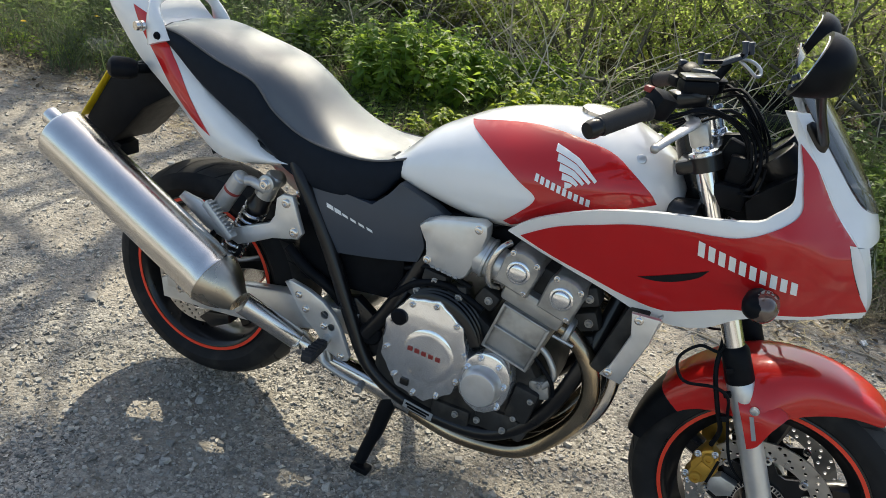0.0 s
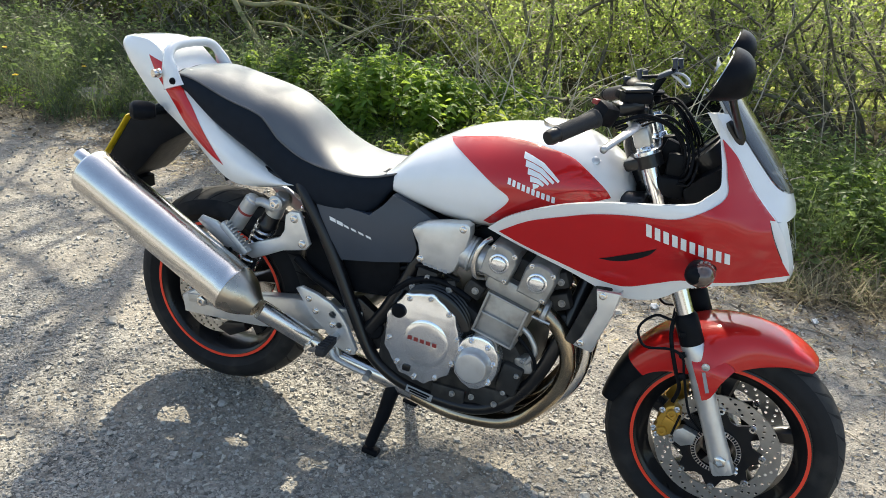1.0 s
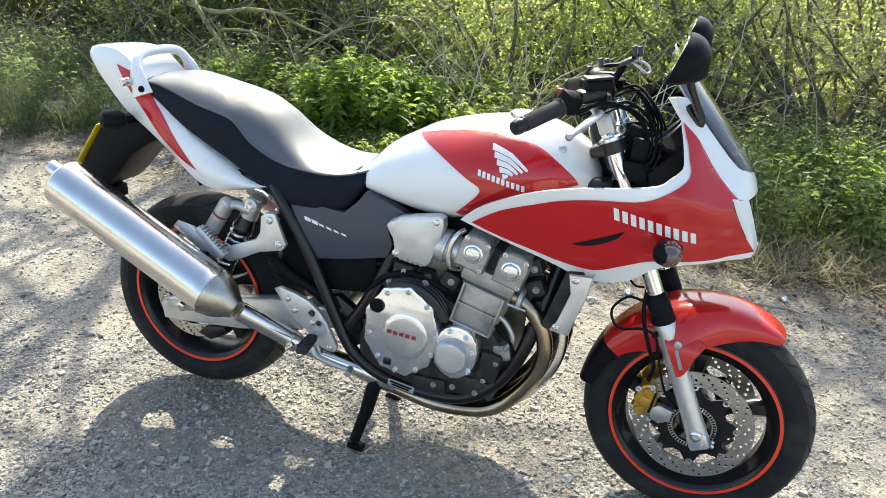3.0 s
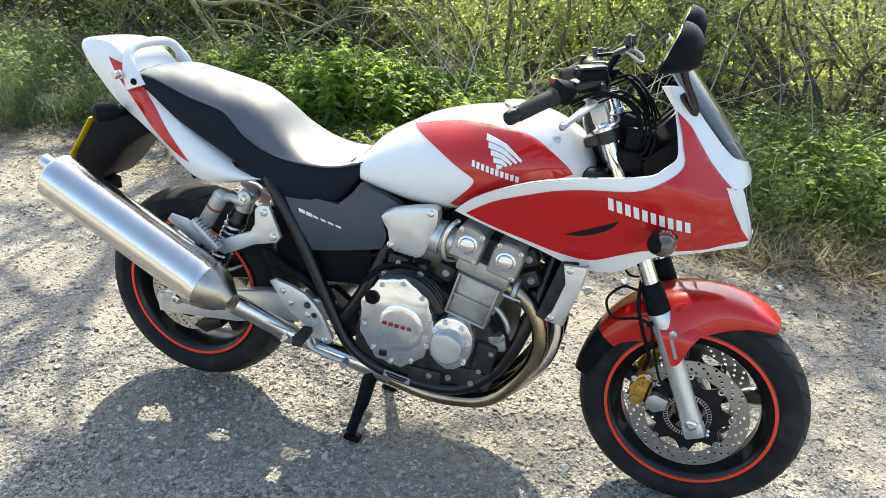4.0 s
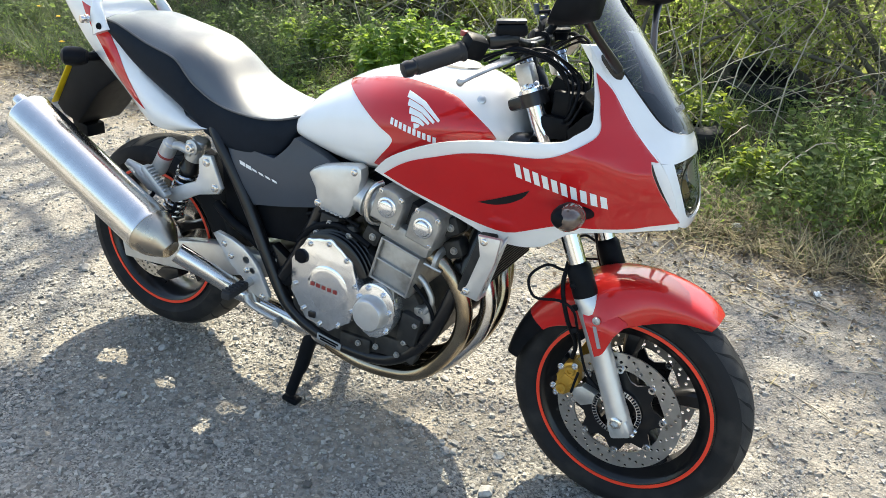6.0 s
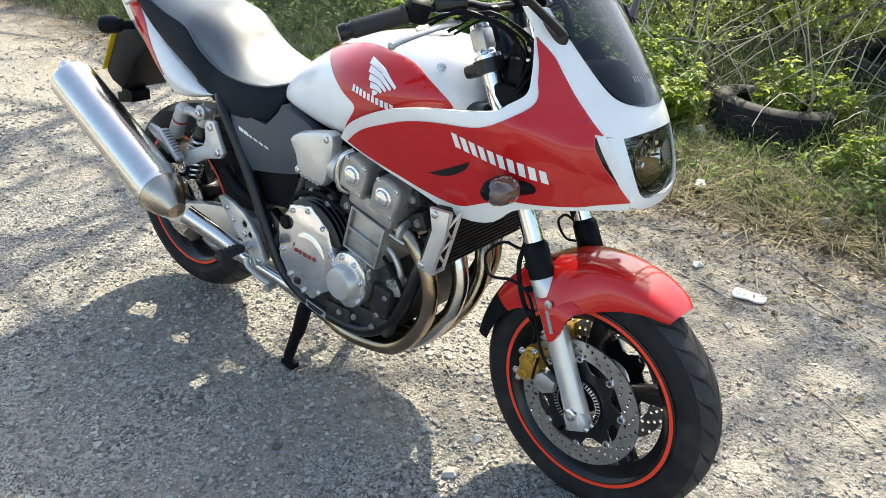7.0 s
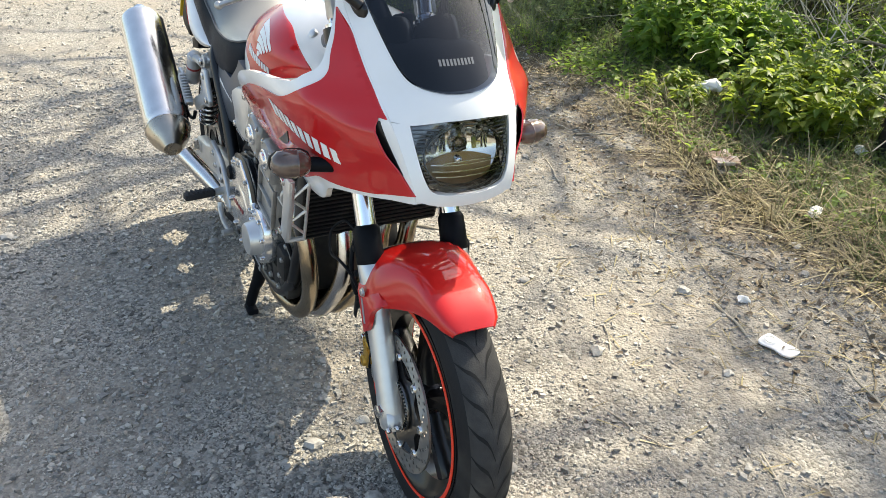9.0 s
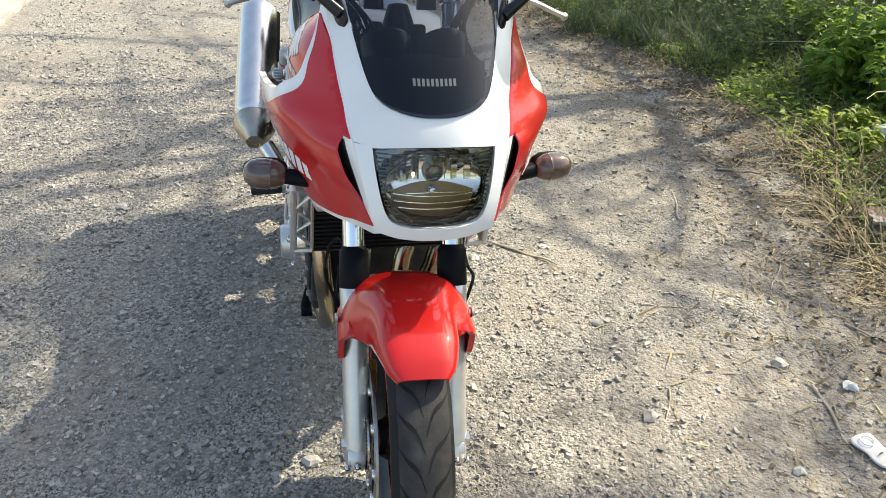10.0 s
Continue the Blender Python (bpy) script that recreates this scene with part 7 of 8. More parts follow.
# darker copy of the hedge leaf; the hedge's shaded hollows put into colour
SHADED_LEAF = leaf_material("shaded_leaf", [(0.025, 0.045, 0.014), (0.042, 0.068, 0.02), (0.065, 0.095, 0.028), (0.12, 0.145, 0.04)], (0.32, 0.38, 0.05))
GRASS = leaf_material("grass_blade", [(0.04, 0.075, 0.025), (0.06, 0.10, 0.032), (0.085, 0.125, 0.045), (0.11, 0.125, 0.06), (0.04, 0.07, 0.025)], (0.24, 0.34, 0.10), 0.5, 0.46)
GRASS_DULL = leaf_material("dull_grass_blade", [(0.045, 0.075, 0.032), (0.065, 0.10, 0.042), (0.09, 0.12, 0.058), (0.15, 0.15, 0.09), (0.045, 0.07, 0.03)], (0.14, 0.20, 0.08), 0.5)
STRAW = island_material("straw", [(0.24, 0.20, 0.11), (0.38, 0.32, 0.17), (0.16, 0.125, 0.07), (0.10, 0.075, 0.045), (0.50, 0.43, 0.27)], 0.8)
BARK = mat("grey_bark", (0.13, 0.115, 0.09), 0.9, vary=0.35, scale=18, bump=0.8, bump_scale=60, stain=(0.20, 0.21, 0.10), stain_scale=9, stain_amount=0.6)
TWIG = mat("dead_twig", (0.42, 0.365, 0.28), 0.85, vary=0.3, scale=20, bump=0.4, bump_scale=200)
LICHEN = mat("lichen_branch", (0.26, 0.24, 0.12), 0.9, vary=0.35, scale=25, bump=0.6, bump_scale=120, stain=(0.36, 0.33, 0.16), stain_scale=14, stain_amount=0.7)
STEM = mat("green_stem", (0.10, 0.14, 0.05), 0.7, vary=0.2, scale=20)


def unit(v):
    return v / np.maximum(np.linalg.norm(v, axis=-1, keepdims=True), 1e-9)


def leaves(name, at, way, normal, length, wide, material, parent=None, fold=0.25, droop=0.15):
    """Pointed leaves, folded along the midrib; way: base to tip."""
    n = len(at)
    way = unit(way)
    side = unit(np.cross(way, normal))
    up = np.cross(side, way)
    l, w = np.broadcast_to(length, n)[:, None], np.broadcast_to(wide, n)[:, None]
    mid = at + way * l * 0.5
    tip = at + way * l - up * l * droop
    p = [at, at + way * l * 0.22 + side * w * 0.42 + up * w * fold, at + way * l * 0.55 + side * w * 0.40 + up * w * fold - up * l * droop * 0.3, tip, at + way * l * 0.55 - side * w * 0.40 + up * w * fold - up * l * droop * 0.3, at + way * l * 0.22 - side * w * 0.42 + up * w * fold, mid - up * l * droop * 0.15]
    v = np.stack(p, 1).reshape(-1, 3)
    f = np.array([(0, 1, 6), (1, 2, 6), (2, 3, 6), (3, 4, 6), (4, 5, 6), (5, 0, 6)])
    f = (f[None] + (np.arange(n) * 7)[:, None, None]).reshape(-1, 3)
    return mesh_thing(name, v, f, material, True, parent)


def leaflets(name, at, way, normal, length, wide, material, parent=None):
    """Small leaves of a thicket: a four-cornered blade folded along its midrib."""
    n = len(at)
    way = unit(way)
    side = unit(np.cross(way, normal))
    up = np.cross(side, way)
    l, w = length[:, None], wide[:, None]
    v = np.stack([at, at + way * l * 0.45 + side * w * 0.5 + up * w * 0.2, at + way * l, at + way * l * 0.45 - side * w * 0.5 + up * w * 0.2], 1).reshape(-1, 3)
    f = (np.array([(0, 1, 2), (0, 2, 3)])[None] + (np.arange(n) * 4)[:, None, None]).reshape(-1, 3)
    return mesh_thing(name, v, f, material, False, parent)


def strips(name, at, way, length, wide, bend, material, parent=None, steps=4):
    """Grass blades and stalks: narrow tapering strips that bow over."""
    n = len(at)
    way = unit(way)
    flat = unit(np.stack([way[:, 0] + 1e-3, way[:, 1], np.zeros(n)], -1))
    side = np.cross(flat, np.array([0, 0, 1.0])) * (wide / 2)[:, None]
    rows = []
    for k in range(steps + 1):
        t = k / steps
        c = at + way * (length * t)[:, None] + flat * (bend * length * t * t)[:, None] - np.array([0, 0, 1.0]) * (0.55 * np.abs(bend) * length * t * t)[:, None]
        s = side * (1 - 0.92 * t ** 1.6)
        rows += [c - s, c + s]
    v = np.stack(rows, 1).reshape(-1, 3)
    q = np.array([(2 * k, 2 * k + 1, 2 * k + 3, 2 * k + 2) for k in range(steps)])
    f = (q[None] + (np.arange(n) * (2 * steps + 2))[:, None, None]).reshape(-1, 4)
    return mesh_thing(name, v, f, material, True, parent)


def sprays(name, lines, radii, material, parent=None, segs=5):
    """Many thin bent stems as one mesh: lines is (count, points, 3)."""
    lines = np.asarray(lines)
    n, m, _ = lines.shape
    d = unit(np.gradient(lines, axis=1))
    ref = np.where(np.abs(d[..., 2:3]) > 0.8, np.array([1.0, 0, 0]), np.array([0, 0, 1.0]))
    s = unit(np.cross(d, ref))
    u = np.cross(d, s)
    a = np.arange(segs) * 2 * np.pi / segs
    r = np.asarray(radii)[:, None, None, None] * np.linspace(1, 0.45, m)[None, :, None, None]
    ring = lines[:, :, None] + r * (np.cos(a)[None, None, :, None] * s[:, :, None] + np.sin(a)[None, None, :, None] * u[:, :, None])
    v = ring.reshape(-1, 3)
    i, j = np.meshgrid(np.arange(m - 1), np.arange(segs), indexing="ij")
    q = np.stack([i * segs + j, i * segs + (j + 1) % segs, (i + 1) * segs + (j + 1) % segs, (i + 1) * segs + j], -1).reshape(-1, 4)
    f = (q[None] + (np.arange(n) * m * segs)[:, None, None]).reshape(-1, 4)
    return mesh_thing(name, v, f, material, True, parent)


def bent(start, way, length, points, wander, sag=0.0):
    """Wandering stems from many starts."""
    n = len(start)
    out = [start]
    d = unit(way)
    step = (length / (points - 1))[:, None]
    for k in range(points - 1):
        d = unit(d + rng.normal(0, wander, (n, 3)) + np.array([0, 0, -sag]))
        out.append(out[-1] + d * step)
    return np.stack(out, 1)


def nettle_clump(cx, cy, rx, ry, height, count, label, size=1.0, leaf=None):
    thing = empty("nettle_clump", None, (cx, cy, 0), label, "nettles", "nettle clumps")
    a, r = rng.uniform(0, 2 * np.pi, count), np.sqrt(rng.uniform(0, 1, count))
    x, y = rx * r * np.cos(a), ry * r * np.sin(a)
    base = np.stack([x, y, ground_z(x + cx, y + cy)], -1)
    h = height * (1 - 0.45 * r ** 2) * rng.uniform(0.65, 1.1, count)
    way = np.stack([x * 0.25 / rx, y * 0.25 / ry, np.ones(count)], -1) + rng.normal(0, 0.10, (count, 3))
    lines = bent(base, way, h, 7, 0.06)
    sprays("stem_mass", lines, np.full(count, 0.0028), STEM, thing, 4)
    at, wy, nm, ln = [], [], [], []
    for k in range(1, 7):
        p = lines[:, k]
        turn = rng.uniform(0, np.pi, count) + (k % 2) * np.pi / 2
        for s in (0, np.pi, np.pi / 2, 3 * np.pi / 2):
            if s in (np.pi / 2, 3 * np.pi / 2) and k < 4:
                continue
            w = np.stack([np.cos(turn + s), np.sin(turn + s), rng.uniform(-0.45, 0.25, count)], -1)
            at.append(p + np.array([0, 0, 1]) * rng.uniform(-0.02, 0.02, (count, 1)))
            wy.append(w)
            nm.append(np.array([0, 0, 1.0]) + rng.normal(0, 0.25, (count, 3)))
            ln.append(size * rng.uniform(0.055, 0.10, count) * (1.0 if k < 6 else 0.6))
    ln = np.concatenate(ln)
    leaves("leaf_mass", np.concatenate(at), np.concatenate(wy), np.concatenate(nm), ln, ln * rng.uniform(0.5, 0.72, len(ln)), leaf or NETTLE_LEAF, thing)
    return thing


def shrub(cx, cy, rx, ry, height, twigs, per_twig, leaf, material, label, low=0.0, wood=BARK, name="hedge_shrub"):
    """A thicket: crooked stems from the ground, fans of twigs, and small leaves along the twigs, with gaps."""
    thing = empty(name, None, (cx, cy, 0), label, "shrub", "hedge shrubs")
    ns = max(7, twigs // 22)
    a = rng.uniform(0, 2 * np.pi, ns)
    base = np.stack([0.35 * rx * np.cos(a), 0.35 * ry * np.sin(a), ground_z(cx + 0.35 * rx * np.cos(a), cy + 0.35 * ry * np.sin(a))], -1)
    way = np.stack([np.cos(a) * 0.55, np.sin(a) * 0.55, np.full(ns, 1.0)], -1) + rng.normal(0, 0.25, (ns, 3))
    main = bent(base, way, height * rng.uniform(0.8, 1.15, ns), 12, 0.14)
    sprays("branch_mass", main, rng.uniform(0.010, 0.022, ns), wood, thing, 6)
    pick, seg = rng.integers(0, ns, twigs), rng.integers(2, 12, twigs)
    st = main[pick, seg]
    out = np.stack([rng.normal(0, 1, twigs) * rx, rng.normal(0, 1, twigs) * ry, rng.normal(0.15, 0.6, twigs)], -1)
    tw = bent(st, out, rng.uniform(0.25, 0.6, twigs) * max(rx, 0.6), 7, 0.22, 0.03)
    sprays("twig_mass", tw, rng.uniform(0.0022, 0.0045, twigs), TWIG, thing, 3)
    n = twigs * per_twig * 2
    tp, sp = rng.integers(0, twigs, n), rng.uniform(1.0, 6.0, n)
    i0 = np.floor(sp).astype(int).clip(0, 5)
    p = tw[tp, i0] * (1 - (sp - i0))[:, None] + tw[tp, i0 + 1] * (sp - i0)[:, None] + rng.normal(0, 0.018, (n, 3))
    ok = p[:, 2] > low + 0.02
    p = p[ok]
    n = len(p)
    w = rng.normal(0, 1, (n, 3))
    ln = leaf * rng.uniform(0.45, 1.1, n)
    leaflets("leaf_mass", p, w, rng.normal(0, 0.6, (n, 3)) + np.array([0, 0, 1.0]), ln, ln * rng.uniform(0.55, 0.85, n), material, thing)
    return thing


# back row: dense, its shade painted in dark leaf tones; then looser sunlit shrubs in front
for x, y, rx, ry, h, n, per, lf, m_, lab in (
        (-5.6, 4.9, 1.0, 0.6, 1.9, 420, 12, 0.040, SHADED_LEAF, "dense dark hedge shrub at the back of the verge"),
        (-4.3, 5.0, 0.9, 0.6, 2.0, 420, 12, 0.036, SHADED_LEAF, "dense dark hedge shrub at the back of the verge"),
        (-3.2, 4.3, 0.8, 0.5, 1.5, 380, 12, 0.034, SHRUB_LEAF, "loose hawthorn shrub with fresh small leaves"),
        (-2.2, 5.4, 0.9, 0.5, 1.8, 420, 10, 0.034, SHADED_LEAF, "dense dark hedge shrub at the back of the verge"),
        (-1.3, 4.6, 0.8, 0.5, 1.15, 360, 11, 0.030, SHADED_LEAF, "loose hawthorn shrub with fresh small leaves"),
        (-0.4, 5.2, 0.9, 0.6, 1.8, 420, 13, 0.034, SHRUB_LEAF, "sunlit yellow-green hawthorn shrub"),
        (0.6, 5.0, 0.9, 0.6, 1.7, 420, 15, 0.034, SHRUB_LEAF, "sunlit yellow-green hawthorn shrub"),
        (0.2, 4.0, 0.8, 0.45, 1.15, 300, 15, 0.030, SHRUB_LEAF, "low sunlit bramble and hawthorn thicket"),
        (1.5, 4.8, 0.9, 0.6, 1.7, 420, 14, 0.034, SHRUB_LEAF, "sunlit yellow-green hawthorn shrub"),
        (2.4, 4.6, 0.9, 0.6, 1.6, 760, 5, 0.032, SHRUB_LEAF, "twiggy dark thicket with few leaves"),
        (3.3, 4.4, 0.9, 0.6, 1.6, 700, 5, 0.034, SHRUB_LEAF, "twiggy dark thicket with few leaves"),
        (4.4, 4.4, 1.0, 0.6, 1.9, 460, 12, 0.036, SHADED_LEAF, "dense dark hedge shrub at the back of the verge"),
        (5.6, 4.6, 1.0, 0.6, 1.9, 360, 12, 0.040, SHADED_LEAF, "dense dark hedge shrub at the back of the verge"),
        (-3.8, 4.5, 0.8, 0.4, 0.9, 300, 10, 0.036, SHADED_LEAF, "low dark undergrowth behind the grass bank"),
        (-5.0, 4.4, 0.9, 0.4, 1.0, 300, 10, 0.036, SHADED_LEAF, "low dark undergrowth behind the grass bank"),
        (-6.3, 4.6, 0.9, 0.4, 1.2, 300, 10, 0.038, SHADED_LEAF, "low dark undergrowth behind the grass bank"),
        (-2.8, 4.75, 0.8, 0.4, 0.8, 260, 10, 0.034, SHADED_LEAF, "low dark undergrowth behind the grass bank"),
        (7.6, 4.6, 1.5, 0.8, 3.0, 260, 12, 0.075, SHADED_LEAF, "tall dark hedge shrub farther along the track"),
        (10.0, 4.6, 1.7, 0.8, 3.4, 260, 12, 0.085, SHADED_LEAF, "tall dark hedge shrub farther along the track"),
        (13.0, 4.4, 2.0, 0.9, 3.8, 260, 12, 0.10, SHADED_LEAF, "tall dark hedge shrub farther along the track"),
        (16.5, 4.2, 2.2, 1.0, 4.0, 260, 12, 0.12, SHADED_LEAF, "tall dark hedge shrub farther along the track")):
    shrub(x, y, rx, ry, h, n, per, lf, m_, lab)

for x, y, h, m_, lab in ((-3.4, 6.6, 1.6, SHADED_LEAF, "dense dark hedge shrub behind the first row"), (-0.9, 6.4, 1.7, SHRUB_LEAF, "sunlit yellow-green shrub behind the first row"), (0.3, 6.6, 1.7, SHRUB_LEAF, "sunlit yellow-green shrub behind the first row"), (1.7, 6.3, 1.8, SHRUB_LEAF, "sunlit yellow-green shrub behind the first row"), (3.1, 6.0, 1.8, SHADED_LEAF, "dense dark hedge shrub behind the first row"), (-2.4, 6.3, 1.7, SHADED_LEAF, "dense dark hedge shrub behind the first row"), (-4.6, 6.0, 1.8, SHADED_LEAF, "dense dark hedge shrub behind the first row"), (-1.6, 5.6, 1.6, SHADED_LEAF, "dense dark hedge shrub behind the first row"), (-3.4, 5.4, 1.6, SHADED_LEAF, "dense dark hedge shrub behind the first row"), (4.4, 6.2, 1.9, SHADED_LEAF, "dense dark hedge shrub behind the first row"), (6.6, 6.0, 1.9, SHADED_LEAF, "dense dark hedge shrub behind the first row")):
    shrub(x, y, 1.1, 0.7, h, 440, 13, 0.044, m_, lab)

nettle_clump(-0.74, 2.98, 0.44, 0.34, 0.52, 130, "dense bright green nettle clump in front of the hedge", 0.95)
nettle_clump(-1.75, 3.25, 0.40, 0.30, 0.30, 40, "low dark nettle clump on the verge", 0.8)
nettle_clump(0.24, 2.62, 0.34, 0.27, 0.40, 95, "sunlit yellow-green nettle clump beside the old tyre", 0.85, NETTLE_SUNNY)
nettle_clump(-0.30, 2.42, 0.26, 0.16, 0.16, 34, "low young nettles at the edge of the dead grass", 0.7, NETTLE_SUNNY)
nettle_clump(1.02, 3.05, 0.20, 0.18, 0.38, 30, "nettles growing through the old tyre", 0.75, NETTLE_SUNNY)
nettle_clump(2.35, 2.95, 0.55, 0.40, 0.36, 70, "nettles mixed with long grass at the verge", 0.75)
nettle_clump(-0.15, 3.45, 0.45, 0.30, 0.30, 50, "low nettle clump under the brambles", 0.8)
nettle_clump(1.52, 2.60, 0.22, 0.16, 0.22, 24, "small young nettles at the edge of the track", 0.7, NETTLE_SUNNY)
nettle_clump(3.2, 2.9, 0.6, 0.4, 0.40, 60, "nettles mixed with long grass at the verge", 0.8)


def verge_edge(x):
    """Where the growth of the verge begins."""
    return np.interp(x, [-8, -3.0, -2.5, -2.2, -1.4, -0.8, -0.4, 0.1, 0.5, 1.0, 1.6, 2.3, 3.5, 8], [1.9, 1.9, 1.92, 2.1, 2.2, 2.17, 2.1, 1.97, 1.83, 1.75, 1.72, 1.75, 1.7, 1.7])


def grass(name, n, x0, x1, depth0, depth1, l0, l1, material, label, lean=0.35, wide=(0.0022, 0.0055), tuft=0.05):
    nt_ = n // 14
    tx = rng.uniform(x0, x1, nt_)
    ty = verge_edge(tx) + rng.uniform(depth0, depth1, nt_) + rng.normal(0, 0.05, nt_)
    i = rng.integers(0, nt_, n)
    x, y = tx[i] + rng.normal(0, tuft, n), ty[i] + rng.normal(0, tuft, n)
    at = np.stack([x, y, ground_z(x, y)], -1)
    way = np.stack([rng.normal(0, lean, n), rng.normal(-0.05, lean, n), np.ones(n)], -1)
    return tagged(strips(name, at, way, rng.uniform(l0, l1, n), rng.uniform(*wide, n), rng.uniform(0.1, 0.9, n), material), label, "grass", kind="stuff")


grass("long_grass", 12000, -6.0, -1.5, 0.05, 1.7, 0.14, 0.46, GRASS_DULL, "long rough grey-green grass on the bank", 0.35, (0.003, 0.007))
grass("long_grass", 8000, 1.65, 4.8, 0.50, 1.7, 0.16, 0.42, GRASS, "long rough green grass on the verge", 0.35, (0.003, 0.007))
grass("short_grass", 7000, -1.8, 1.8, 0.22, 1.1, 0.05, 0.20, GRASS, "short tufted grass between the nettles", 0.45, (0.003, 0.006))
grass("under_grass", 6000, -3.0, 4.0, 0.9, 2.2, 0.10, 0.40, GRASS, "rank grass under the hedge", 0.35, (0.003, 0.006))
grass("dead_grass", 7500, -0.4, 3.6, 0.0, 0.62, 0.07, 0.24, STRAW, "matted dead grass along the edge of the track", 1.1, (0.0035, 0.0075), 0.035)
grass("green_tufts", 2600, -0.2, 3.4, 0.10, 0.60, 0.04, 0.13, GRASS, "small green tufts among the dead grass", 0.6, (0.003, 0.006), 0.03)
grass("dead_grass", 2600, -6.0, -0.2, -0.10, 0.8, 0.06, 0.25, STRAW, "dead straw among the grass", 1.3, (0.003, 0.006), 0.06)

# low creeping weeds on the verge
n = 8500
tx = rng.uniform(-4.5, 3.6, n // 30)
ty = verge_edge(tx) + np.abs(rng.normal(0, 0.45, n // 30)) + 0.08 + 0.28 * np.clip(tx - 0.1, 0, 1)
i = rng.integers(0, n // 30, n)
x, y = tx[i] + rng.normal(0, 0.09, n), ty[i] + rng.normal(0, 0.08, n)
ok = y > verge_edge(x) + 0.02
x, y = x[ok], y[ok]
n = len(x)
ln = rng.uniform(0.018, 0.048, n)
tagged(leaves("low_weeds", np.stack([x, y, ground_z(x, y) + rng.uniform(0.005, 0.10, n) * rng.uniform(0.2, 1, n)], -1), np.stack([rng.normal(0, 1, n), rng.normal(0, 1, n), rng.uniform(-0.2, 0.5, n)], -1), rng.normal(0, 0.35, (n, 3)) + np.array([0, 0, 1.0]), ln, ln * rng.uniform(0.5, 0.8, n), NETTLE_LEAF), "low creeping green weeds on the verge", "weeds", kind="stuff")

# leafy weeds standing among the long grass
WEED_LEAF = leaf_material("weed_leaf", [(0.05, 0.09, 0.03), (0.08, 0.125, 0.04), (0.115, 0.16, 0.055), (0.16, 0.19, 0.075), (0.06, 0.10, 0.035)], (0.30, 0.42, 0.12), 0.5, 0.44)
for count, x0, x1, d0, d1, tall, lab in ((13000, 1.55, 4.8, 0.35, 1.7, 0.42, "leafy green weeds among long grass under the hedge"), (9000, -6.0, -1.4, 0.25, 1.8, 0.45, "leafy grey-green weeds on the grass bank")):
    m = count // 26
    tx = rng.uniform(x0, x1, m)
    ty = verge_edge(tx) + rng.uniform(d0, d1, m)
    th = tall * rng.uniform(0.35, 1.0, m)
    i = rng.integers(0, m, count)
    x, y = tx[i] + rng.normal(0, 0.045, count), ty[i] + rng.normal(0, 0.045, count)
    ln = rng.uniform(0.020, 0.055, count)
    tagged(leaflets("tall_weeds", np.stack([x, y, ground_z(x, y) + th[i] * rng.uniform(0.05, 1.0, count)], -1), np.stack([rng.normal(0, 1, count), rng.normal(0, 1, count), rng.uniform(-0.4, 0.5, count)], -1), rng.normal(0, 0.4, (count, 3)) + np.array([0, 0, 1.0]), ln, ln * rng.uniform(0.45, 0.8, count), WEED_LEAF), lab, "weeds", kind="stuff")

# dry leaf litter on the trodden earth
n = 6500
x = rng.uniform(-4.0, 3.4, n)
y = verge_edge(x) - np.abs(rng.normal(0, 0.34, n)) + 0.45 * rng.uniform(0, 1, n)
LITTER = island_material("dry_leaf_litter", [(0.10, 0.075, 0.05), (0.17, 0.13, 0.088), (0.26, 0.205, 0.14), (0.13, 0.098, 0.068), (0.36, 0.29, 0.20)], 0.85)
ln = rng.uniform(0.010, 0.032, n)
tagged(leaves("leaf_litter", np.stack([x, y, ground_z(x, y) + rng.uniform(0.002, 0.012, n)], -1), np.stack([rng.normal(0, 1, n), rng.normal(0, 1, n), rng.normal(0, 0.2, n)], -1), rng.normal(0, 0.4, (n, 3)) + np.array([0, 0, 1.0]), ln, ln * rng.uniform(0.4, 0.9, n), LITTER, None, 0.2, 0.25), "dry brown leaf litter and bark chips", "litter", kind="stuff")

# straw and chopped stalks strewn on the bare earth
n = 4200
x = rng.uniform(-4.5, 3.4, n)
y = verge_edge(x) - np.abs(rng.normal(0, 0.50, n)) + 0.12
at = np.stack([x, y, ground_z(x, y) + rng.uniform(0.003, 0.010, n)], -1)
a = rng.uniform(0, 2 * np.pi, n)
tagged(strips("straw_litter", at, np.stack([np.cos(a), np.sin(a), rng.uniform(-0.03, 0.08, n)], -1), rng.uniform(0.02, 0.11, n), rng.uniform(0.003, 0.0065, n), rng.uniform(-0.05, 0.05, n), STRAW, None, 2), "strewn straw and broken stalks", "litter", kind="stuff")

# dead bramble stems in front of the hedge
n = 70
x = rng.uniform(-1.6, 2.8, n)
y = rng.uniform(3.0, 4.2, n)
st = np.stack([x, y, ground_z(x, y)], -1)
lines = bent(st, np.stack([rng.normal(0, 0.8, n), rng.normal(-0.25, 0.4, n), rng.uniform(0.4, 1.3, n)], -1), rng.uniform(0.5, 1.4, n), 10, 0.12, 0.09)
brambles = empty("dead_brambles", None, (0, 0, 0), "tangle of pale dead bramble canes in front of the hedge", "brambles")
sprays("cane_mass", lines, rng.uniform(0.0022, 0.0055, n), TWIG, brambles, 5)
n = 46
x, y = rng.uniform(-5, -1.0, n), rng.uniform(3.0, 4.2, n)
lines = bent(np.stack([x, y, ground_z(x, y)], -1), np.stack([rng.normal(0, 0.9, n), rng.normal(-0.2, 0.4, n), rng.uniform(0.4, 1.3, n)], -1), rng.uniform(0.5, 1.3, n), 10, 0.12, 0.08)
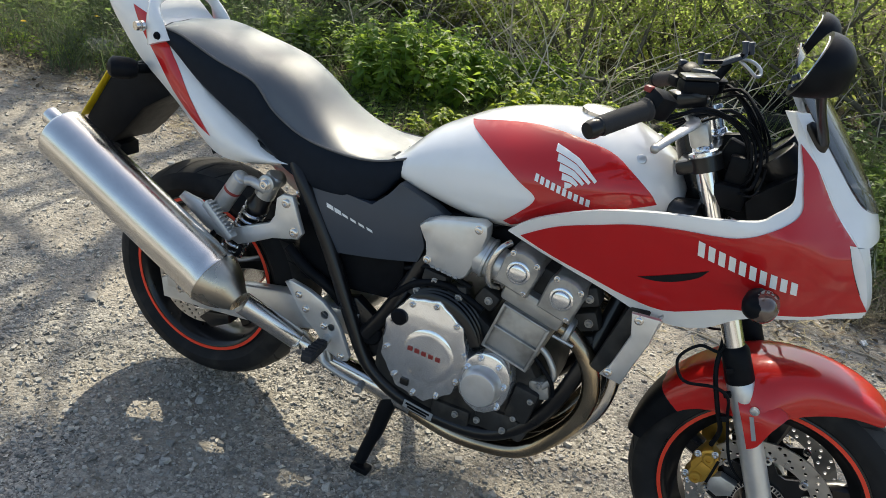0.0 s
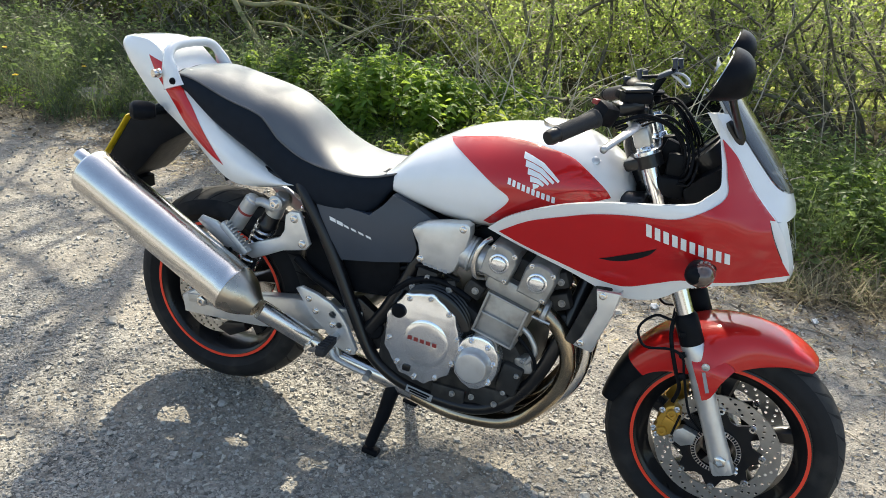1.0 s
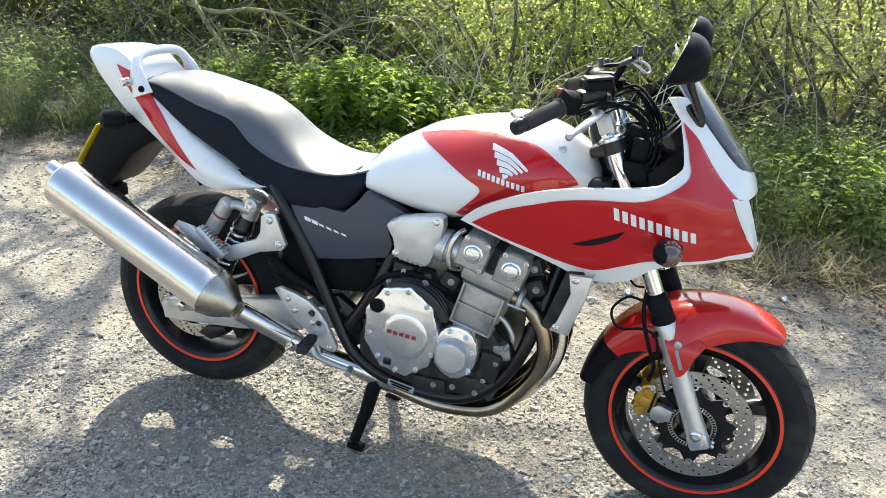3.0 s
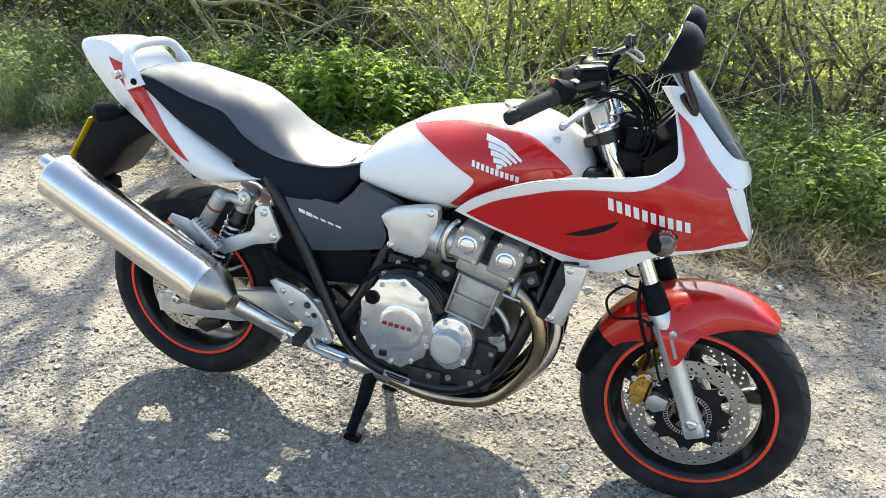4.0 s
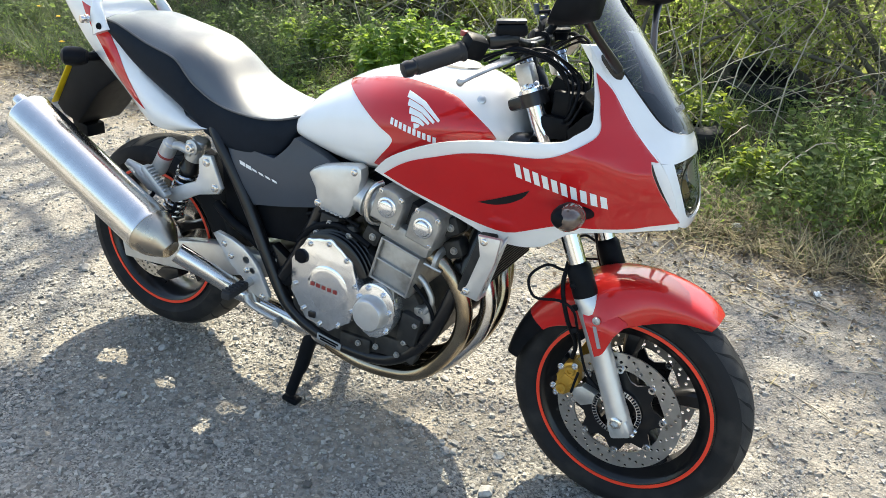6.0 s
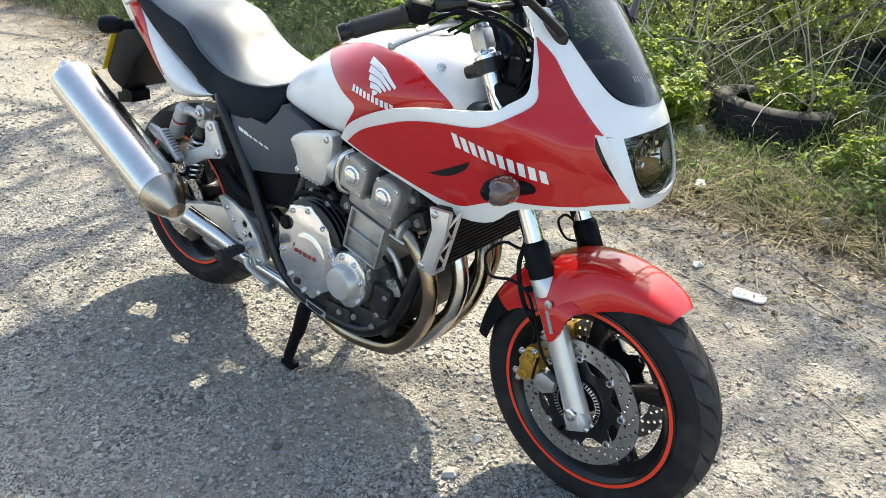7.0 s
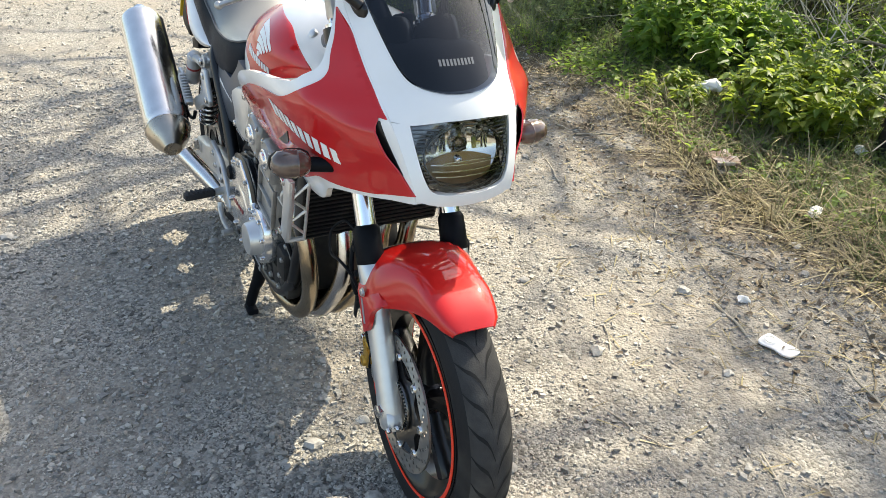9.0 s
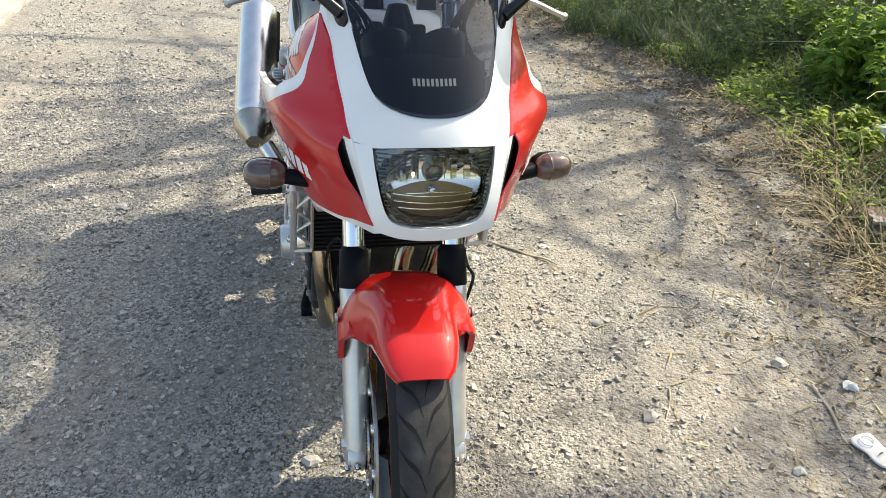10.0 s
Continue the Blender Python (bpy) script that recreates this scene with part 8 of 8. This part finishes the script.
brambles = empty("dead_brambles", None, (0, 0, 0), "tangle of pale dead bramble canes in front of the hedge", "brambles")
sprays("cane_mass", lines, rng.uniform(0.002, 0.0045, n), TWIG, brambles, 5)


# trees behind the hedge: trunk, limbs, twigs and thin young foliage
def tree(cx, cy, height, girth, limbs, label, leafy=8, lean=(0, 0), first=1.6, reach=(0.22, 0.42), flat=1.0):
    thing = empty("hedge_tree", None, (cx, cy, 0), label, "tree", "hedge trees")
    line = [(lean[0] * k / 6 + 0.05 * math.sin(k * 1.7), lean[1] * k / 6 + 0.05 * math.cos(k * 2.1), height * k / 6) for k in range(7)]
    bm = bmesh.new()
    tube(bm, line, [girth * (1.25 - 1.0 * k / 6) for k in range(7)], 12, 5)
    part("trunk", bm, BARK, thing, "grey rough tree trunk")
    trunk = np.array(line)
    k = rng.uniform(first, 6, limbs)
    i0 = np.floor(k).astype(int).clip(0, 5)
    st = trunk[i0] * (1 - (k - i0))[:, None] + trunk[i0 + 1] * (k - i0)[:, None]
    a = rng.uniform(0, 2 * np.pi, limbs)
    lim = bent(st, np.stack([np.cos(a), flat * np.sin(a), rng.uniform(0.15, 0.9, limbs) * flat], -1), height * rng.uniform(*reach, limbs), 9, 0.16 * flat)
    sprays("limb_mass", lim, rng.uniform(0.018, 0.042, limbs), BARK, thing, 7)
    nt_ = limbs * 12
    p, s = rng.integers(0, limbs, nt_), rng.integers(2, 9, nt_)
    tw = bent(lim[p, s], rng.normal(0, 1, (nt_, 3)) + np.array([0, 0, 0.2]), rng.uniform(0.4, 1.1, nt_), 7, 0.2)
    sprays("twig_mass", tw, rng.uniform(0.004, 0.010, nt_), BARK, thing, 4)
    n = nt_ * leafy
    q, s = rng.integers(0, nt_, n), rng.integers(2, 7, n)
    ln = rng.uniform(0.035, 0.07, n)
    leaves("leaf_mass", tw[q, s] + rng.normal(0, 0.03, (n, 3)), rng.normal(0, 1, (n, 3)), rng.normal(0, 1, (n, 3)), ln, ln * 0.7, SHRUB_LEAF, thing)
    return thing


tree(-2.25, 5.35, 7.4, 0.125, 24, "stout grey hedge tree with thin young foliage", 1, (-0.3, 0.1), 2.0, (0.20, 0.40))
tree(-4.3, 6.4, 7.5, 0.15, 26, "slim grey hedge tree with thin young foliage", 4, (0.4, -0.3))
tree(-6.6, 5.6, 6.5, 0.12, 22, "slim grey hedge tree with thin young foliage", 5)
tree(0.2, 7.3, 9.0, 0.11, 26, "slim grey hedge tree with thin young foliage", 14, (0, 0), 3.6)
tree(-1.66, 5.15, 7.5, 0.055, 20, "slim hedge tree with a narrow leafy top", 9, (0, 0), 5.6, (0.08, 0.15), 0.35)
tree(1.05, 6.0, 7.0, 0.08, 18, "slim grey hedge tree with thin young foliage", 8, (0, 0), 3.7, (0.11, 0.20))

# lichen-covered fallen limbs that reach out of the hedge
for line, r in ((((-2.95, 4.1, 0.62), (-2.42, 3.8, 0.61), (-2.11, 3.8, 0.66), (-1.86, 3.8, 0.65), (-1.67, 3.8, 0.58), (-1.40, 3.75, 0.53)), 0.018),
                (((-2.85, 4.0, 0.80), (-2.58, 3.8, 0.62), (-2.41, 3.75, 0.44), (-2.22, 3.7, 0.29)), 0.021),
                (((-2.45, 3.9, 0.46), (-2.12, 3.8, 0.49), (-1.90, 3.8, 0.44), (-1.67, 3.78, 0.34), (-1.50, 3.7, 0.30)), 0.012),
                (((-1.30, 4.0, 0.62), (-1.55, 3.85, 0.47), (-1.85, 3.75, 0.26), (-2.05, 3.7, 0.20)), 0.010),
                (((0.02, 4.0, 0.95), (-0.09, 3.8, 0.77), (-0.16, 3.75, 0.61), (-0.22, 3.7, 0.30)), 0.009)):
    limb = empty("fallen_limb", None, line[0], "yellowish lichen-covered dead limb reaching out of the hedge", "branch", "fallen limbs")
    rel = [tuple(Vector(p) - Vector(line[0])) for p in line]
    bm = bmesh.new()
    tube(bm, rel, [r, r, r * 0.9, r * 0.75, r * 0.6, r * 0.4][:len(rel)], 9, 6)
    part("limb", bm, LICHEN, limb)
    main = np.array([tuple(p) for p in spline(rel, 6)])
    k = rng.integers(4, len(main), 12)
    way = unit(main[-1:] - main[:1]) + rng.normal(0, 0.6, (12, 3))
    side = bent(main[k], way, rng.uniform(0.15, 0.5, 12), 7, 0.2)
    sprays("side_twig_mass", side, rng.uniform(0.003, 0.007, 12), LICHEN, limb, 5)

# pale dry stalks standing and leaning in front of the hedge
n = 60
x, y = rng.uniform(-0.7, 1.2, n), rng.uniform(3.0, 3.8, n)
stalks = empty("dry_stalks", None, (0, 0, 0), "bleached dry stalks leaning in front of the hedge", "stalks")
sprays("stem_mass", bent(np.stack([x, y, ground_z(x, y)], -1), np.stack([rng.normal(0.1, 0.6, n), rng.normal(-0.1, 0.3, n), rng.uniform(0.5, 1.2, n)], -1), rng.uniform(0.3, 1.0, n), 8, 0.09, 0.04), rng.uniform(0.003, 0.006, n), mat("bleached_stalk", (0.52, 0.47, 0.37), 0.8, vary=0.2, scale=20), stalks, 4)

# dandelions in the grass of the bank
DANDELION = mat("dandelion_yellow", (0.80, 0.55, 0.02), 0.7, vary=0.15, scale=200)
for x, y, h in ((-3.02, 1.98, 0.20), (-3.5, 2.35, 0.24), (-3.9, 2.5, 0.22), (-2.85, 2.4, 0.18)):
    flower = empty("dandelion", None, (x, y, float(ground_z(np.array(x), np.array(y)))), "yellow dandelion flower in the rough grass", "flower", "dandelions")
    bm = bmesh.new()
    tube(bm, [(0, 0, 0), (0.01, 0.005, h * 0.5), (0.005, 0, h)], 0.002, 6)
    part("stem", bm, STEM, flower)
    bm = bmesh.new()
    for ring in range(3):
        for k in range(14):
            a = 2 * math.pi * (k + ring * 0.4) / 14
            d = Vector((math.cos(a), math.sin(a), 0))
            t = Vector((-d.y, d.x, 0)) * 0.0025
            r, z = 0.019 - 0.005 * ring, h + 0.003 * ring
            c = Vector((0.005, 0, 0))
            vs = [bm.verts.new(c + p) for p in (Vector((0, 0, z)) + t * 0.4, Vector((0, 0, z)) - t * 0.4, d * r - t + Vector((0, 0, z + 0.004)), d * r + t + Vector((0, 0, z + 0.004)))]
            bm.faces.new(vs)
    part("bloom", bm, DANDELION, flower, "yellow bloom")

# ======== things lying about ========
def lying(name, bm, material, at, turn, label, category, group="", smooth=50):
    ob = part(name, bm, material, None, "", smooth)
    ob.location = (at[0], at[1], float(ground_z(np.array(at[0]), np.array(at[1]))) + at[2])
    ob.rotation_euler = [radians(a) for a in turn]
    return tagged(ob, label, category, group)


# old car tyre lying in the nettles, and another behind it
def old_tyre(at, turn, label):
    thing = empty("old_tyre", None, (at[0], at[1], float(ground_z(np.array(at[0]), np.array(at[1]))) + at[2]), label, "tyre", "dumped tyres")
    thing.rotation_euler = [radians(a) for a in turn]
    bm = bmesh.new()
    prof = [(-0.075, 0.205), (-0.098, 0.225), (-0.105, 0.262), (-0.098, 0.300), (-0.082, 0.318), (-0.03, 0.325), (0.03, 0.325), (0.082, 0.318), (0.098, 0.300), (0.105, 0.262), (0.098, 0.225), (0.075, 0.205), (0.070, 0.215), (0.085, 0.262), (0.07, 0.300), (0, 0.308), (-0.07, 0.300), (-0.085, 0.262), (-0.070, 0.215)]
    revolve(bm, prof, (0, 0, 0.105), (0, 0, 1), 64, closed=True)
    carcass = part("carcass", bm, RUBBER, thing, "weathered black tyre carcass")
    for z in (-0.055, -0.018, 0.018, 0.055):
        bm = bmesh.new()
        revolve(bm, [(z - 0.004, 0.3262), (z + 0.004, 0.3262), (z + 0.004, 0.322), (z - 0.004, 0.322)], (0, 0, 0.105), (0, 0, 1), 64, closed=True)
        part("tread_groove", bm, GROOVE, carcass)
    return thing


old_tyre((0.91, 2.90, -0.045), (-3, 4, 20), "worn black car tyre dumped flat among the nettles")
old_tyre((1.25, 4.10, -0.02), (5, -8, 70), "second black tyre half hidden under the hedge")

PAPER = mat("white_paper", (0.78, 0.77, 0.74), 0.7, vary=0.05, scale=30, bump=0.3, bump_scale=90, stain=(0.45, 0.40, 0.32), stain_scale=30, stain_amount=0.35)
FOIL = mat("foil_packet", (0.34, 0.22, 0.20), 0.3, metal=0.4, vary=0.5, scale=25, stain=(0.60, 0.58, 0.55), stain_scale=20, stain_amount=0.8)
YELLOW_PLASTIC = mat("yellow_plastic", (0.62, 0.60, 0.18), 0.35, vary=0.2, scale=20)
ROCK = mat("pale_rock", (0.34, 0.31, 0.27), 0.85, vary=0.25, scale=12, bump=0.5, bump_scale=80)
CARD = mat("grey_card", (0.36, 0.35, 0.33), 0.8, vary=0.2, scale=20)


def crumple(bm, amount, scale, seed):
    for v in bm.verts:
        v.co += Vector((noise.noise(v.co * scale + Vector((seed, 0, 0))), noise.noise(v.co * scale + Vector((0, seed, 3))), noise.noise(v.co * scale + Vector((5, 0, seed))))) * amount


# flattened paper cup: a squashed rounded slab with a lid ring at one end
bm = bmesh.new()
slab(bm, [(-0.075, -0.026), (-0.055, -0.036), (0.0, -0.030), (0.060, -0.034), (0.076, -0.018), (0.078, 0.016), (0.060, 0.032), (0.0, 0.026), (-0.055, 0.034), (-0.076, 0.022)], -0.008, 0.008, 0.004, 3)
bmesh.ops.rotate(bm, verts=bm.verts[:], matrix=Euler((radians(90), 0, 0)).to_matrix())
crumple(bm, 0.006, 22, 4)
bmesh.ops.scale(bm, vec=(0.74, 1.0, 0.42), verts=bm.verts[:])
cup = lying("flattened_cup", bm, PAPER, (1.480, 1.177, 0.010), (0, 3, 12), "flattened white paper cup lying on the track", "cup")
bm = bmesh.new()
revolve(bm, [(-0.0015, 0.018), (0.002, 0.019), (0.002, 0.016), (-0.0015, 0.016)], (-0.028, 0, 0.008), (0, 0, 1), 28, closed=True)
part("cup_rim", bm, PAPER, cup, "pressed rim of the cup")
for at, s, lab in (((1.240, 1.282, 0.010), 0.016, "small scrap of white paper"), ((1.505, 1.982, 0.024), 0.030, "crumpled ball of white tissue"), ((-0.17, 2.48, 0.10), 0.050, "crumpled pale tissue caught in the nettles"), ((1.900, 1.514, 0.008), 0.014, "small scrap of white paper"), ((-2.2, 2.62, 0.02), 0.025, "crumpled scrap of white paper"), ((0.66, 2.60, 0.03), 0.030, "crumpled pale blue and white wrapper by the tyre"), ((0.936, 1.985, 0.04), 0.026, "crumpled yellowish paper scrap in dead grass")):
    bm = bmesh.new()
    bmesh.ops.create_icosphere(bm, subdivisions=3, radius=s)
    crumple(bm, s * 0.8, 1.1 / s, s * 100)
    bmesh.ops.scale(bm, vec=(1.2, 0.9, 0.7), verts=bm.verts[:])
    lying("paper_scrap", bm, PAPER, at, (0, 0, s * 4000), lab, "litter", "paper scraps", 25)
bm = bmesh.new()
bmesh.ops.create_grid(bm, x_segments=12, y_segments=8, size=0.5)
bmesh.ops.scale(bm, vec=(0.17, 0.10, 1), verts=bm.verts[:])
crumple(bm, 0.016, 18, 9)
r = bmesh.ops.extrude_face_region(bm, geom=bm.faces[:])
bmesh.ops.translate(bm, verts=[g for g in r["geom"] if isinstance(g, bmesh.types.BMVert)], vec=(0, 0, 0.012))
lying("crisp_packet", bm, FOIL, (0.40, 2.03, 0.040), (4, -6, -25), "crumpled red and silver snack packet in dead grass", "litter", "", 20)
bm = bmesh.new()
revolve(bm, [(-0.085, 0.004), (-0.085, 0.026), (-0.078, 0.030), (0.03, 0.030), (0.055, 0.022), (0.070, 0.012), (0.088, 0.012), (0.089, 0.003)], (0, 0, 0.030), (1, 0, 0), 24)
lying("plastic_bottle", bm, YELLOW_PLASTIC, (-1.90, 2.30, 0.0), (0, 0, 35), "yellowish plastic bottle lying at the verge", "bottle")
bm = bmesh.new()
box(bm, (0, 0, 0.012), (0.10, 0.055, 0.02), 0.005)
crumple(bm, 0.006, 20, 2)
lying("crushed_carton", bm, CARD, (0.45, 2.02, 0.0), (0, 4, 60), "crushed grey carton at the edge of the grass", "carton")
for at, s, tr, lab in (((-2.73, 2.32, 0.03), (0.13, 0.07, 0.05), 10, "pale weathered rock at the verge"), ((-2.25, 2.36, 0.02), (0.17, 0.07, 0.05), 30, "grey-brown rock half sunk in the verge"), ((-2.42, 2.50, 0.03), (0.09, 0.07, 0.05), 70, "grey-brown rock half sunk in the verge")):
    bm = bmesh.new()
    bmesh.ops.create_icosphere(bm, subdivisions=3, radius=1.0)
    for v in bm.verts:
        v.co *= 1 + 0.35 * noise.noise(v.co * 1.3 + Vector((s[0] * 40, 0, 0)))
    bmesh.ops.scale(bm, vec=s, verts=bm.verts[:])
    lying("rock", bm, ROCK, at, (0, 0, tr), lab, "rock", "verge rocks", 60)

# broken sticks and twigs on the track
for x, y, ang, ln, r in ((0.335, 0.605, 42, 0.28, 0.008), (1.335, 1.16, -12, 0.26, 0.007), (1.47, 1.29, -62, 0.18, 0.006), (1.78, 1.22, -25, 0.30, 0.006), (-0.20, 1.80, 65, 0.22, 0.008), (-0.32, 1.72, 10, 0.18, 0.006), (0.62, 1.45, -40, 0.24, 0.005), (1.05, 1.52, 20, 0.22, 0.006), (1.62, 1.45, -35, 0.28, 0.007), (1.95, 1.40, -15, 0.35, 0.006), (2.1, 1.0, 30, 0.22, 0.005), (1.2, 0.75, -30, 0.15, 0.004), (1.55, 0.55, 12, 0.20, 0.004), (0.95, 0.12, -38, 0.16, 0.004), (0.05, 1.35, 160, 0.26, 0.006), (-0.9, 1.9, 20, 0.3, 0.006), (-1.6, 1.7, -10, 0.25, 0.005), (2.4, 1.35, -40, 0.4, 0.008), (0.75, 0.95, 75, 0.14, 0.004), (1.9, 0.72, -30, 0.3, 0.005)):
    bm = bmesh.new()
    pts = [(ln * (k / 5 - 0.5), 0.02 * ln * math.sin(k * 1.3 + x * 9), 0.004 * math.sin(k * 2.3 + y * 7)) for k in range(6)]
    tube(bm, pts, [r * 0.62, r * 0.65, r * 0.6, r * 0.55, r * 0.5, r * 0.35], 7, 3)
    lying("stick", bm, TWIG, (x, y, r * 0.55), (0, 0, ang), "dry brown broken stick on the track", "stick", "broken sticks")

# pieces of parts sit no deeper than thing > part > sub-part
def depth(o):
    return 0 if o.parent is None else 1 + depth(o.parent)


for o in sorted(scene.objects, key=depth):
    while depth(o) > 2:
        up = o.parent
        o.matrix_basis = up.matrix_basis @ o.matrix_basis
        o.parent = up.parent
for o in scene.objects:
    if o.name.split(".")[0] in ("leaf_mass", "twig_mass", "branch_mass", "cane_mass", "stem_mass", "limb_mass", "side_twig_mass"):
        o["kind"] = "stuff"
